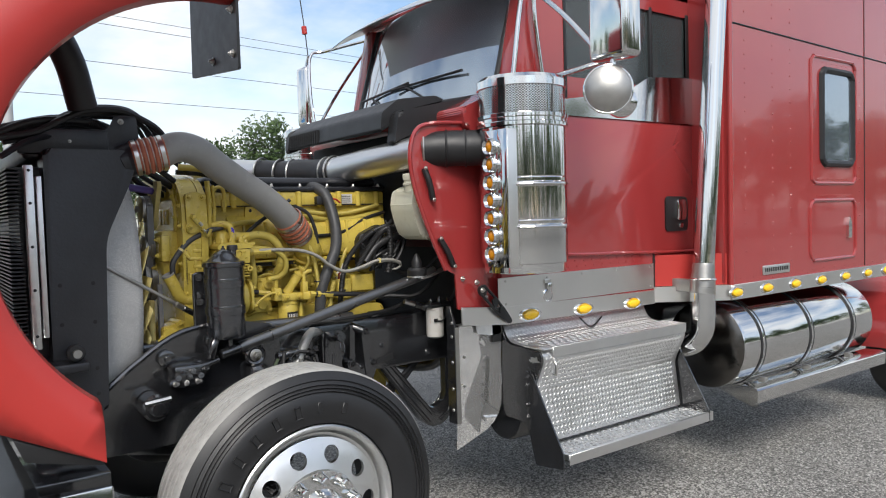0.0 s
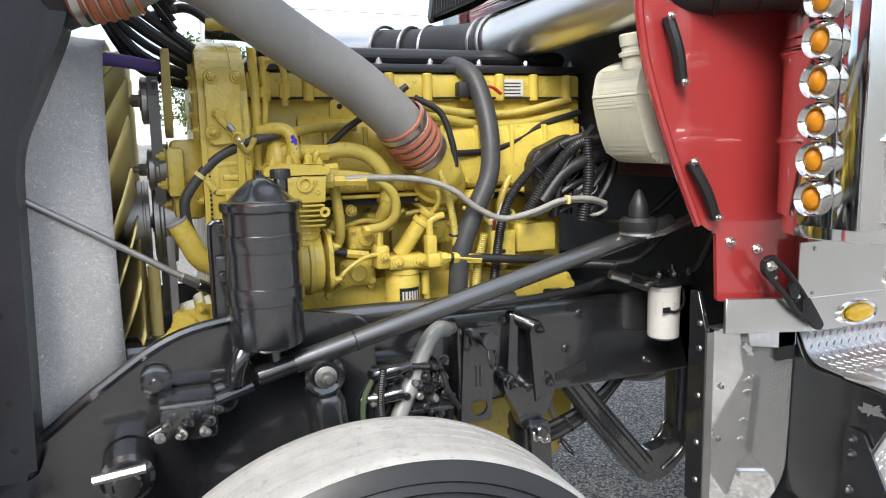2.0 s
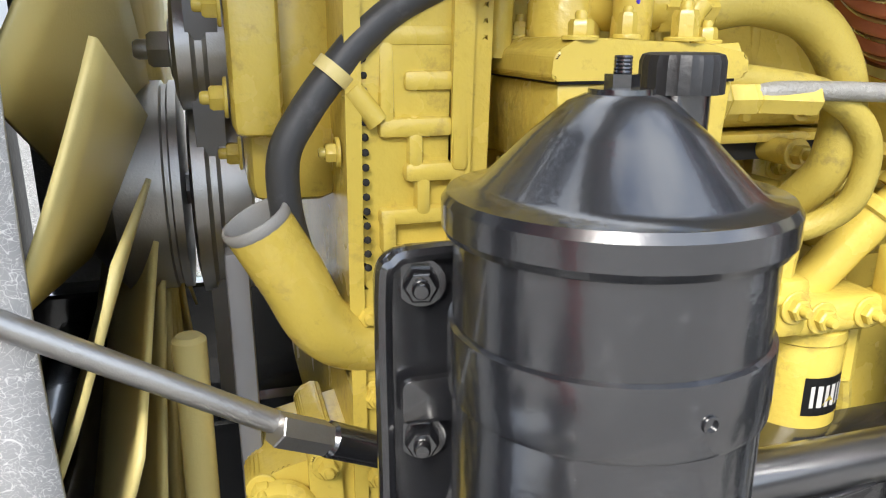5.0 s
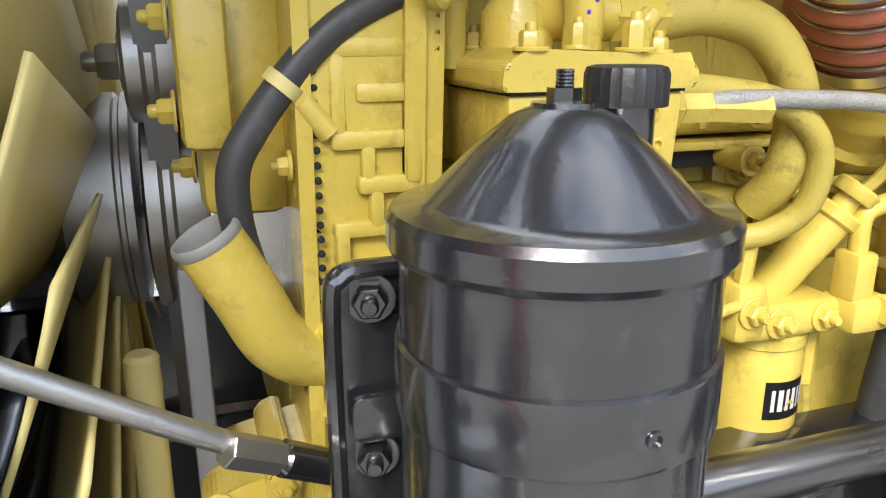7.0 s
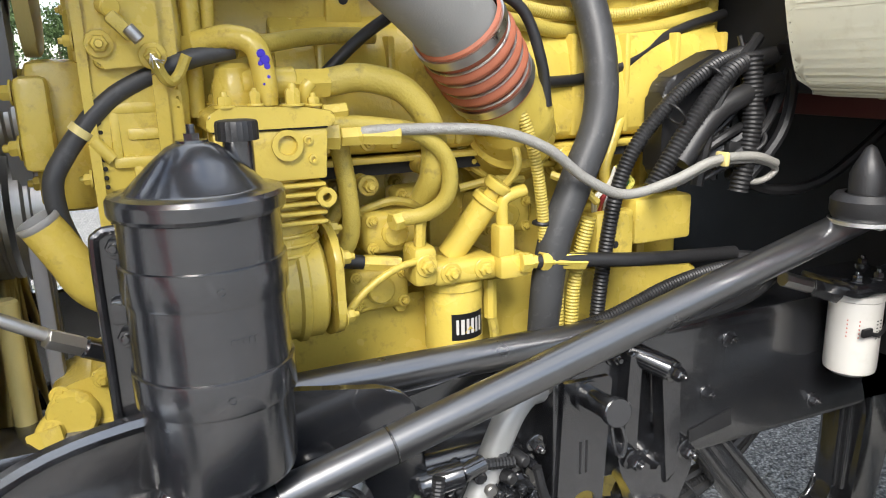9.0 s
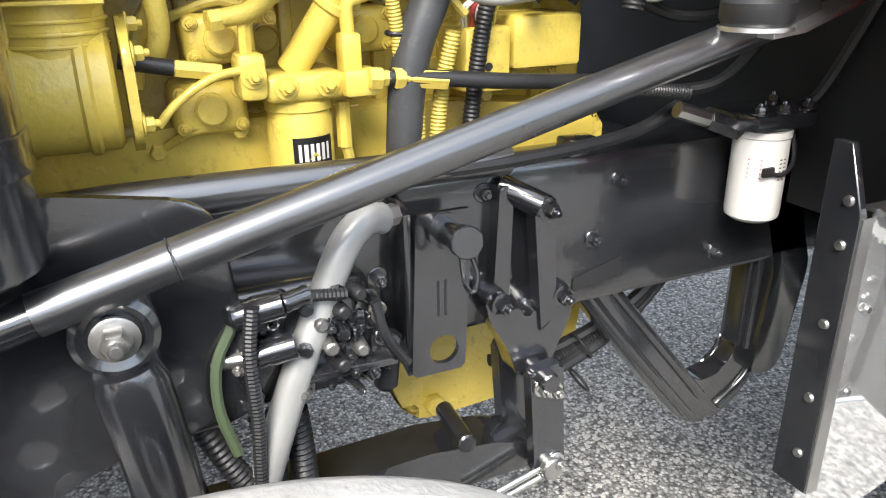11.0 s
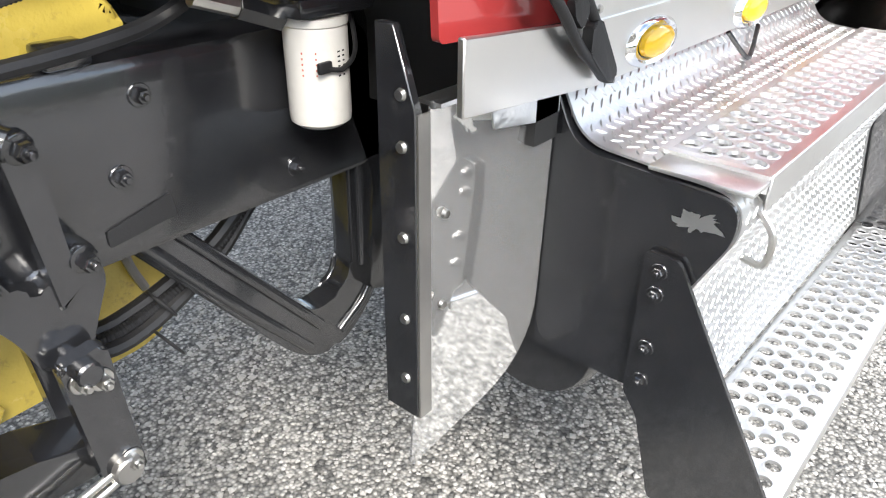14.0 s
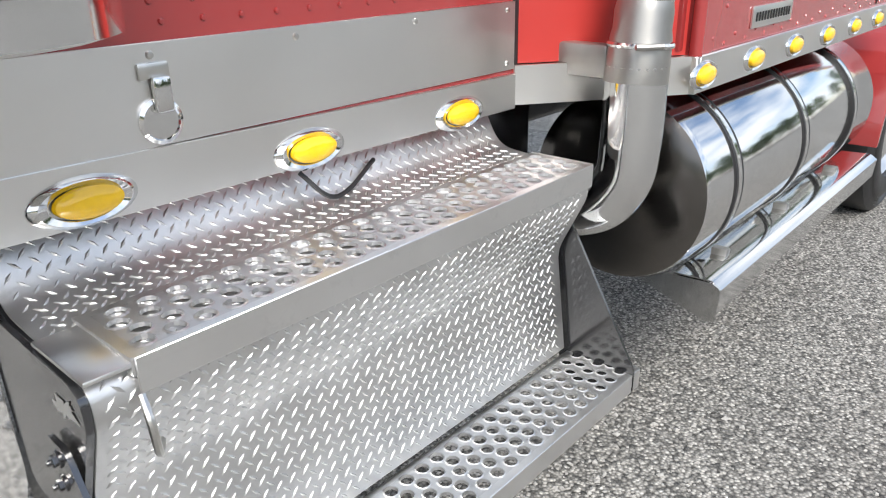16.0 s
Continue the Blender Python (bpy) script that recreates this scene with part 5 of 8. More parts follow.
# stamped mark that cannot be read: short bars
for i in range(5):
    a = -1.42 + i * 0.075
    part("stamp_bar", box(B(), -0.0022, 0.0022, -0.0006, 0.0006, 1.352, 1.3595, 0, m=Matrix.Translation((CX + 0.0842 * math.cos(a), CY + 0.0842 * math.sin(a), 0)) @ Matrix.Rotation(a + math.pi / 2, 4, "Z")), CAN_BLACK, can)
brk = part("bracket", prism(B(), rounded([(-0.668, 1.17), (-0.668, 1.457), (-0.55, 1.457), (-0.55, 1.17)], [0.004, 0.02, 0.004, 0.004]), "xz", 0.288, 0.296, 0.002), BLACK, res, "black mounting bracket")
part("bracket_lip", tube(B(), [(-0.664, 0.284, 1.17), (-0.664, 0.284, 1.30), (-0.664, 0.284, 1.43), (-0.658, 0.284, 1.449), (-0.64, 0.284, 1.454), (-0.56, 0.284, 1.454)], 0.0055, 8), BLACK, brk)
for z in (1.435, 1.33):
    part("bolt", bolt(B(), (-0.64, 0.288, z), (-0.25, -1, 0), 0.011, 0.012), BLACK, brk)
part("strap_ear", prism(B(), rounded([(-0.655, 1.345), (-0.655, 1.375), (-0.60, 1.375), (-0.60, 1.345)], 0.006), "xz", 0.276, 0.282, 0.001), BLACK, brk)
part("outlet", cyl(B(), (CX + 0.01, CY, 1.17), (CX + 0.015, CY - 0.005, 1.12), 0.014, n=14), BLACK, res)
part("inlet_elbow", tube(B(), [(CX - 0.045, CY - 0.01, 1.19), (CX - 0.07, CY - 0.03, 1.15), (CX - 0.08, CY - 0.02, 1.10)], 0.021, 12), BLACK, res)

# ---- brace tubes beside the engine ----
b1 = thing("brace_tube", "glossy black slanted brace tube from front mount to cowl", "brace tube", (-0.5, 0.22, 1.1), group="brace tubes")
P0, P1 = Vector((-0.50, 0.205, 1.125)), Vector((0.56, 0.22, 1.385))
part("tube", tube(B(), [P0, P0.lerp(P1, 0.33), P0.lerp(P1, 0.66), P1], 0.0245, 20), TUBE_BLACK, b1)
part("end_plug", cyl(B(), P0 - (P1 - P0).normalized() * 0.09, P0 + (P1 - P0) * 0.03, 0.0225, n=18, bev=0.004), BLACK, b1)
J = P0.lerp(P1, 0.135)
part("weld_ring", torus(B(), J, P1 - P0, 0.0247, 0.0018, 24), BLACK, b1)
part("stub_tube", tube(B(), [(-0.60, 0.205, 1.085), (-0.72, 0.17, 1.06), (-0.82, 0.15, 1.02)], 0.014, 10), BLACK, b1)
b2 = thing("brace_tube", "flattened black brace tube lying under the slanted one", "brace tube", (-0.4, 0.35, 1.15), group="brace tubes")
bm = tube(B(), [(-0.58, 0.36, 1.178), (-0.40, 0.365, 1.183), (-0.1, 0.37, 1.178), (0.15, 0.38, 1.172)], 0.026, 18)
part("tube", bm, TUBE_BLACK, b2)
part("flange", prism(B(), [(-0.58, 1.155), (-0.3, 1.163), (-0.18, 1.172), (-0.3, 1.152), (-0.58, 1.135)], "xz", 0.335, 0.345, 0.003), BLACK, b2)

# ---- engine ----
BELT = mat("worn_belt", (0.20, 0.20, 0.21), 0.42, vary=0.15, scale=12)
eng = thing("diesel_engine", "yellow-painted inline diesel engine with hoses and accessories", "engine", (0.0, 0.7, 0.5))


def bolts_on(parent, pts, d, material, r=0.009, h=0.009):
    for p in pts:
        part("bolt", bolt(B(), p, d, r, h), material, parent)


blk = part("block", box(B(), -0.54, 0.46, 0.64, 1.08, 0.90, 1.47, 0.02, 3), YELLOW, eng, "yellow cylinder block")
for i in range(6):
    x = -0.44 + i * 0.155
    part("block_rib", box(B(), x, x + 0.022, 0.622, 0.645, 0.98, 1.45, 0.006), YELLOW, blk)
part("block_skirt", prism(B(), rounded([(-0.54, 0.90), (-0.54, 1.20), (-0.30, 1.235), (0.1, 1.235), (0.46, 1.2), (0.46, 0.90)], 0.04), "xz", 0.56, 0.66, 0.02, 3), YELLOW, blk)
head = part("cylinder_head", box(B(), -0.54, 0.50, 0.60, 1.05, 1.46, 1.745, 0.012, 2), YELLOW, eng)
# intake plenum with rounded face and hanging lower edge
ple = rounded([(0.60, 1.475), (0.535, 1.485), (0.525, 1.54), (0.545, 1.66), (0.60, 1.70)], [0, 0.02, 0.03, 0.04, 0])
part("intake_plenum", prism(B(), ple, "yz", -0.40, 0.46, 0.006), YELLOW, eng, "long yellow intake plenum")
# near-black strip standing in for the shadow line below the plenum
part("gasket_gap", box(B(), -0.42, 0.48, 0.545, 0.63, 1.448, 1.466), DARK, eng)
part("plenum_lip", box(B(), -0.42, 0.48, 0.53, 0.62, 1.468, 1.478, 0.003), YELLOW, eng)
vc = part("valve_cover_base", box(B(), -0.53, 0.49, 0.585, 1.03, 1.74, 1.815, 0.012, 2), YELLOW, eng)
for i in range(9):
    x = -0.48 + i * 0.115
    part("cover_boss", cyl(B(), (x, 0.585, 1.735), (x, 0.585, 1.815), 0.016, n=12, bev=0.004), YELLOW, vc)
vt = part("valve_cover", box(B(), -0.53, 0.49, 0.575, 1.03, 1.817, 1.84, 0.008), RAD_BLACK, eng, "dark grey valve cover rim")
part("cover_top", box(B(), -0.50, 0.47, 0.62, 1.0, 1.838, 1.89, 0.03, 3), RAD_BLACK, vt)
for i in range(7):
    part("cover_bolt", bolt(B(), (-0.47 + i * 0.155, 0.595, 1.84), (0, 0, 1), 0.008, 0.01), ZINC, vt)
for x in (-0.28, -0.155):
    tb = part("cast_tab", prism(B(), rounded([(x - 0.03, 1.66), (x - 0.025, 1.745), (x + 0.025, 1.745), (x + 0.03, 1.66)], 0.012), "xz", 0.583, 0.603, 0.003), YELLOW, head)
    part("tab_hole", lathe(B(), [(0.008, 0), (0, 0.0008)], (x, 0.582, 1.722), (0, -1, 0), 12), DARK, tb)
# front gear housing
gh = rounded([(0.455, 1.08), (0.44, 1.40), (0.425, 1.60), (0.43, 1.78), (0.50, 1.86), (0.70, 1.905), (0.95, 1.905), (1.15, 1.80), (1.2, 1.3), (1.1, 1.05)], [0.03, 0.05, 0.03, 0.06, 0.06, 0.08, 0.08, 0.1, 0.1, 0.05])
gear = part("gear_housing", prism(B(), gh, "yz", -0.655, -0.545, 0.012, 3), YELLOW, eng, "yellow front gear housing")
part("housing_flange", prism(B(), [(y - 0.008 if y < 0.8 else y + 0.008, z) for y, z in gh], "yz", -0.578, -0.562, 0.003), YELLOW, gear)
part("housing_flange", prism(B(), [(y - 0.006 if y < 0.8 else y + 0.006, z) for y, z in gh], "yz", -0.660, -0.648, 0.003), YELLOW, gear)
for z, y in ((1.12, 0.452), (1.22, 0.447), (1.32, 0.442), (1.49, 0.433), (1.66, 0.424), (1.75, 0.427)):
    part("bolt", bolt(B(), (-0.662, y + 0.018, z), (-1, 0, 0), 0.008, 0.009), YELLOW, gear)
# raised rib pattern on the lower side face
for z, x0, x1 in ((1.578, -0.635, -0.575), (1.545, -0.615, -0.565), (1.51, -0.635, -0.575), (1.475, -0.615, -0.565)):
    part("cast_rib", box(B(), x0, x1, 0.425, 0.445, z - 0.008, z + 0.008, 0.005, 2), YELLOW, gear)
part("cast_rib", box(B(), -0.578, -0.564, 0.422, 0.445, 1.475, 1.60, 0.005), YELLOW, gear)
for z, x0, x1 in ((1.44, -0.635, -0.575), (1.408, -0.625, -0.565)):
    part("cast_rib", box(B(), x0, x1, 0.427, 0.447, z - 0.007, z + 0.007, 0.004, 2), YELLOW, gear)
for x, z0, z1 in ((-0.606, 1.475, 1.512), (-0.628, 1.51, 1.578), (-0.628, 1.41, 1.444), (-0.60, 1.44, 1.478)):
    part("cast_rib", box(B(), x - 0.006, x + 0.006, 0.426, 0.447, z0, z1, 0.004, 2), YELLOW, gear)
for i in range(15):
    part("seal_bead", lathe(B(), [(0.0032, 0), (0.0026, 0.002), (0, 0.0032)], (-0.645, 0.43, 1.40 + 0.0115 * i), (-0.6, -1, 0), 8), DARK, gear)
part("side_pad", prism(B(), rounded([(-0.642, 1.625), (-0.645, 1.80), (-0.60, 1.81), (-0.563, 1.795), (-0.566, 1.63)], 0.012), "xz", 0.41, 0.44, 0.005), YELLOW, gear)
bolts_on(gear, [(-0.633, 0.407, 1.655), (-0.575, 0.407, 1.64), (-0.57, 0.407, 1.785), (-0.63, 0.407, 1.785)], (0, -1, 0), YELLOW, 0.011, 0.011)
dsc = part("round_cover", lathe(B(), [(0.165, 0), (0.165, 0.012), (0.158, 0.018), (0.15, 0.016), (0, 0.016)], (-0.655, 0.66, 1.70), (-1, 0, 0), 56), YELLOW, gear, "round cover plate with worn raised mark")
for dy in (-0.05, 0.0, 0.05):
    part("raised_mark", box(B(), -0.675, -0.669, 0.66 + dy - 0.017, 0.66 + dy + 0.017, 1.665, 1.735, 0.003), YELLOW, dsc)
for i in range(10):
    a = 2 * math.pi * i / 10
    part("bolt", bolt(B(), (-0.668, 0.66 + 0.155 * math.cos(a), 1.70 + 0.155 * math.sin(a)), (-1, 0, 0), 0.007, 0.006, False), YELLOW, dsc)
# speed sensor with plug on the side pad
sn = part("speed_sensor", cyl(B(), (-0.622, 0.405, 1.70), (-0.615, 0.385, 1.695), 0.012, n=14, bev=0.002), YELLOW, eng)
part("sensor_plug", box(B(), -0.616, -0.58, 0.372, 0.392, 1.678, 1.694, 0.004, 2, m=Matrix.Translation((-0.616, 0.38, 1.69)) @ Matrix.Rotation(radians(48), 4, "Y") @ Matrix.Translation((0.616, -0.38, -1.69))), YELLOW_HOSE, sn, "overpainted sensor plug")
part("plug_latch", cyl(B(), (-0.60, 0.37, 1.672), (-0.588, 0.369, 1.657), 0.0075, n=12, bev=0.001), STEEL, sn)
for i in range(9):
    q = Vector((-0.572 + 0.009 * math.cos(i * 0.7), 0.374 + 0.006 * math.sin(i * 2.3), 1.634 - 0.003 * (i % 4)))
    part("frayed_wire", tube(B(), [(-0.578, 0.38, 1.642), ((-0.578 + q.x) / 2, 0.376, 1.635), q], 0.0009, 5), ZINC, sn)
part("loose_loom", tube(B(), [(-0.578, 0.385, 1.64), (-0.562, 0.40, 1.61), (-0.548, 0.41, 1.615), (-0.535, 0.41, 1.64)], 0.007, 8), YELLOW_HOSE, sn)
# cream front bracket, belt, pulleys, fan
part("front_bracket", prism(B(), rounded([(0.50, 1.86), (0.80, 1.88), (0.74, 1.66), (0.62, 1.64)], 0.03), "yz", -0.735, -0.715, 0.004), CREAM, eng, "pale yellow bracket plate")
part("bracket_casting", box(B(), -0.73, -0.655, 0.50, 0.66, 1.44, 1.64, 0.015, 2), YELLOW, eng)
part("bracket_casting", box(B(), -0.74, -0.70, 0.47, 0.56, 1.50, 1.62, 0.01, 2), YELLOW, eng)
bolts_on(eng, [(-0.742, 0.50, 1.53), (-0.742, 0.50, 1.60), (-0.732, 0.60, 1.47), (-0.732, 0.62, 1.62)], (-1, 0, 0), YELLOW, 0.011, 0.012)
for (y, z, r, x0, x1, nm) in ((0.70, 1.42, 0.112, -0.782, -0.722, "crank_pulley"), (0.62, 1.74, 0.06, -0.79, -0.745, "idler_pulley"), (0.62, 1.565, 0.055, -0.785, -0.735, "tensioner_pulley")):
    pl = part(nm, lathe(B(), [(0, x1), (r * 0.7, x1), (r, x1 - 0.004), (r, x0 + 0.03), (r * 0.93, x0 + 0.026), (r * 0.93, x0 + 0.02), (r, x0 + 0.016), (r, x0 + 0.004), (r * 0.8, x0), (0, x0)], (0, y, z), (1, 0, 0), 40), STEEL, eng, "steel belt pulley")
    part("pulley_bolt", bolt(B(), (x0, y, z), (-1, 0, 0), 0.018, 0.02), STEEL, pl)
part("belt", prism(B(), [(0.555, 1.75), (0.595, 1.80), (0.655, 1.80), (0.60, 1.60), (0.66, 1.42), (0.68, 1.18), (0.655, 1.18), (0.645, 1.36), (0.56, 1.60)], "yz", -0.772, -0.745), BELT, eng, "worn grey serpentine belt")
part("belt", box(B(), -0.755, -0.735, 0.50, 0.53, 0.95, 1.40, 0.004), BELT, eng)
fan = part("fan_hub", lathe(B(), [(0, -0.895), (0.06, -0.893), (0.085, -0.875), (0.108, -0.856), (0.112, -0.852), (0.112, -0.806), (0.108, -0.804), (0.108, -0.80), (0.112, -0.798), (0.112, -0.79), (0, -0.789)], (0, 0.72, 1.42), (1, 0, 0), 56), STEEL, eng, "brushed steel fan hub")
for i in range(22):
    a = math.pi + 2 * math.pi * (i + 0.3) / 22
    bm = B()
    g = []
    for k in range(8):
        r = 0.10 + 0.385 * k / 7
        row = []
        for j in range(7):
            q = j / 3 - 1
            w = 0.12 + 0.05 * k / 7
            aa = a + q * w * 0.5 / max(r, 0.2)
            row.append(bm.verts.new((-0.851 - 0.031 * q + 0.004 * (1 - q * q), 0.83 + r * math.cos(aa), 1.40 + r * math.sin(aa))))
        g.append(row)
    for u, w in zip(g, g[1:]):
        for j in range(6):
            bm.faces.new((u[j], u[j + 1], w[j + 1], w[j]))
    bl = part("fan_blade", bm, CREAM, fan, "cream painted fan blade", angle=70)
    bl.modifiers.new("wall", "SOLIDIFY").thickness = 0.005
part("lower_pipe", cyl(B(), (-0.793, 0.49, 0.95), (-0.789, 0.49, 1.335), 0.0145, n=16, bev=0.004), CREAM, eng, "cream upright pipe")
# oil filler spout, open at the top
sp = [(-0.60, 0.465, 1.325), (-0.65, 0.455, 1.328), (-0.683, 0.442, 1.352), (-0.704, 0.434, 1.395), (-0.729, 0.428, 1.444)]
c = curve_pts(sp, 6)
bm = tube(B(), sp, 0.0265, 28)
bm.faces.ensure_lookup_table()
bm.faces.remove(bm.faces[-1])
spo = part("filler_spout", bm, YELLOW, eng, "open yellow filler spout")
d = (c[-1] - c[-2]).normalized()
part("spout_bore", lathe(B(), [(0.0266, -0.004), (0.0275, -0.002), (0.0275, 0.003), (0.0262, 0.005), (0.0245, 0.005), (0.0232, 0.003), (0.0225, -0.012), (0.0225, -0.05), (0, -0.05)], c[-1], d, 24), PIPE_GREY, spo, "bare metal spout mouth")
part("spout_flange", box(B(), -0.66, -0.60, 0.445, 0.49, 1.285, 1.35, 0.008), YELLOW, spo)
bolts_on(spo, [(-0.645, 0.445, 1.355), (-0.64, 0.445, 1.28)], (0, -1, 0), YELLOW, 0.009, 0.01)
# coolant pump stub low at the front
pm = part("water_pump", prism(B(), rounded([(-0.752, 1.13), (-0.752, 1.205), (-0.725, 1.218), (-0.66, 1.232), (-0.60, 1.235), (-0.60, 1.10), (-0.70, 1.105)], 0.012), "xz", 0.45, 0.56, 0.01, 3), YELLOW, eng, "yellow pump casting")
part("pump_flange", prism(B(), rounded([(-0.70, 1.115), (-0.70, 1.232), (-0.675, 1.242), (-0.665, 1.115)], 0.008), "xz", 0.44, 0.57, 0.004), YELLOW, pm)
part("pump_neck", lathe(B(), [(0, 0), (0.03, 0), (0.034, 0.006), (0.034, 0.016), (0.026, 0.02), (0.026, 0.04)], (-0.728, 0.43, 1.178), (0.15, 1, 0), 20), YELLOW, pm)
part("pump_elbow", tube(B(), [(-0.748, 0.45, 1.165), (-0.757, 0.435, 1.155), (-0.752, 0.42, 1.135), (-0.735, 0.41, 1.115), (-0.71, 0.40, 1.10)], 0.02, 16), YELLOW, pm)
part("elbow_nut", cyl(B(), (-0.742, 0.414, 1.122), (-0.718, 0.404, 1.104), 0.025, n=6, bev=0.002), YELLOW, pm)
part("elbow_nut", cyl(B(), (-0.762, 0.436, 1.165), (-0.757, 0.424, 1.14), 0.025, n=6, bev=0.002), YELLOW, pm)
bolts_on(pm, [(-0.74, 0.448, 1.205), (-0.684, 0.439, 1.222), (-0.684, 0.439, 1.13), (-0.64, 0.448, 1.20)], (0, -1, 0), YELLOW)
# air compressor
cp = part("compressor_head", prism(B(), [(-0.515, 1.478), (-0.519, 1.545), (-0.372, 1.545), (-0.377, 1.478)], "xz", 0.365, 0.50, 0.004, 2), YELLOW, eng, "yellow air compressor head")
part("compressor_top", prism(B(), rounded([(-0.526, 1.547), (-0.524, 1.566), (-0.505, 1.577), (-0.40, 1.572), (-0.364, 1.565), (-0.364, 1.547)], 0.005), "xz", 0.36, 0.505, 0.003, 2), YELLOW, cp)
part("gasket_line", box(B(), -0.518, -0.373, 0.363, 0.50, 1.5445, 1.5475), DARK, cp)
for i in range(5):
    part("cooling_fin", box(B(), -0.512, -0.38, 0.362, 0.50, 1.418 + i * 0.0125, 1.4235 + i * 0.0125, 0.0015, 1), YELLOW, cp)
part("compressor_barrel", cyl(B(), (-0.445, 0.44, 1.33), (-0.445, 0.44, 1.48), 0.064, n=28), YELLOW, cp)
for i in range(3):
    part("barrel_ring", torus(B(), (-0.445, 0.44, 1.372 + i * 0.014), (0, 0, 1), 0.0645, 0.003, 32), YELLOW, cp)
part("compressor_case", lathe(B(), [(0, 0), (0.07, 0), (0.078, 0.006), (0.078, 0.075), (0.083, 0.079), (0.083, 0.088), (0.078, 0.092), (0.078, 0.112), (0.07, 0.118), (0, 0.118)], (-0.50, 0.44, 1.315), (1, 0, 0), 36), YELLOW, cp)
for x, y, z, r, h in ((-0.50, 0.37, 1.575, 0.009, 0.012), (-0.462, 0.372, 1.576, 0.007, 0.016), (-0.415, 0.37, 1.574, 0.010, 0.02), (-0.385, 0.385, 1.572, 0.008, 0.01), (-0.50, 0.48, 1.575, 0.009, 0.012), (-0.39, 0.48, 1.57, 0.009, 0.012)):
    part("head_stud", bolt(B(), (x, y, z), (0, 0, 1), r, h), YELLOW, cp)
for x, z, r in ((-0.49, 1.52, 0.008), (-0.395, 1.505, 0.006), (-0.475, 1.497, 0.005), (-0.40, 1.53, 0.006)):
    part("port_plug", lathe(B(), [(r, 0), (r, 0.004), (r * 0.55, 0.0045), (r * 0.5, 0.001), (0, 0.001)], (x, 0.365, z), (0, -1, 0), 14), YELLOW, cp)
part("outlet_elbow", tube(B(), [(-0.392, 0.40, 1.57), (-0.392, 0.395, 1.592), (-0.385, 0.395, 1.602)], 0.009, 12), YELLOW, cp)
part("outlet_union", cyl(B(), (-0.366, 0.42, 1.56), (-0.33, 0.42, 1.562), 0.012, n=6, bev=0.002), YELLOW, cp)
part("rear_plate", prism(B(), rounded([(0.37, 1.26), (0.375, 1.37), (0.42, 1.40), (0.50, 1.40), (0.53, 1.34), (0.52, 1.25), (0.45, 1.225)], 0.025), "yz", -0.372, -0.36, 0.003), YELLOW, cp)
bolts_on(cp, [(-0.36, 0.385, 1.275), (-0.36, 0.39, 1.36), (-0.36, 0.45, 1.39)], (1, 0, 0), YELLOW, 0.01, 0.012)
part("port_ring", lathe(B(), [(0.020, 0), (0.020, 0.006), (0.013, 0.006), (0.012, -0.003), (0, -0.003)], (-0.428, 0.363, 1.525), (0, -1, 0), 20), YELLOW, cp)
part("drain_lug", lathe(B(), [(0.013, 0), (0.013, 0.012), (0.006, 0.012), (0.006, 0)], (-0.383, 0.362, 1.455), (0, -1, 0), 16), YELLOW, cp)
part("union_block", lathe(B(), [(0, 0), (0.03, 0), (0.03, 0.03), (0.026, 0.038), (0.026, 0.05), (0.02, 0.056), (0, 0.056)], (-0.475, 0.45, 1.573), (0, 0, 1), 20), YELLOW, cp)
part("union_cross", cyl(B(), (-0.47, 0.44, 1.602), (-0.395, 0.44, 1.602), 0.021, n=20, bev=0.003), YELLOW, cp)
part("union_nut", cyl(B(), (-0.40, 0.44, 1.60), (-0.35, 0.44, 1.60), 0.022, n=6), YELLOW, cp)
# painted elbow pipe with blue marks
el = part("elbow_pipe", tube(B(), [(-0.52, 0.44, 1.655), (-0.48, 0.42, 1.662), (-0.452, 0.405, 1.65), (-0.443, 0.40, 1.61), (-0.443, 0.40, 1.575)], 0.0155, 14), YELLOW, eng, "yellow bent pipe with blue paint dabs")
for p, r in (((-0.443, 0.3848, 1.632), 0.007), ((-0.447, 0.3852, 1.640), 0.006), ((-0.441, 0.385, 1.624), 0.005), ((-0.448, 0.3856, 1.628), 0.004), ((-0.440, 0.3848, 1.611), 0.003), ((-0.446, 0.385, 1.602), 0.0025)):
    part("paint_dab", lathe(B(), [(r, -0.002), (r * 0.7, 0.0002), (0, 0.0006)], p, (0.1, -1, 0), 8), BLUE_DAB, el)
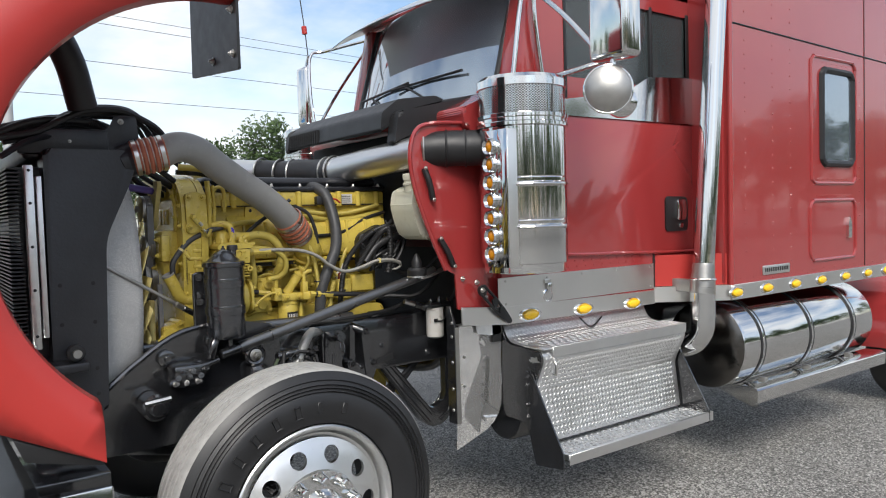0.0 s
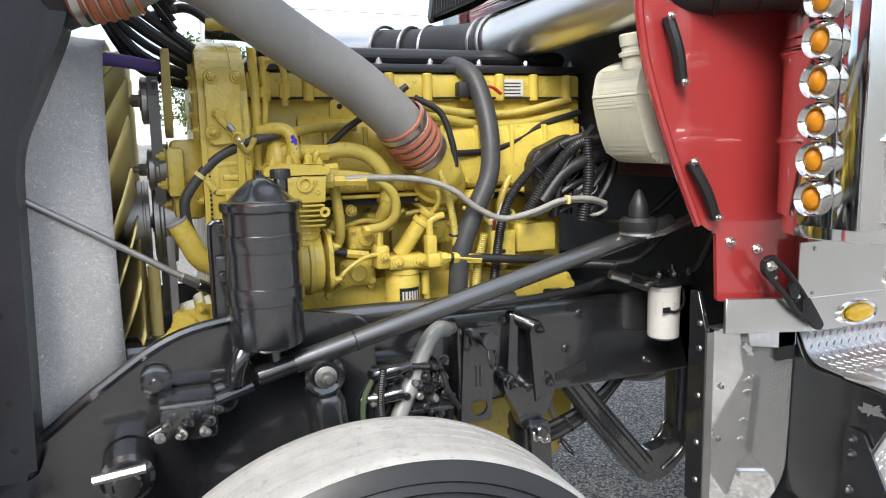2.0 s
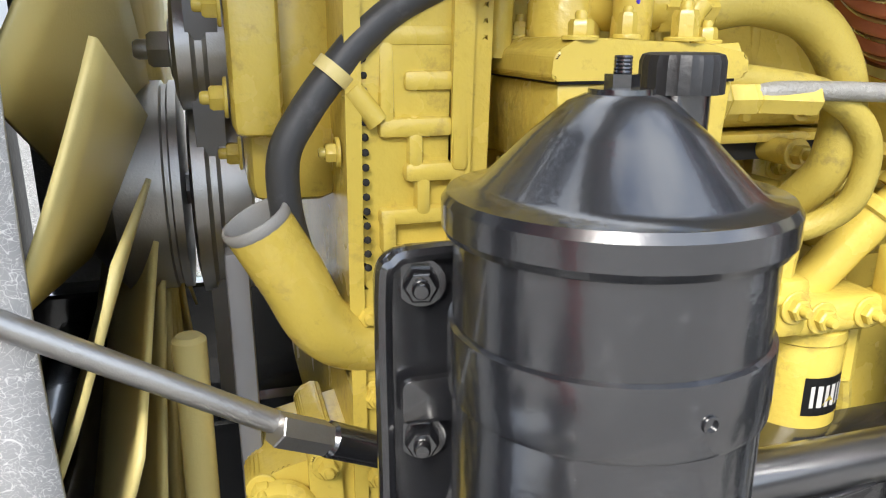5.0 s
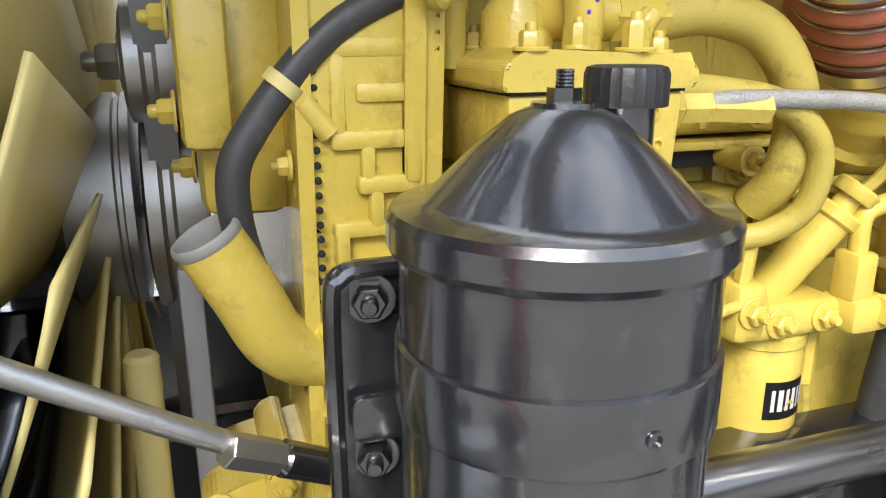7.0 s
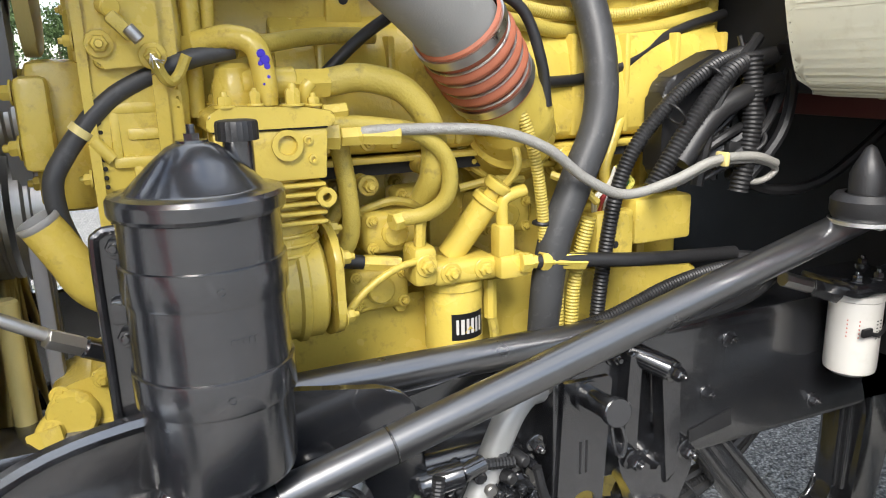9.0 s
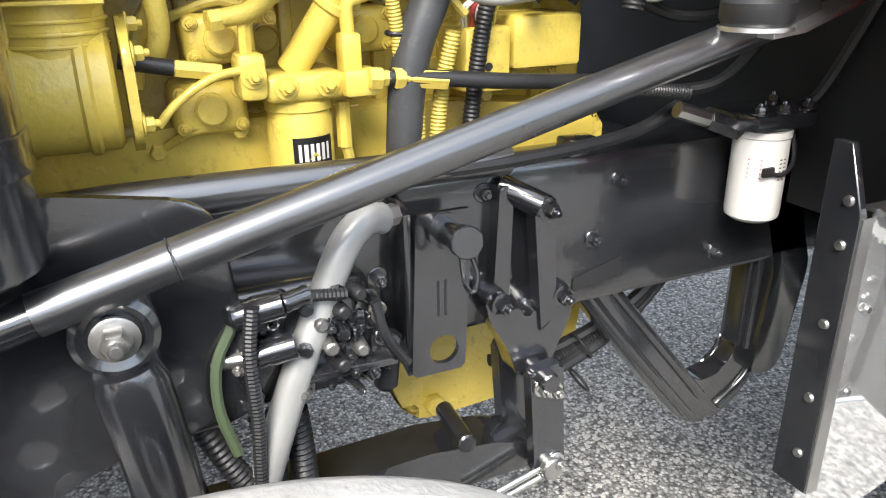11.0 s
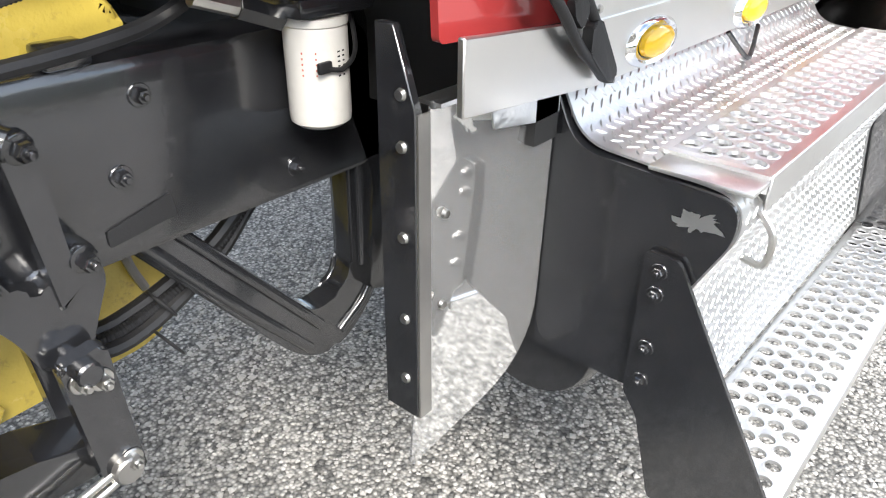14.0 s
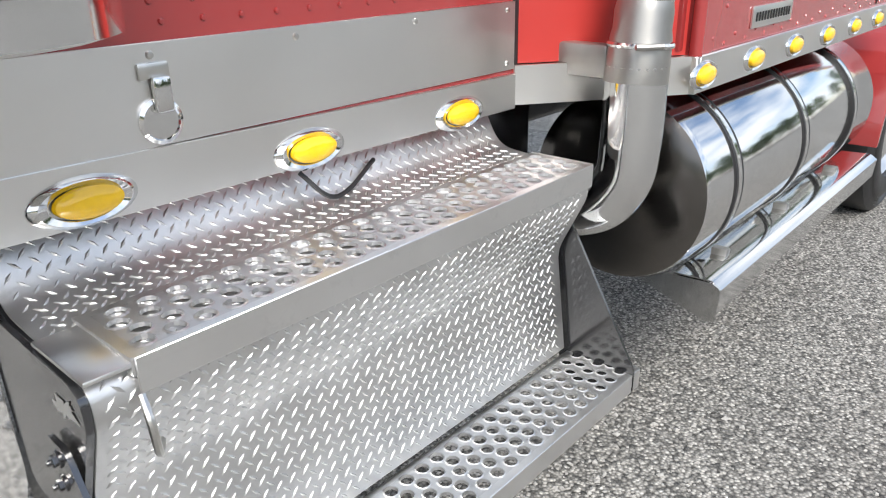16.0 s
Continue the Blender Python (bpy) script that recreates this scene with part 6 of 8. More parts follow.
# hoses: name, points, radius, material, ribs
HOSES = (
    ("crankcase_hose", [(-0.695, 0.455, 1.40), (-0.706, 0.436, 1.45), (-0.706, 0.43, 1.492), (-0.69, 0.43, 1.522), (-0.667, 0.43, 1.552), (-0.641, 0.43, 1.58), (-0.607, 0.43, 1.604), (-0.535, 0.43, 1.634), (-0.475, 0.43, 1.647)], 0.0125, HOSE_GREY, 0),
    ("crankcase_hose", [(-0.475, 0.43, 1.647), (-0.42, 0.46, 1.655), (-0.34, 0.52, 1.665), (-0.25, 0.53, 1.665)], 0.0125, YELLOW_HOSE, 0),
    ("coolant_hose", [(-0.35, 0.44, 1.60), (-0.30, 0.435, 1.605), (-0.24, 0.43, 1.585), (-0.20, 0.43, 1.53), (-0.195, 0.44, 1.46), (-0.20, 0.47, 1.42)], 0.020, YELLOW_HOSE, 0),
    ("oil_hose", [(-0.37, 0.42, 1.545), (-0.30, 0.415, 1.54), (-0.23, 0.41, 1.525), (-0.185, 0.41, 1.485), (-0.18, 0.42, 1.43), (-0.205, 0.44, 1.40), (-0.245, 0.46, 1.39)], 0.0125, YELLOW_HOSE, 0),
    ("supply_hose", [(-0.335, 0.46, 1.52), (-0.325, 0.46, 1.45), (-0.32, 0.47, 1.38), (-0.335, 0.49, 1.33)], 0.0145, YELLOW_HOSE, 0),
    ("drain_hose", [(-0.30, 0.52, 1.43), (-0.34, 0.52, 1.38), (-0.36, 0.5, 1.30)], 0.012, YELLOW_HOSE, 0),
    ("signal_pipe", [(-0.34, 0.44, 1.26), (-0.31, 0.44, 1.29), (-0.26, 0.44, 1.318), (-0.20, 0.45, 1.325)], 0.006, YELLOW, 0),
    ("vent_pipe", [(-0.48, 0.46, 1.27), (-0.40, 0.45, 1.255), (-0.36, 0.44, 1.258)], 0.007, CREAM, 0),
    ("heater_hose", [(0.06, 0.66, 1.84), (0.085, 0.60, 1.835), (0.11, 0.55, 1.80), (0.125, 0.51, 1.72), (0.125, 0.47, 1.62), (0.11, 0.45, 1.52), (0.06, 0.44, 1.42), (0.02, 0.44, 1.32), (0.01, 0.45, 1.2), (0.01, 0.46, 1.05)], 0.0285, HOSE_GREY, 0),
    ("braided_line", [(-0.33, 0.41, 1.527), (-0.283, 0.40, 1.533), (-0.124, 0.395, 1.524), (-0.027, 0.39, 1.492), (0.047, 0.39, 1.438), (0.125, 0.39, 1.405), (0.218, 0.39, 1.418), (0.302, 0.395, 1.443), (0.36, 0.40, 1.448), (0.42, 0.40, 1.444), (0.47, 0.405, 1.428)], 0.0085, BRAID, 0),
    ("braided_line", [(0.15, 0.40, 1.40), (0.24, 0.40, 1.412), (0.32, 0.402, 1.438), (0.42, 0.405, 1.437), (0.476, 0.41, 1.417), (0.45, 0.42, 1.395), (0.40, 0.43, 1.40)], 0.006, BRAID, 0),
    ("fuel_line", [(-0.02, 0.43, 1.30), (0.06, 0.42, 1.295), (0.16, 0.41, 1.285), (0.28, 0.41, 1.275), (0.40, 0.42, 1.265)], 0.0125, RUBBER, 0),
    ("loom", [(-0.08, 0.50, 1.72), (0.0, 0.53, 1.71), (0.10, 0.56, 1.70), (0.25, 0.57, 1.70), (0.45, 0.58, 1.74)], 0.012, YELLOW_HOSE, 170),
    ("loom", [(-0.10, 0.50, 1.70), (0.0, 0.53, 1.685), (0.10, 0.555, 1.67), (0.25, 0.57, 1.665), (0.45, 0.58, 1.70)], 0.013, YELLOW_HOSE, 0),
    ("loom", [(-0.16, 0.43, 1.74), (-0.09, 0.44, 1.64), (-0.05, 0.43, 1.55), (-0.02, 0.43, 1.46), (0.0, 0.44, 1.36), (0.01, 0.45, 1.24)], 0.0105, YELLOW_HOSE, 190),
    ("sense_hose", [(-0.10, 0.47, 1.74), (-0.03, 0.46, 1.70), (0.0, 0.45, 1.62), (0.01, 0.45, 1.55)], 0.009, RUBBER, 0),
    ("sense_hose", [(-0.06, 0.49, 1.60), (0.05, 0.52, 1.585), (0.2, 0.54, 1.60), (0.35, 0.56, 1.665), (0.48, 0.57, 1.70)], 0.010, RUBBER, 0),
    ("sense_hose", [(-0.35, 0.50, 1.60), (-0.28, 0.48, 1.665), (-0.2, 0.47, 1.715), (-0.12, 0.47, 1.77)], 0.009, RUBBER, 0),
    ("dipstick_tube", [(0.25, 0.56, 1.66), (0.245, 0.55, 1.56), (0.20, 0.53, 1.48), (0.175, 0.52, 1.42), (0.19, 0.51, 1.36)], 0.0105, YELLOW, 0),
    ("loom", [(0.06, 0.45, 1.1), (0.07, 0.45, 1.25), (0.09, 0.44, 1.36)], 0.013, YELLOW_HOSE, 170),
    ("loom", [(0.03, 0.44, 1.1), (0.03, 0.44, 1.22), (0.03, 0.45, 1.33)], 0.011, YELLOW_HOSE, 170),
    ("loom", [(0.12, 0.46, 1.1), (0.13, 0.455, 1.25), (0.16, 0.45, 1.42), (0.23, 0.45, 1.52), (0.34, 0.45, 1.60), (0.45, 0.47, 1.63)], 0.014, RUBBER, 150),
    ("loom", [(0.22, 0.44, 1.40), (0.30, 0.43, 1.52), (0.38, 0.43, 1.60), (0.5, 0.46, 1.62)], 0.017, RUBBER, 130),
    ("loom", [(0.27, 0.43, 1.44), (0.34, 0.43, 1.52), (0.43, 0.43, 1.56), (0.53, 0.46, 1.57)], 0.02, RUBBER, 0),
    ("loom", [(0.42, 0.43, 1.62), (0.42, 0.42, 1.50), (0.40, 0.42, 1.38)], 0.019, RUBBER, 130),
    ("return_loom", [(0.0, 0.40, 1.175), (0.10, 0.385, 1.20), (0.22, 0.37, 1.245), (0.34, 0.36, 1.262), (0.47, 0.35, 1.25)], 0.0115, RUBBER, 190),
    ("violet_hose", [(-0.95, 0.5, 1.83), (-0.85, 0.55, 1.835), (-0.74, 0.58, 1.82)], 0.016, PURPLE, 0),
    ("top_loom", [(-0.62, 0.58, 1.93), (-0.52, 0.56, 1.92), (-0.42, 0.53, 1.88), (-0.3, 0.52, 1.82), (-0.2, 0.53, 1.76)], 0.015, YELLOW_HOSE, 0),
    ("top_loom", [(-0.62, 0.62, 1.91), (-0.5, 0.60, 1.90), (-0.36, 0.57, 1.86), (-0.2, 0.57, 1.80)], 0.013, RUBBER, 120),
    ("top_loom", [(-0.75, 0.62, 1.95), (-0.66, 0.60, 1.97), (-0.58, 0.58, 1.91)], 0.012, RUBBER, 0),
)
for nm, pts, r, m_, ribs in HOSES:
    part(nm, tube(B(), pts, r, 12, 8, ribs), m_, eng)
part("hose_clip", lathe(B(), [(0.0126, -0.005), (0.0152, -0.005), (0.0152, 0.005), (0.0126, 0.005)], (-0.667, 0.43, 1.552), (0.6, 0, 0.7), 24, closed=True), CREAM, eng, "pale plastic hose clip")
part("clip_stem", cyl(B(), (-0.655, 0.43, 1.54), (-0.635, 0.43, 1.515), 0.009, n=10), YELLOW, eng)
# hose end fittings
for p0, p1, r, mm in (((-0.37, 0.415, 1.528), (-0.345, 0.41, 1.527), 0.019, YELLOW), ((-0.345, 0.41, 1.527), (-0.315, 0.408, 1.527), 0.014, YELLOW), ((-0.315, 0.408, 1.527), (-0.26, 0.398, 1.5245), 0.0135, YELLOW),
                      ((-0.05, 0.43, 1.302), (-0.03, 0.43, 1.301), 0.017, YELLOW), ((-0.03, 0.43, 1.301), (-0.012, 0.429, 1.30), 0.012, YELLOW), ((-0.012, 0.429, 1.30), (0.005, 0.428, 1.299), 0.0165, YELLOW), ((0.005, 0.428, 1.299), (0.07, 0.42, 1.292), 0.015, YELLOW), ((-0.365, 0.43, 1.545), (-0.345, 0.43, 1.548), 0.016, YELLOW),
                      ((-0.26, 0.455, 1.388), (-0.24, 0.46, 1.39), 0.015, YELLOW)):
    part("hose_fitting", cyl(B(), p0, p1, r, n=6, bev=0.0015), mm, eng)
part("cable_clip", box(B(), 0.331, 0.341, 0.385, 0.412, 1.434, 1.459, 0.003), CREAM, eng, "white line clip")
# fuel filter base, hand primer and filter
fb = part("filter_base", box(B(), -0.195, -0.075, 0.45, 0.57, 1.272, 1.312, 0.012, 3), YELLOW, eng, "yellow fuel filter base")
part("base_arm", box(B(), -0.23, -0.19, 0.44, 0.50, 1.28, 1.345, 0.01, 2), YELLOW, fb)
part("base_arm", box(B(), -0.085, -0.03, 0.43, 0.48, 1.275, 1.315, 0.008, 2), YELLOW, fb)
part("base_post", box(B(), -0.085, -0.055, 0.435, 0.47, 1.31, 1.365, 0.006, 2), YELLOW, fb)
part("post_elbow", tube(B(), [(-0.07, 0.452, 1.36), (-0.07, 0.452, 1.40), (-0.055, 0.45, 1.412), (-0.03, 0.45, 1.418)], 0.0105, 10), YELLOW, fb)
bolts_on(fb, [(-0.165, 0.45, 1.295), (-0.105, 0.45, 1.295), (-0.21, 0.44, 1.315)], (0, -1, 0), YELLOW, 0.012, 0.01)
pa, pb = Vector((-0.145, 0.50, 1.31)), Vector((-0.085, 0.47, 1.405))
pr = part("primer_barrel", cyl(B(), pa, pb, 0.0225, n=24, bev=0.002), YELLOW, fb)
dd = (pb - pa).normalized()
part("primer_collar", cyl(B(), pb - dd * 0.012, pb + dd * 0.004, 0.027, n=24, bev=0.003), YELLOW, fb)
bm = B()
lathe(bm, [(0, 0), (0.023, 0.0), (0.0245, 0.003), (0.0245, 0.013), (0.022, 0.016), (0, 0.017)], pb + dd * 0.018, dd, 36)
for i, v in enumerate(v for v in bm.verts if (v.co - (pb + dd * 0.025)).length > 0.0235):
    if i % 2:
        v.co = (pb + dd * 0.025) + (v.co - (pb + dd * 0.025)) * 0.96
part("primer_knob", bm, YELLOW, pr, "knurled yellow knob")
part("primer_stem", cyl(B(), pb, pb + dd * 0.02, 0.014, n=16), YELLOW, pr)
FX, FY = -0.137, 0.507
ff = part("fuel_filter", lathe(B(), [(0, 1.08), (0.04, 1.082), (0.048, 1.09), (0.0495, 1.10), (0.0495, 1.245), (0.0475, 1.25), (0.0475, 1.254), (0.0505, 1.256), (0.0505, 1.268), (0.045, 1.273), (0, 1.274)], (FX, FY, 0), (0, 0, 1), 48), YELLOW, eng, "yellow spin-on fuel filter with dark badge")


def wrap(bm, polys, cx, cy, r, z0, a0):
    """Lays flat outlines round an upright cylinder."""
    for poly in polys:
        lo = [bm.verts.new((cx + (r + 0.0) * math.sin(a0 + u / r), cy - (r + 0.0) * math.cos(a0 + u / r), z0 + v)) for u, v in poly]
        bm.faces.new(lo)
    return bm


BADGE = mat("badge_black", (0.008, 0.008, 0.008), 0.4)
n = 10
part("badge", wrap(B(), [[(-0.033 + 0.066 * i / n, -0.023), (-0.033 + 0.066 * (i + 1) / n, -0.023), (-0.033 + 0.066 * (i + 1) / n, 0.023), (-0.033 + 0.066 * i / n, 0.023)] for i in range(n)], FX, FY, 0.0500, 1.196, 0.18), BADGE, ff)
part("badge_shape", wrap(B(), [[(x, -0.013), (x + 0.0145, -0.013), (x + 0.0145, 0.013), (x, 0.013)] for x in (-0.0255, -0.0075, 0.0105)], FX, FY, 0.0504, 1.196, 0.18), WHITE, ff)
part("badge_shape", wrap(B(), [[(-0.011, -0.0105), (0.0105, -0.0105), (-0.0005, 0.0005)]], FX, FY, 0.0506, 1.196, 0.18), YELLOW, ff)
# charge-air pipe flange on the plenum
fd = Vector((0.108, 0.07, -0.11)).normalized()
fp = Vector((-0.045, 0.49, 1.555))
ela = part("inlet_elbow", tube(B(), [fp - fd * 0.045, fp + fd * 0.03, (-0.005, 0.55, 1.50), (0.0, 0.60, 1.485)], [0.066, 0.07, 0.078, 0.085], 28), YELLOW, eng, "yellow intake elbow")
part("elbow_flange", lathe(B(), [(0.10, 0), (0.10, 0.014), (0.096, 0.018), (0, 0.018)], (-0.01, 0.575, 1.515), (-0.1, -1, 0.12), 40), YELLOW, ela)
bolts_on(ela, [(-0.075, 0.565, 1.455), (0.06, 0.55, 1.455), (0.065, 0.555, 1.56)], (0, -1, 0.1), YELLOW, 0.011, 0.012)
for x0, z0, x1, z1 in ((-0.34, 1.20, -0.22, 1.22), (0.10, 1.30, 0.20, 1.24), (-0.03, 1.40, 0.10, 1.44), (0.16, 1.46, 0.34, 1.44)):
    q = part("fuel_gallery_pipe", tube(B(), [(x0, 0.56, z0), ((x0 + x1) / 2, 0.535, (z0 + z1) / 2 + 0.02), (x1, 0.56, z1)], 0.0065, 10), YELLOW, eng)
    for x, z in ((x0, z0), (x1, z1)):
        part("pipe_nut", cyl(B(), (x, 0.562, z), (x, 0.54, z), 0.012, n=6, bev=0.002), YELLOW, q)
for i in range(7):
    part("gallery_plug", bolt(B(), (-0.30 + 0.11 * i, 0.64, 1.42), (0, -1, 0), 0.012, 0.012), YELLOW, blk)
    part("core_plug", lathe(B(), [(0.024, 0), (0.024, 0.005), (0.02, 0.006), (0.018, 0.002), (0, 0.002)], (-0.26 + 0.11 * i, 0.64, 1.345), (0, -1, 0), 20), YELLOW, blk)
part("dark_sleeve", tube(B(), [(-0.375, 0.455, 1.345), (-0.34, 0.45, 1.338), (-0.31, 0.45, 1.332)], 0.011, 10), RUBBER, eng)
part("tee_union", cyl(B(), (-0.31, 0.45, 1.332), (-0.25, 0.45, 1.322), 0.012, n=6, bev=0.002), YELLOW, eng)
part("sender_post", cyl(B(), (-0.215, 0.455, 1.345), (-0.214, 0.452, 1.385), 0.009, n=6), YELLOW, eng)
part("sender_cap", cyl(B(), (-0.214, 0.452, 1.385), (-0.213, 0.451, 1.398), 0.013, n=12, bev=0.003), YELLOW, eng)
# low lump castings behind the filter
for c_, s_ in (((-0.24, 0.53, 1.36), 0.05), ((-0.26, 0.56, 1.26), 0.055), ((-0.19, 0.55, 1.40), 0.035), ((-0.02, 0.56, 1.36), 0.05), ((0.30, 0.60, 1.30), 0.06)):
    bm = B()
    box(bm, c_[0] - s_, c_[0] + s_, c_[1] - s_ * 0.6, c_[1] + s_ * 1.2, c_[2] - s_ * 0.7, c_[2] + s_ * 0.7, s_ * 0.3, 3)
    cyl(bm, (c_[0], c_[1] - s_ * 0.8, c_[2]), (c_[0], c_[1], c_[2]), s_ * 0.45, n=14, bev=0.004)
    q = part("accessory_casting", bm, YELLOW, eng)
    bolts_on(q, [(c_[0] + u * s_ * 0.75, c_[1] - s_ * 0.6, c_[2] + v * s_ * 0.45) for u in (-1, 1) for v in (-1, 1)], (0, -1, 0), YELLOW, 0.007, 0.008)
# injector lines, pipes, label and small fittings on the head
for x, y, z0, z1, r in ((-0.525, 0.47, 1.56, 1.86, 0.012), (-0.50, 0.475, 1.66, 1.84, 0.009), (-0.545, 0.465, 1.50, 1.72, 0.008)):
    q = part("riser_pipe", tube(B(), [(x, y, z0), (x + 0.004, y - 0.003, (z0 + z1) / 2), (x, y, z1)], r, 10), YELLOW, eng)
    part("pipe_nut", cyl(B(), (x, y, z0 + 0.08), (x, y, z0 + 0.105), r * 1.6, n=6), YELLOW, q)
part("arch_pipe", tube(B(), [(-0.505, 0.48, 1.78), (-0.49, 0.475, 1.825), (-0.46, 0.475, 1.83), (-0.445, 0.48, 1.80), (-0.445, 0.49, 1.72)], 0.009, 10), YELLOW, eng)
part("pipe_nut", cyl(B(), (-0.445, 0.488, 1.74), (-0.445, 0.486, 1.775), 0.014, n=6), YELLOW, eng)
part("head_seam", box(B(), -0.53, 0.49, 0.578, 0.602, 1.742, 1.748, 0.001, 1), DARK, head)
for i in range(8):
    x = -0.38 + i * 0.112
    part("bolt", bolt(B(), (x, 0.527, 1.503), (0, -1, 0), 0.009, 0.009), YELLOW, head)
    part("plenum_web", box(B(), x + 0.04, x + 0.052, 0.528, 0.60, 1.49, 1.665, 0.004), YELLOW, head)
lb = part("data_label", box(B(), 0.20, 0.29, 0.582, 0.584, 1.75, 1.80), WHITE, head, "pale data label")
for i in range(4):
    part("label_line", box(B(), 0.208, 0.28, 0.5805, 0.582, 1.757 + i * 0.01, 1.760 + i * 0.01), DARK, lb)
sw = part("module_plug", box(B(), 0.06, 0.12, 0.54, 0.575, 1.745, 1.79, 0.008), RUBBER, eng, "black connector plug")
part("red_lead", tube(B(), [(0.12, 0.55, 1.77), (0.16, 0.54, 1.775), (0.20, 0.55, 1.755)], 0.005, 6), RED_MATT, sw)
for x, z in ((-0.18, 1.46), (-0.28, 1.44), (0.08, 1.46), (-0.05, 1.40)):
    q = part("banjo_fitting", cyl(B(), (x, 0.50, z), (x, 0.56, z), 0.014, n=12, bev=0.003), YELLOW, eng)
    part("banjo_bolt", bolt(B(), (x, 0.50, z), (0, -1, 0), 0.011, 0.012), YELLOW, q)
for pts in ([(-0.30, 0.53, 1.39), (-0.24, 0.51, 1.41), (-0.18, 0.51, 1.40), (-0.12, 0.53, 1.43)], [(-0.12, 0.51, 1.42), (-0.06, 0.50, 1.43), (0.0, 0.51, 1.425)], [(-0.05, 0.47, 1.52), (-0.04, 0.455, 1.46), (-0.06, 0.47, 1.42)], [(0.05, 0.50, 1.43), (0.09, 0.47, 1.41), (0.12, 0.46, 1.38)]):
    part("fuel_pipe", tube(B(), pts, 0.007, 8), YELLOW_HOSE, eng)
for x, z in ((0.0, 1.36), (0.02, 1.30)):
    part("loom_clip", torus(B(), (x, 0.445, z), (0.1, 0, 1), 0.013, 0.004, 16), RUBBER, eng)
part("flat_cap", lathe(B(), [(0, 0), (0.016, 0), (0.016, 0.008), (0, 0.009)], (0.045, 0.45, 1.375), (0, -0.3, 1), 16), STEEL, eng)
part("sensor_body", cyl(B(), (-0.07, 0.50, 1.19), (-0.07, 0.50, 1.26), 0.012, n=8), YELLOW, eng)
part("sensor_lead", tube(B(), [(-0.06, 0.50, 1.1), (-0.062, 0.50, 1.16), (-0.07, 0.50, 1.2)], 0.009, 8), YELLOW_HOSE, eng)
# foil heat blanket and dark red cross panel behind the engine
part("heat_blanket", box(B(), 0.64, 0.66, 0.30, 0.75, 1.66, 1.85, 0.004), FOIL, eng, "crinkled silver heat blanket")
part("cross_panel", box(B(), 0.66, 0.68, 0.30, 0.9, 1.50, 1.66, 0.004), mat("oxide_red", (0.09, 0.02, 0.02), 0.6), eng)
# control module and wiring
ecm = part("control_module", box(B(), 0.12, 0.20, 0.46, 0.58, 1.26, 1.36, 0.006), YELLOW, eng, "yellow overpainted connector box")
part("module_hole", lathe(B(), [(0.007, 0), (0, 0.001)], (0.16, 0.459, 1.30), (0, -1, 0), 10), DARK, ecm)
ecm2 = part("control_module", box(B(), 0.21, 0.34, 0.47, 0.60, 1.29, 1.375, 0.008), YELLOW, eng)
part("harness_plate", prism(B(), rounded([(0.26, 1.40), (0.26, 1.58), (0.40, 1.64), (0.42, 1.44)], 0.03), "xz", 0.47, 0.52, 0.01), RUBBER, eng, "black harness cover")
WIRES = ((0.6, 0.58, 0.5), (0.25, 0.03, 0.03), (0.5, 0.5, 0.5), (0.02, 0.1, 0.04), (0.55, 0.5, 0.1))
random.seed(11)
for i, col in enumerate(WIRES):
    wm = mat("wire", col, 0.5)
    for j in range(2):
        x = 0.125 + 0.012 * i + 0.005 * j
        part("wire", tube(B(), [(x, 0.48, 1.36), (x - 0.01 + random.uniform(-0.01, 0.01), 0.46, 1.39), (x + 0.02, 0.465, 1.41), (0.155, 0.46, 1.44)], 0.0028, 5), wm, ecm)
random.seed(17)
for i in range(18):
    x0, z0 = random.uniform(0.30, 0.42), random.uniform(1.38, 1.46)
    x1, z1 = random.uniform(0.42, 0.56), random.uniform(1.50, 1.66)
    y0 = random.uniform(0.43, 0.50)
    mid = ((x0 + x1) / 2 + random.uniform(-0.05, 0.05), y0 - random.uniform(0.0, 0.03), (z0 + z1) / 2 + random.uniform(-0.03, 0.03))
    part("harness_branch", tube(B(), [(x0, y0, z0), mid, (x1, y0 + 0.02, z1)], random.choice((0.005, 0.008, 0.011)), 8, 8, random.choice((0, 160))), RUBBER, eng)
for x, y, z in ((0.33, 0.42, 1.53), (0.39, 0.425, 1.60), (0.46, 0.42, 1.55), (0.43, 0.42, 1.49), (0.37, 0.42, 1.45), (0.50, 0.42, 1.62)):
    part("connector", box(B(), x, x + 0.035, y, y + 0.028, z, z + 0.022, 0.004, 2, m=Matrix.Translation((x, y, z)) @ Matrix.Rotation(random.uniform(-0.8, 0.8), 4, "Y") @ Matrix.Translation((-x, -y, -z))), RUBBER, eng)
for x, z in ((0.262, 1.525), (0.345, 1.585), (0.31, 1.50)):
    part("cable_tie", torus(B(), (x, 0.44, z), (0.8, 0, 0.6), 0.0225, 0.0025, 18), RUBBER, eng)
pan = part("oil_pan", prism(B(), rounded([(-0.5, 0.95), (-0.5, 0.78), (0.0, 0.74), (0.035, 0.66), (0.085, 0.525), (0.14, 0.51), (0.44, 0.525), (0.50, 0.56), (0.525, 0.72), (0.525, 0.95)], 0.03), "xz", 0.68, 1.02, 0.025, 3), YELLOW, eng, "yellow oil pan sump")
part("drain_plug", cyl(B(), (0.145, 0.655, 0.55), (0.145, 0.69, 0.55), 0.024, n=6, bev=0.003), YELLOW, pan)
part("pan_clip", tube(B(), [(0.42, 0.67, 0.80), (0.43, 0.66, 0.72), (0.45, 0.66, 0.66)], 0.009, 6), STEEL, pan)

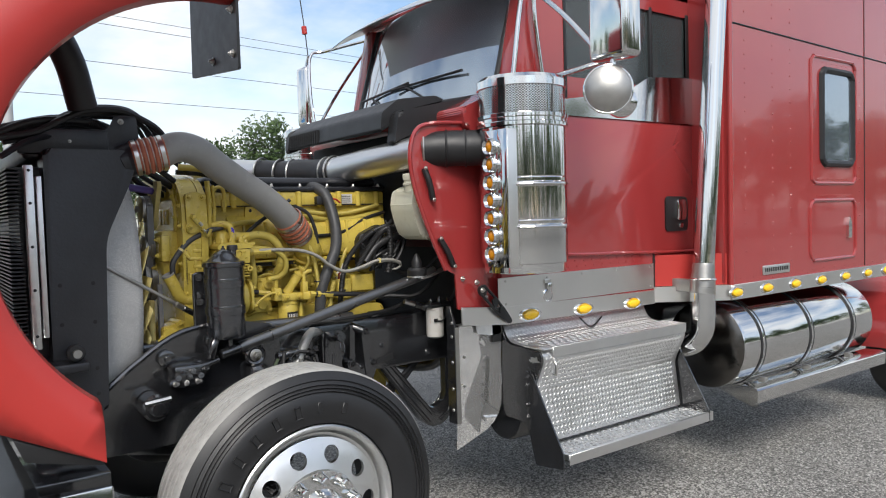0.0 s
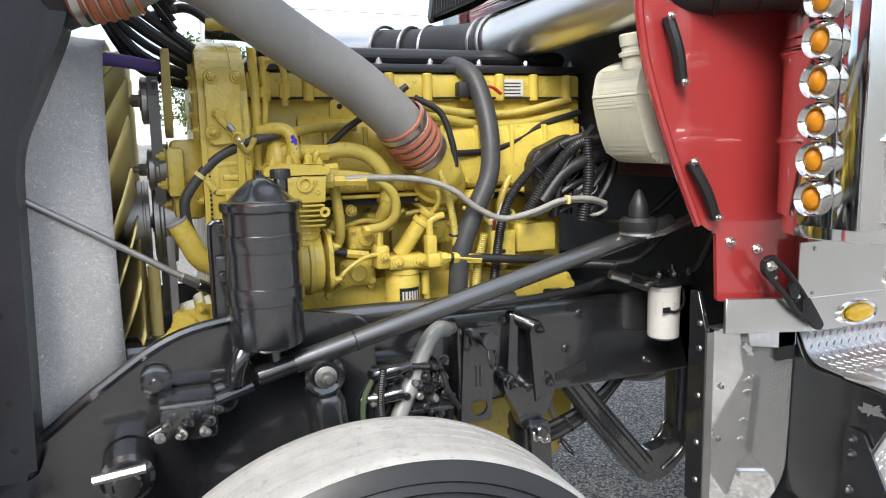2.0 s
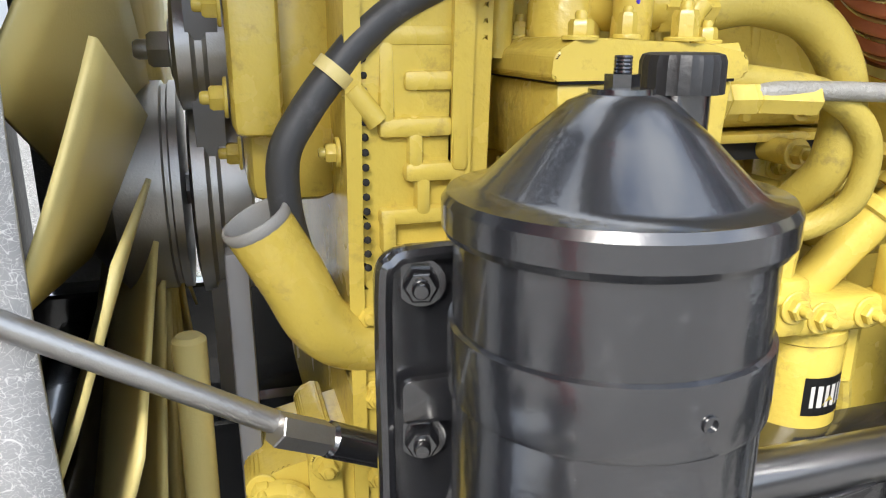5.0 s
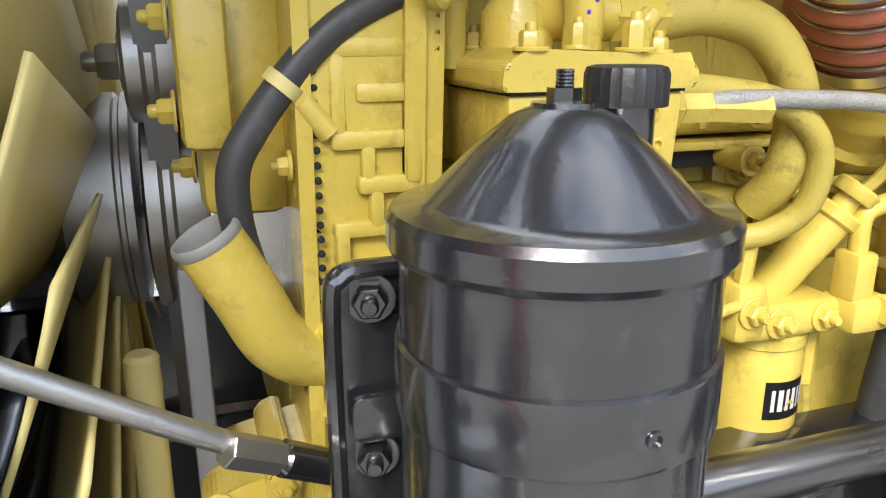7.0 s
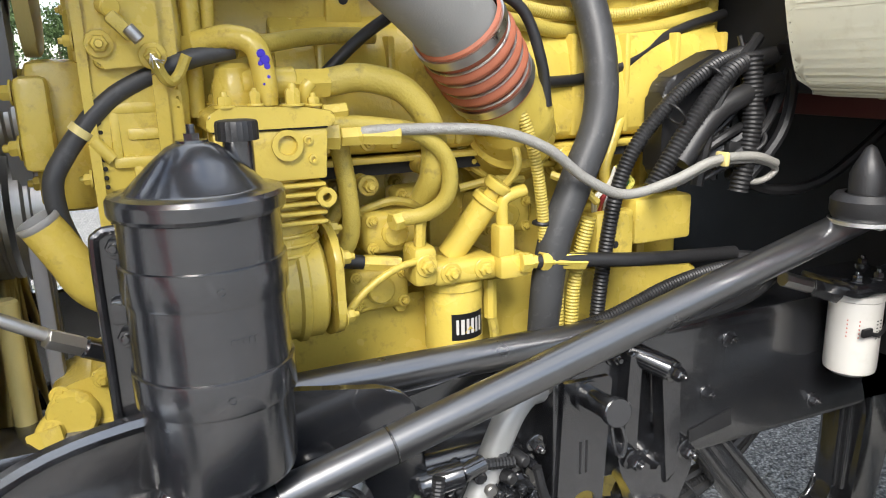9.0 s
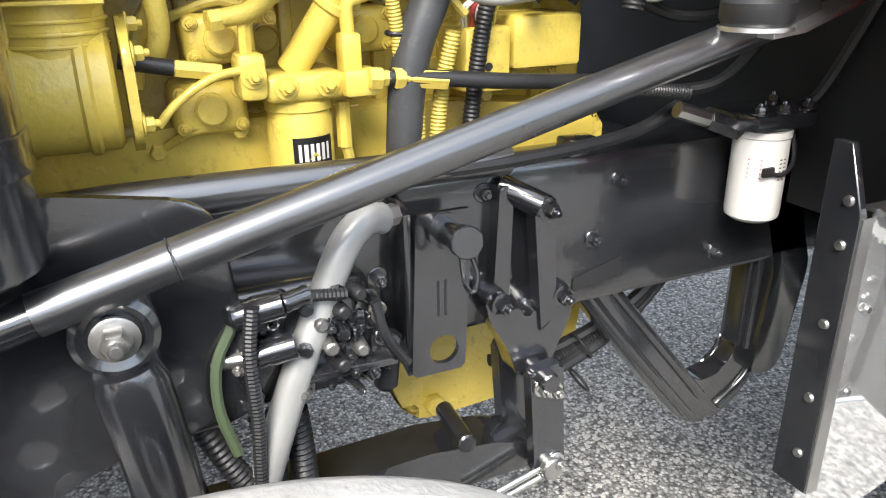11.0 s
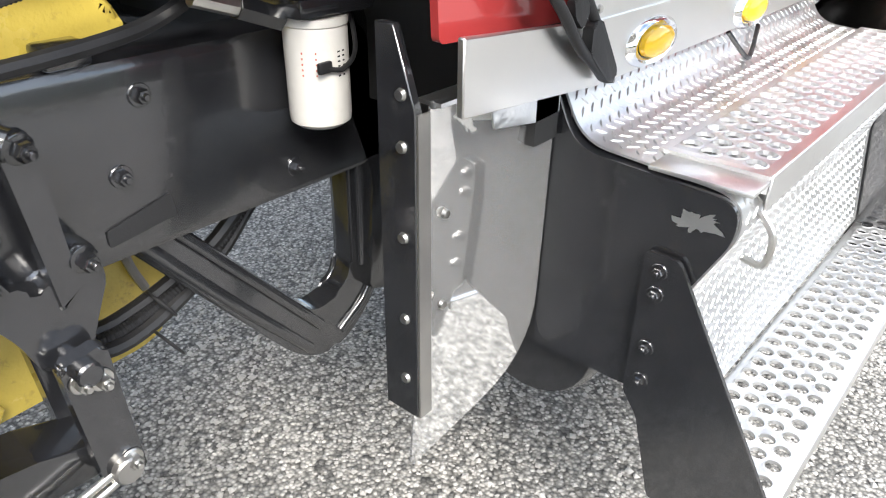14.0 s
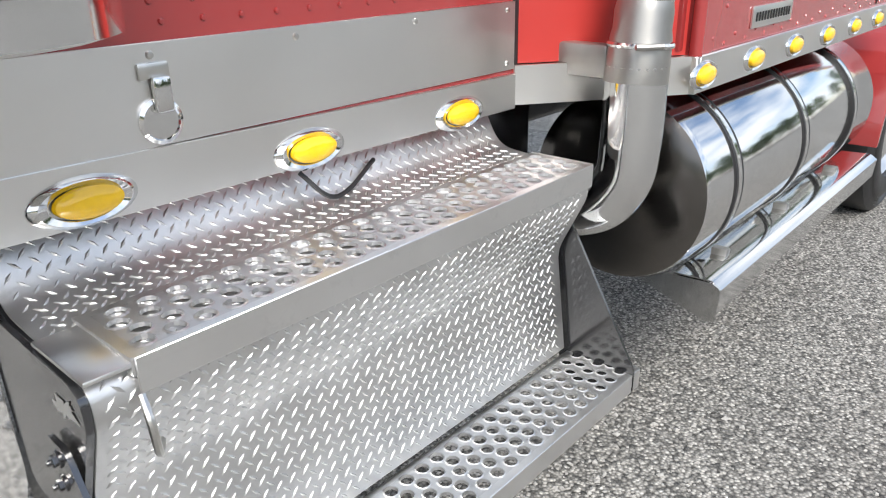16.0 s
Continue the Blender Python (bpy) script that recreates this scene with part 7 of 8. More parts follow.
# ---- charge-air pipe ----
cap = thing("charge_air_pipe", "grey coated charge-air pipe with orange silicone couplings", "intake pipe", (-0.4, 0.35, 1.6))
CP = [(-0.80, 0.215, 1.955), (-0.73, 0.21, 1.985), (-0.64, 0.235, 1.972), (-0.54, 0.27, 1.91), (-0.42, 0.315, 1.84), (-0.30, 0.36, 1.775), (-0.21, 0.39, 1.71), (-0.155, 0.415, 1.665)]
part("pipe", tube(B(), CP, 0.062, 28), PIPE_GREY, cap)


def bellows(p0, p1, r, n, parent):
    p0, p1 = Vector(p0), Vector(p1)
    L = (p1 - p0).length
    prof = [(r, 0), (r + 0.004, 0.004)]
    for i in range(n):
        a, b = 0.24 + 0.52 * i / n, 0.24 + 0.52 * (i + 1) / n
        prof += [(r + 0.001, L * a), (r + 0.009, L * (a * 0.6 + b * 0.4)), (r + 0.009, L * (a * 0.4 + b * 0.6))]
    prof += [(r + 0.001, L * 0.76), (r + 0.004, L - 0.004), (r, L)]
    h = part("silicone_coupling", lathe(B(), prof, p0, p1 - p0, 40), SILICONE, parent, "orange ribbed silicone coupling")
    for f_ in (0.11, 0.88):
        part("clamp", lathe(B(), [(r + 0.003, L * f_ - 0.008), (r + 0.007, L * f_ - 0.008), (r + 0.007, L * f_ + 0.008), (r + 0.003, L * f_ + 0.008)], p0, p1 - p0, 40), ZINC, h, "steel band clamp")
    d = (p1 - p0).normalized()
    for i in range(n + 1):
        q = p0 + d * L * (0.245 + 0.52 * i / n)
        part("hoop", torus(B(), q, d, r + 0.0035, 0.0022, 40), ZINC, h)


bellows((-0.90, 0.235, 1.935), (-0.775, 0.212, 1.962), 0.066, 3, cap)
bellows((-0.168, 0.408, 1.681), (-0.072, 0.473, 1.583), 0.065, 3, cap)

# ---- coolant bottle ----
cb = thing("coolant_bottle", "milky plastic coolant bottle with cap beside the cowl", "coolant bottle", (0.45, 0.2, 1.5))
bm = prism(B(), rounded([(0.385, 1.80), (0.37, 1.73), (0.395, 1.63), (0.43, 1.555), (0.62, 1.545), (0.63, 1.835), (0.45, 1.83)], [0.02, 0.03, 0.06, 0.04, 0.03, 0.03, 0.03], 6), "xz", 0.13, 0.33, 0.022, 4)
bot = part("bottle", bm, BOTTLE, cb)
part("mould_seam", prism(B(), [(0.372, 1.735), (0.371, 1.728), (0.60, 1.728), (0.60, 1.735)], "xz", 0.128, 0.332, 0.001), BOTTLE, bot)
part("neck", lathe(B(), [(0.036, 0), (0.034, 0.03), (0.041, 0.033), (0.041, 0.042), (0.033, 0.045), (0.032, 0.06), (0, 0.06)], (0.415, 0.19, 1.80), (-0.15, 0, 1), 24), BOTTLE, cb)
part("cap", lathe(B(), [(0.036, 0.058), (0.036, 0.085), (0.032, 0.089), (0, 0.09)], (0.415, 0.19, 1.80), (-0.15, 0, 1), 24), BOTTLE, cb)
cone = thing("mount_bumper", "black rubber cone bumper on pale steel plate", "bumper", (0.42, 0.19, 1.38))
part("cone", lathe(B(), [(0.026, 0), (0.026, 0.035), (0.02, 0.05), (0.008, 0.075), (0, 0.08)], (0.43, 0.19, 1.405), (0, 0, 1), 20), RUBBER, cone)
part("cup", lathe(B(), [(0.0, 0), (0.045, 0), (0.05, 0.01), (0.05, 0.03), (0.042, 0.04), (0.03, 0.04)], (0.43, 0.19, 1.37), (0, 0, 1), 28), RUBBER, cone, "black rubber base")
part("mount_plate", lathe(B(), [(0, 0), (0.051, 0), (0.051, 0.006), (0, 0.006)], (0.43, 0.19, 1.3635), (0, 0, 1), 28), ALU, cone, "pale steel washer")
part("mount_strap", prism(B(), [(0.44, 1.352), (0.50, 1.358), (0.64, 1.405), (0.64, 1.415), (0.50, 1.3635), (0.44, 1.3625)], "xz", 0.165, 0.215, 0.001, 1), ALU, cone, "pale steel strap")

# ---- frame fittings ----
bolts_on(frame_ob, [(0.384, 0.40, 1.102), (0.337, 0.40, 1.0), (0.625, 0.40, 0.925), (0.12, 0.40, 1.115), (0.16, 0.40, 0.97)], (0, -1, 0), BLACK, 0.011, 0.014)
arc_l = [(0.021 - 0.025 * math.sin(math.pi * i / 10), 0.89 - 0.025 * math.cos(math.pi * i / 10)) for i in range(11)]
arc_r = [(0.042 - x, z) for x, z in arc_l]
bm = prism(B(), [(0.021, 1.118), (-0.021, 1.119), (-0.034, 0.858), (-0.026, 0.85), (0.0208, 0.85)] + arc_l, "xz", 0.335, 0.345)
prism(bm, [(0.021, 1.118), (0.064, 1.1175), (0.071, 1.11), (0.057, 0.858), (0.05, 0.85), (0.0212, 0.85)] + arc_r, "xz", 0.335, 0.345)
hp = part("hanger_plate", bm, BLACK, frame_ob, "black hanger plate with lifting pin")
part("hanger_return", prism(B(), [(0.342, 1.118), (0.40, 1.135), (0.40, 0.87), (0.342, 0.852)], "yz", -0.038, -0.026, 0.001), BLACK, hp)
part("pin", cyl(B(), (0.022, 0.335, 1.09), (0.018, 0.255, 1.10), 0.019, n=20, bev=0.003), BLACK, hp)
part("pin_washer", cyl(B(), (0.022, 0.335, 1.09), (0.0215, 0.325, 1.091), 0.027, n=20), BLACK, hp)
part("pin_head", cyl(B(), (0.018, 0.258, 1.10), (0.017, 0.243, 1.102), 0.024, n=20, bev=0.002), BLACK, hp)
part("pin_loop", tube(B(), [(0.012, 0.255, 1.08), (0.014, 0.245, 1.04), (0.027, 0.245, 1.028), (0.034, 0.248, 1.05), (0.028, 0.255, 1.078)], 0.004, 8), BLACK, hp)
# shackle arm and hanger casting
arm = part("shackle_hanger", prism(B(), rounded([(0.10, 0.955), (0.135, 0.965), (0.16, 0.91), (0.20, 0.90), (0.235, 0.955), (0.265, 0.945), (0.268, 0.89), (0.245, 0.84), (0.225, 0.79), (0.165, 0.79), (0.145, 0.85), (0.11, 0.91)], 0.014), "xz", 0.352, 0.40, 0.008, 2), BLACK, frame_ob, "black cast spring hanger")
part("web", prism(B(), rounded([(0.182, 1.11), (0.222, 1.11), (0.232, 0.90), (0.205, 0.87)], 0.01), "xz", 0.345, 0.375, 0.006), BLACK, arm)
part("web", prism(B(), rounded([(0.135, 1.13), (0.16, 1.13), (0.155, 0.93), (0.125, 0.93)], 0.01), "xz", 0.37, 0.40, 0.005), BLACK, arm)
part("boss", cyl(B(), (0.145, 0.40, 1.125), (0.203, 0.345, 1.095), 0.021, n=18, bev=0.006), BLACK, arm)
bolts_on(arm, [(0.205, 0.342, 1.094), (0.244, 0.35, 0.932), (0.128, 0.35, 0.94)], (0.2, -1, -0.15), BLACK, 0.013, 0.018)
lk = part("shackle_link", prism(B(), rounded([(0.168, 0.815), (0.232, 0.825), (0.246, 0.59), (0.185, 0.60)], 0.012), "xz", 0.315, 0.34, 0.006), BLACK, frame_ob, "black spring shackle link")
part("shackle_link", prism(B(), rounded([(0.168, 0.815), (0.232, 0.825), (0.246, 0.59), (0.185, 0.60)], 0.015), "xz", 0.43, 0.46, 0.006), BLACK, frame_ob)
part("shackle_pin", cyl(B(), (0.198, 0.295, 0.80), (0.198, 0.47, 0.80), 0.018, n=18, bev=0.003), BLACK, lk)
part("shackle_pin", cyl(B(), (0.215, 0.30, 0.615), (0.215, 0.47, 0.615), 0.022, n=18, bev=0.003), STEEL, lk)
bolts_on(lk, [(0.215, 0.314, 0.775), (0.226, 0.314, 0.625), (0.19, 0.314, 0.785)], (0, -1, 0), ZINC, 0.011, 0.016)
for z in (0.605, 0.585):
    part("pinch_bolt", cyl(B(), (0.07, 0.315, z - 0.02), (0.20, 0.318, z + 0.01), 0.0065, n=10, bev=0.002), ZINC, lk, "bright pinch bolt")
spg = part("leaf_spring", prism(B(), [(0.225, 0.645), (0.225, 0.60), (0.0, 0.60), (-0.42, 0.60), (-1.0, 0.72), (-1.0, 0.75), (-0.42, 0.68), (0.0, 0.69), (0.12, 0.675)], "xz", 0.345, 0.435, 0.004), BLACK, frame_ob, "black leaf spring pack")
part("spring_clip", cyl(B(), (0.045, 0.30, 0.725), (0.06, 0.43, 0.71), 0.016, n=14, bev=0.003), BLACK, spg)
# rubber bump tube under the rail
part("bump_stop", cyl(B(), (-0.062, 0.36, 0.93), (-0.074, 0.35, 0.835), 0.022, 0.019, n=14, bev=0.008), RUBBER, frame_ob)
# stamped loop bracket and hose bundle behind the guard
arm_line = rounded([(0.765, 1.1), (0.858, 1.1), (0.858, 0.62), (0.74, 0.49), (0.63, 0.50), (0.29, 0.93), (0.35, 0.97), (0.66, 0.60), (0.765, 0.62)], [0, 0, 0.13, 0.09, 0.09, 0, 0, 0.03, 0.05], 7)
sa = part("support_arm", prism(B(), arm_line, "xz", 0.43, 0.485, 0.01, 3), BLACK, frame_ob, "black stamped support arm")
part("pressed_ridge", tube(B(), [(0.79, 0.43, 1.08), (0.79, 0.43, 0.85), (0.785, 0.43, 0.66)], 0.012, 10), BLACK, sa)
part("pressed_ridge", tube(B(), [(0.835, 0.43, 1.08), (0.835, 0.43, 0.80), (0.83, 0.43, 0.66), (0.79, 0.43, 0.58), (0.72, 0.43, 0.53)], 0.012, 10), BLACK, sa)
part("pressed_ridge", tube(B(), [(0.31, 0.43, 0.935), (0.48, 0.43, 0.72), (0.64, 0.43, 0.53)], 0.012, 10), BLACK, sa)
part("pressed_ridge", tube(B(), [(0.35, 0.43, 0.95), (0.51, 0.43, 0.76), (0.67, 0.43, 0.57)], 0.012, 10), BLACK, sa)
part("loop_bracket", tube(B(), [(0.60, 0.9, 0.85), (0.72, 0.75, 0.8), (0.80, 0.6, 0.82), (0.82, 0.45, 0.95)], 0.045, 12), BLACK, frame_ob)
for i in range(3):
    part("air_hose", tube(B(), [(0.22, 0.50 + 0.03 * i, 0.70), (0.34, 0.50 + 0.02 * i, 0.68 + 0.01 * i), (0.50, 0.50, 0.75 + 0.018 * i), (0.62, 0.50, 0.86 + 0.01 * i), (0.8, 0.55, 0.95)], 0.013, 8, 8, 150 if i == 1 else 0), RUBBER, frame_ob)
# spin-on filter with head on the rail
wf = thing("spin_on_filter", "white spin-on filter with faint label on black head", "fuel filter", (0.63, 0.33, 0.97))
part("canister", lathe(B(), [(0, 1.012), (0.035, 1.014), (0.046, 1.022), (0.0475, 1.032), (0.0475, 1.16), (0.046, 1.165), (0.049, 1.167), (0.049, 1.178), (0, 1.178)], (0.635, 0.335, 0), (0, 0, 1), 40), WHITE, wf)
part("head", box(B(), 0.575, 0.72, 0.29, 0.42, 1.179, 1.21, 0.01), BLACK, wf)
bolts_on(wf, [(0.59, 0.305, 1.21), (0.70, 0.305, 1.21), (0.64, 0.30, 1.21), (0.70, 0.38, 1.21)], (0, 0, 1), BLACK, 0.009, 0.012)
part("hose_union", cyl(B(), (0.575, 0.335, 1.18), (0.51, 0.34, 1.205), 0.018, n=6), BLACK, wf)
part("hose_union", cyl(B(), (0.51, 0.34, 1.205), (0.45, 0.348, 1.225), 0.014, n=8), ZINC, wf)
part("sensor_wire", tube(B(), [(0.61, 0.285, 1.112), (0.64, 0.283, 1.107), (0.68, 0.30, 1.125), (0.70, 0.33, 1.18)], 0.004, 6), RUBBER, wf)
part("sensor_plug", box(B(), 0.595, 0.62, 0.282, 0.29, 1.105, 1.122, 0.003), RUBBER, wf)
bm = wrap(B(), [[(-0.035, 0.0 - i * 0.008), (-0.012, -i * 0.008), (-0.012, 0.003 - i * 0.008), (-0.035, 0.003 - i * 0.008)] for i in range(5)], 0.635, 0.335, 0.0479, 1.13, -0.45)
part("label_bar", bm, mat("label_red", (0.45, 0.12, 0.08), 0.5), wf)
bm = wrap(B(), [[(0.02, 0.0 - i * 0.007), (0.035, -i * 0.007), (0.035, 0.0025 - i * 0.007), (0.02, 0.0025 - i * 0.007)] for i in range(6)], 0.635, 0.335, 0.0479, 1.13, -0.45)
part("label_bar", bm, DARK, wf)
# steering gear cluster and drag tube
sg = thing("steering_gear", "black steering gear with hydraulic fittings and hoses", "steering gear", (-0.2, 0.3, 0.8))
part("gear_body", box(B(), -0.34, -0.10, 0.30, 0.46, 0.88, 1.06, 0.03, 3), BLACK, sg)
random.seed(4)
for i in range(44):
    x, z = random.uniform(-0.33, -0.09), random.uniform(0.89, 1.06)
    part("fitting", bolt(B(), (x, 0.30, z), (random.uniform(-0.4, 0.4), -1, random.uniform(-0.3, 0.3)), random.uniform(0.005, 0.011), random.uniform(0.012, 0.035)), STEEL if i % 4 == 0 else BLACK, sg)
part("shaft_tube", tube(B(), [(-0.075, 0.33, 1.125), (-0.105, 0.315, 1.13), (-0.14, 0.305, 1.10), (-0.18, 0.30, 1.02), (-0.225, 0.285, 0.93), (-0.28, 0.27, 0.80), (-0.34, 0.25, 0.64)], 0.0225, 16), SHAFT, sg, "grey steel drag tube")
part("tube_nut", cyl(B(), (-0.08, 0.33, 1.125), (-0.05, 0.34, 1.125), 0.016, n=6), STEEL, sg)
part("hydraulic_hose", tube(B(), [(-0.30, 0.28, 0.95), (-0.28, 0.27, 1.02), (-0.22, 0.27, 1.055), (-0.15, 0.27, 1.05)], 0.009, 8, 8, 180), RUBBER, sg)
part("hydraulic_hose", tube(B(), [(-0.11, 0.27, 1.03), (-0.10, 0.26, 0.98), (-0.07, 0.26, 0.93)], 0.008, 8, 8, 180), RUBBER, sg)
for p0, p1, r, mm in (((-0.30, 0.275, 1.045), (-0.235, 0.265, 1.055), 0.02, BLACK), ((-0.235, 0.265, 1.055), (-0.20, 0.27, 1.06), 0.014, BLACK), ((-0.285, 0.27, 0.985), (-0.225, 0.262, 0.995), 0.019, BLACK), ((-0.33, 0.28, 0.985), (-0.285, 0.27, 0.985), 0.012, ZINC)):
    part("coupler", lathe(B(), [(0, 0), (r * 0.9, 0.0), (r, 0.004), (r * 0.9, 0.01), (r, 0.016), (r * 0.9, 0.024), (r, 0.03), (r * 0.95, (Vector(p1) - Vector(p0)).length), (0, (Vector(p1) - Vector(p0)).length)], p0, Vector(p1) - Vector(p0), 16), mm, sg)
part("hydraulic_hose", tube(B(), [(-0.275, 0.255, 1.065), (-0.285, 0.25, 1.0), (-0.285, 0.25, 0.9), (-0.29, 0.25, 0.78), (-0.27, 0.25, 0.7)], 0.010, 8, 8, 180), RUBBER, sg)
part("hydraulic_hose", tube(B(), [(-0.36, 0.30, 0.90), (-0.34, 0.28, 0.86), (-0.31, 0.27, 0.80), (-0.26, 0.27, 0.72)], 0.018, 10, 8, 120), RUBBER, sg)
for i, (x, z) in enumerate(((-0.20, 1.035), (-0.185, 1.005), (-0.16, 1.02), (-0.15, 0.985), (-0.175, 0.97), (-0.135, 1.04), (-0.205, 0.975), (-0.13, 0.955), (-0.165, 0.94))):
    part("spool_fitting", cyl(B(), (x, 0.305, z), (x + 0.006 * (i % 3 - 1), 0.262 + 0.006 * (i % 2), z + 0.004), 0.013, 0.010, n=8, bev=0.003), (BLACK, STEEL, RUBBER)[i % 3], sg)
part("mount_ledge", box(B(), -0.22, -0.08, 0.27, 0.40, 0.925, 0.937, 0.002), BLACK, sg)
part("hydraulic_hose", tube(B(), [(-0.30, 0.27, 1.035), (-0.325, 0.262, 0.99), (-0.33, 0.255, 0.93), (-0.315, 0.25, 0.86)], 0.0075, 8), mat("green_hose", (0.055, 0.075, 0.04), 0.45), sg)
for dx in (0, 0.045):
    part("corrugated_hose", tube(B(), [(-0.27 + dx, 0.32, 0.86), (-0.265 + dx, 0.31, 0.76), (-0.27 + dx, 0.30, 0.66), (-0.31 + dx, 0.28, 0.55)], 0.021, 12, 8, 110, 0.2), RUBBER, sg)
# front valve cluster behind the tyre
vl = thing("valve_cluster", "black brake valve cluster with bright fittings", "valve", (-0.88, 0.2, 0.9))
part("valve_body", cyl(B(), (-0.87, 0.27, 0.93), (-0.87, 0.16, 0.93), 0.055, n=24, bev=0.01), BLACK, vl)
part("valve_cap", cyl(B(), (-0.87, 0.16, 0.93), (-0.87, 0.13, 0.93), 0.03, n=18, bev=0.005), BLACK, vl)
part("brass_union", cyl(B(), (-0.93, 0.10, 0.968), (-0.83, 0.10, 0.977), 0.010, n=6), ZINC, vl)
part("valve_block", box(B(), -0.80, -0.68, 0.14, 0.26, 1.0, 1.09, 0.012), BLACK, vl)
for i in range(9):
    part("fitting", bolt(B(), (-0.80 + 0.015 * i, 0.14, 1.02 + 0.022 * (i % 3)), (random.uniform(-0.6, 0.6), -1, 0.2), 0.008, 0.02), STEEL if i % 3 == 0 else BLACK, vl)
sk = thing("shock_absorber", "black front shock absorber with large eye bush", "shock absorber", (-0.40, 0.21, 0.5))
part("eye", lathe(B(), [(0.046, 0), (0.048, 0.006), (0.048, 0.05), (0.04, 0.056), (0.03, 0.052), (0.028, 0.056), (0, 0.058)], (-0.43, 0.262, 1.08), (0, -1, 0), 28), BLACK, sk)
part("eye_bolt", bolt(B(), (-0.43, 0.205, 1.08), (0, -1, 0), 0.018, 0.02), STEEL, sk)
part("body", lathe(B(), [(0.0, 0.02), (0.036, 0.03), (0.043, 0.05), (0.043, 0.30), (0.036, 0.31), (0.036, 0.52), (0, 0.52)], (-0.43, 0.235, 1.06), (0.12, -0.02, -1), 28), BLACK, sk)
for p in ((-0.60, 0.262, 1.16), (-0.80, 0.262, 1.11), (-0.66, 0.262, 1.05)):
    part("bush", lathe(B(), [(0.034, 0), (0.034, 0.02), (0.024, 0.024), (0.014, 0.024), (0.012, 0.045), (0, 0.045)], p, (0, -1, 0), 24), BLACK, vl)

# serial plate and stamped bars on the rail, tie clips and extra lines
part("rail_plate", prism(B(), rounded([(0.30, 0.905), (0.30, 0.93), (0.40, 0.955), (0.405, 0.92)], 0.005), "xz", 0.397, 0.3995), RUBBER, frame_ob, "worn metal plate on the rail")
for i in range(2):
    part("stamp_bar", box(B(), 0.01 + 0.012 * i, 0.014 + 0.012 * i, 0.3343, 0.335, 0.95, 1.01), RUBBER, hp)
for pts in ([(0.0, 0.36, 1.17), (0.2, 0.36, 1.175), (0.38, 0.37, 1.19), (0.5, 0.40, 1.22)], [(0.42, 0.45, 1.25), (0.52, 0.42, 1.24), (0.60, 0.40, 1.26), (0.72, 0.42, 1.34)], [(0.45, 0.5, 1.40), (0.55, 0.48, 1.36), (0.66, 0.45, 1.38), (0.78, 0.4, 1.5)], [(0.70, 0.36, 1.195), (0.76, 0.34, 1.22), (0.78, 0.3, 1.32), (0.79, 0.25, 1.45)]):
    part("chassis_line", tube(B(), pts, 0.011, 8), RUBBER, frame_ob)
part("rail_clip", box(B(), 0.27, 0.33, 0.385, 0.43, 1.155, 1.185, 0.006), BLACK, frame_ob)
for z in (0.62, 0.70):
    part("hose_tie", torus(B(), (0.40, 0.50, z + 0.02), (1, 0, 0.6), 0.03, 0.003, 16), RUBBER, frame_ob)
part("back_gusset", prism(B(), rounded([(0.70, 1.15), (0.78, 1.15), (0.90, 0.85), (0.86, 0.60), (0.78, 0.60), (0.80, 0.85)], 0.03), "xz", 0.40, 0.44, 0.006), BLACK, frame_ob)

# ---- mirrors ----
mr = thing("mirror_assembly", "chrome west-coast door mirror with round convex mirror", "mirror", (1.4, -0.4, 2.2))
part("mirror_head", box(B(), 0.96, 1.08, -0.73, -0.50, 2.36, 3.0, 0.03, 3), CHROME, mr, "tall chrome mirror head")
part("convex_mirror", lathe(B(), [(0.109, 0.012), (0.105, 0.0), (0.07, -0.02), (0, -0.03)], (0.965, -0.62, 2.225), (0.7, 0.7, 0), 40), STEEL, mr, "round convex mirror back")
part("convex_rim", torus(B(), (0.97, -0.615, 2.225), (0.7, 0.7, 0), 0.108, 0.007, 40), CHROME, mr)
for p in ([(0.95, -0.01, 2.33), (1.0, -0.3, 2.35), (1.02, -0.6, 2.37)], [(1.0, -0.62, 2.36), (1.0, -0.62, 2.22)], [(0.98, -0.0, 2.9), (1.0, -0.3, 2.65), (1.02, -0.55, 2.38)], [(0.92, -0.02, 2.34), (0.96, -0.04, 2.7), (1.02, -0.05, 3.05)], [(1.14, -0.02, 2.36), (1.08, -0.03, 2.7), (1.07, -0.03, 3.0)]):
    part("mirror_arm", tube(B(), p, 0.013, 10), CHROME, mr)
part("convex_mirror", lathe(B(), [(0.075, 0.05), (0.075, 0.0), (0.05, -0.02), (0, -0.025)], (1.2, -0.5, 2.2), (0.7, 0.7, 0), 30), CHROME, mr)
fm = thing("mirror_assembly", "far-side chrome mirror on tubular arms", "mirror", (0.9, 2.2, 2.2))
part("mirror_head", box(B(), 0.76, 0.82, 2.06, 2.22, 2.36, 2.80, 0.03, 3), CHROME, fm)
for p in ([(0.8, 2.0, 2.32), (0.78, 2.02, 2.6), (0.8, 2.04, 2.86), (0.9, 2.0, 2.9), (1.1, 1.75, 2.95)], [(0.82, 2.24, 2.36), (0.84, 2.26, 2.7), (0.86, 2.2, 2.9)], [(0.85, 2.1, 2.32), (0.95, 1.9, 2.6), (1.1, 1.72, 2.9)]):
    part("mirror_arm", tube(B(), p, 0.011, 8), CHROME, fm)
an = part("antenna", tube(B(), [(0.86, 2.2, 2.9), (0.84, 2.2, 3.1), (0.8, 2.2, 3.4)], 0.004, 6), RUBBER, fm)
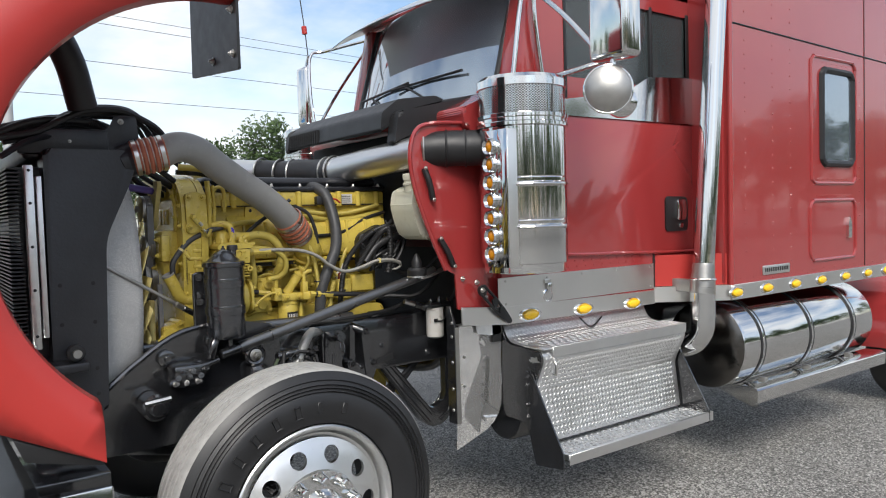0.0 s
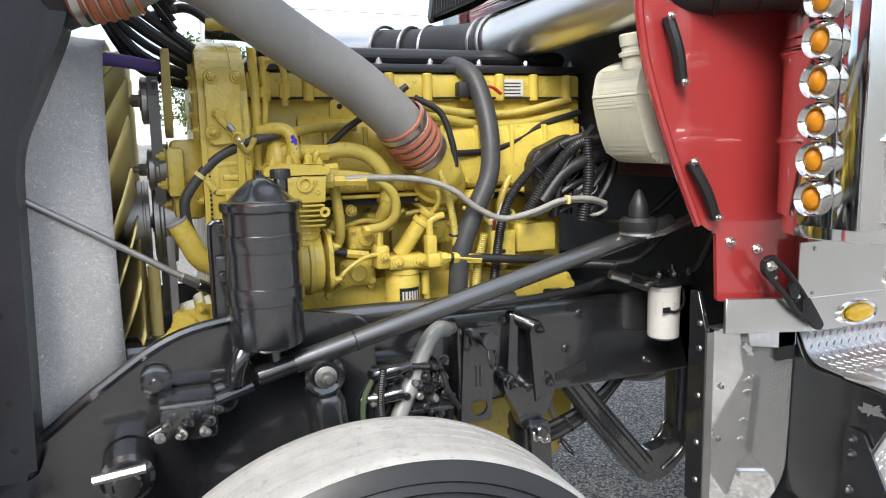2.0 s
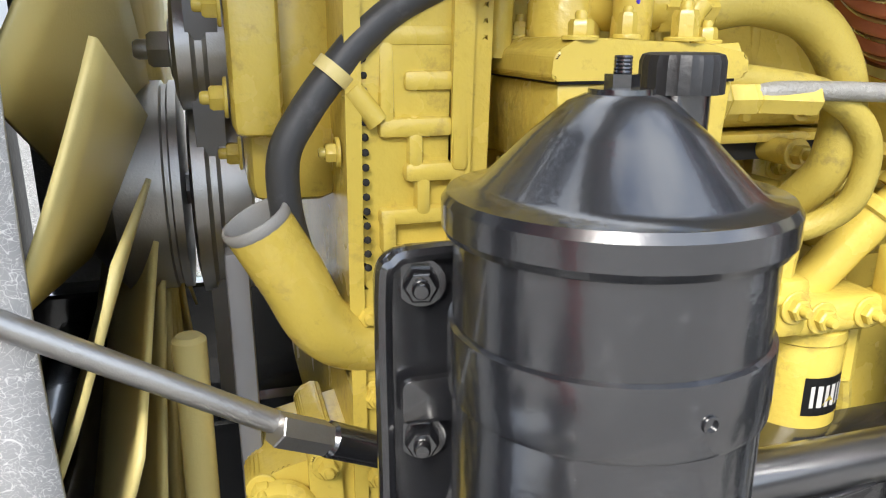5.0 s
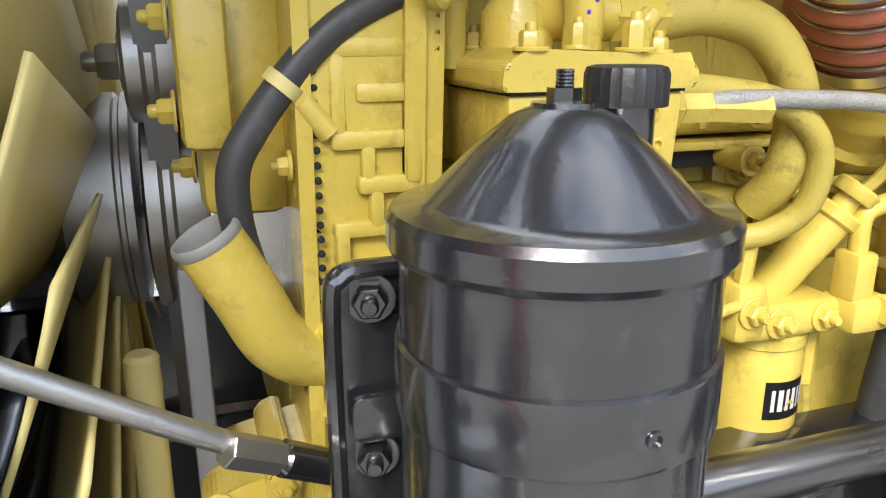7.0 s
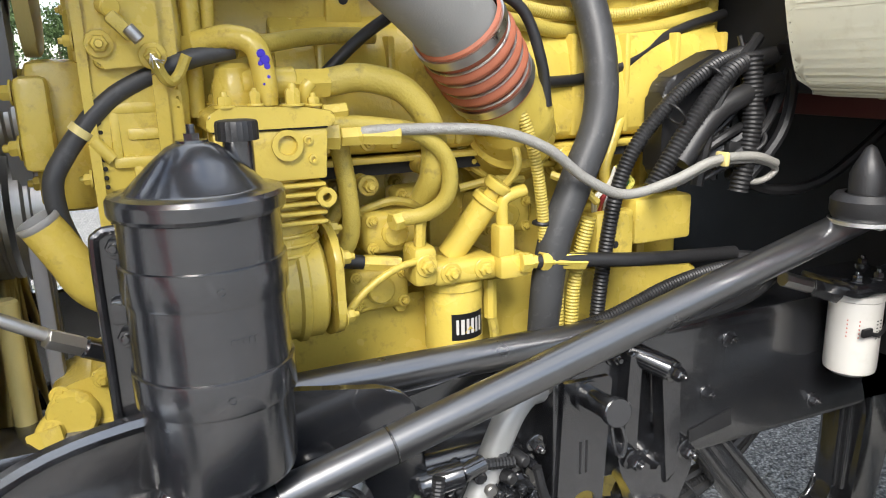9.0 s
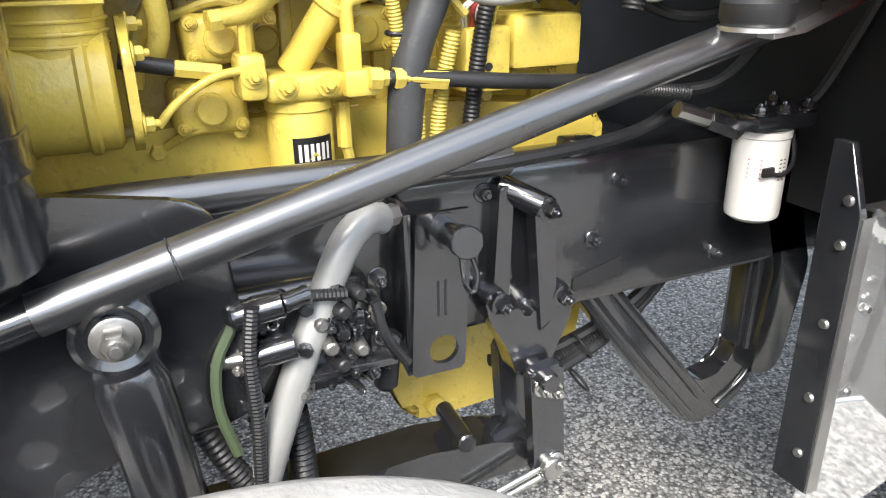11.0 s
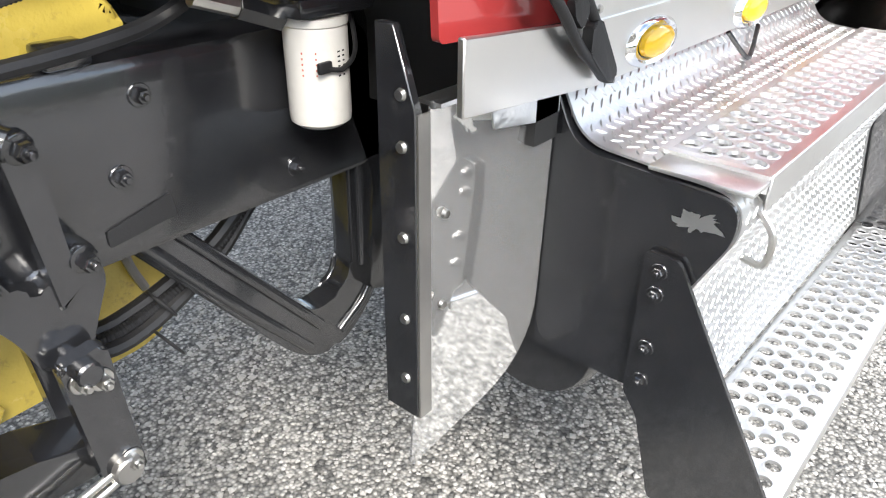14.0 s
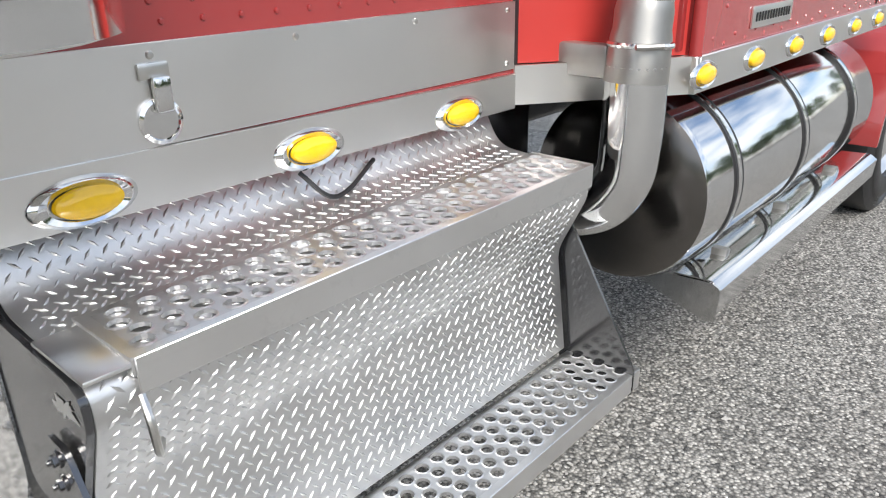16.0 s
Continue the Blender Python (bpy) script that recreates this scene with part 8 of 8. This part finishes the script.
part("antenna_coil", cyl(B(), (0.84, 2.2, 3.06), (0.835, 2.2, 3.12), 0.02, n=12, bev=0.004), RED_MATT, an)

# ---- surroundings ----
random.seed(3)
tree = thing("tree", "leafy broadleaf tree at the lot's edge", "tree", group="trees round the lot")
part("trunk", tube(B(), [(0, 0, -0.2), (0.1, 0.05, 1.5), (0.05, 0.1, 3.2), (0.2, 0.0, 5.0)], [0.28, 0.24, 0.2, 0.15, 0.1], 10), BARK, tree)
vs, fs = [], []
for c in range(34):
    a, h = random.uniform(0, 2 * math.pi), random.uniform(2.4, 8.2)
    rr = random.uniform(0.3, 2.5) * (1.1 - abs(h - 4.6) / 6)
    cc = Vector((rr * math.cos(a), rr * math.sin(a), h))
    for i in range(95):
        d = Vector((random.gauss(0, 1), random.gauss(0, 1), random.gauss(0, 0.8)))
        p = cc + d.normalized() * random.uniform(0.3, 1.0) * 0.95
        u = Vector((random.gauss(0, 1), random.gauss(0, 1), random.gauss(0, 1))).normalized() * random.uniform(0.10, 0.2)
        w = u.orthogonal().normalized() * random.uniform(0.07, 0.13)
        k = len(vs)
        vs += [tuple(p - u), tuple(p + w), tuple(p + u), tuple(p - w)]
        fs.append((k, k + 1, k + 2, k + 3))
me = bpy.data.meshes.new("crown")
me.from_pydata(vs, [], fs)
me.materials.append(LEAF)
part("crown", me, LEAF, tree, "open leafy crown")
tree.location = (24, 48, 0)
for i in range(70):
    a = 2 * math.pi * (i + random.uniform(-0.3, 0.3)) / 70
    r = random.uniform(52, 70) if math.sin(a) > -0.2 else random.uniform(42, 56)
    s = random.uniform(0.7, 1.15)
    copy_thing(tree, Matrix.Translation((r * math.cos(a), r * math.sin(a), 0)) @ Matrix.Rotation(random.uniform(0, 6), 4, "Z") @ Matrix.Scale(s, 4))
for i in range(44):
    a = radians(200 + 3.2 * i + random.uniform(-1.2, 1.2))
    r = random.uniform(36, 46)
    copy_thing(tree, Matrix.Translation((r * math.cos(a), r * math.sin(a), -0.3)) @ Matrix.Rotation(random.uniform(0, 6), 4, "Z") @ Matrix.Scale(random.uniform(0.6, 0.95), 4))
for x, y, s in ((19.5, 48.0, 1.1), (22.5, 49.5, 0.95), (17.0, 50.0, 0.9)):
    copy_thing(tree, Matrix.Translation((x, y, 0)) @ Matrix.Rotation(x, 4, "Z") @ Matrix.Scale(s, 4))
pole = thing("utility_pole", "pale grey utility pole behind the truck", "utility pole", (0.9, 22, 0))
part("post", cyl(B(), (0.9, 22, 0), (0.9, 22, 12), 0.17, 0.13, n=14), GALV, pole)
part("crossarm", box(B(), -0.3, 2.1, 21.9, 22.1, 10.6, 10.75), BARK, pole)
ln = thing("power_line", "dark sagging overhead power lines", "power line", (0, 22, 8))
for i, (z0, z1) in enumerate(((9.9, 7.5), (8.6, 6.5), (7.0, 5.8), (5.4, 4.3), (11.0, 8.2))):
    part("cable", tube(B(), [(-40, 22 + i * 0.5, z0), (-8, 22 + i * 0.5, (z0 * 0.6 + z1 * 0.4) - 0.5), (30, 24 + i * 0.5, z1)], 0.009, 5), RUBBER, ln)
sh = thing("far_building", "white low building with blue wall far behind", "building", (-14, 30, 0))
part("wall", box(B(), -26, -8, 30, 38, 0, 3.6), mat("white_siding", (0.7, 0.7, 0.68), 0.6), sh)
part("blue_panel", box(B(), -24, -12, 29.9, 30, 1.4, 3.2), mat("blue_siding", (0.08, 0.25, 0.5), 0.5), sh)
part("roof", box(B(), -26.3, -7.7, 29.6, 38.4, 3.6, 3.9), GALV, sh)

# black panel added for the shadow between the step box and the tank
part("inner_panel", prism(B(), rounded([(2.06, 0.72), (2.06, 1.17), (2.42, 1.17), (2.42, 0.72)], 0.01), "xz", 0.20, 0.212, 0.002), BLACK, frame_ob, "black panel added for the shadow in the gap")
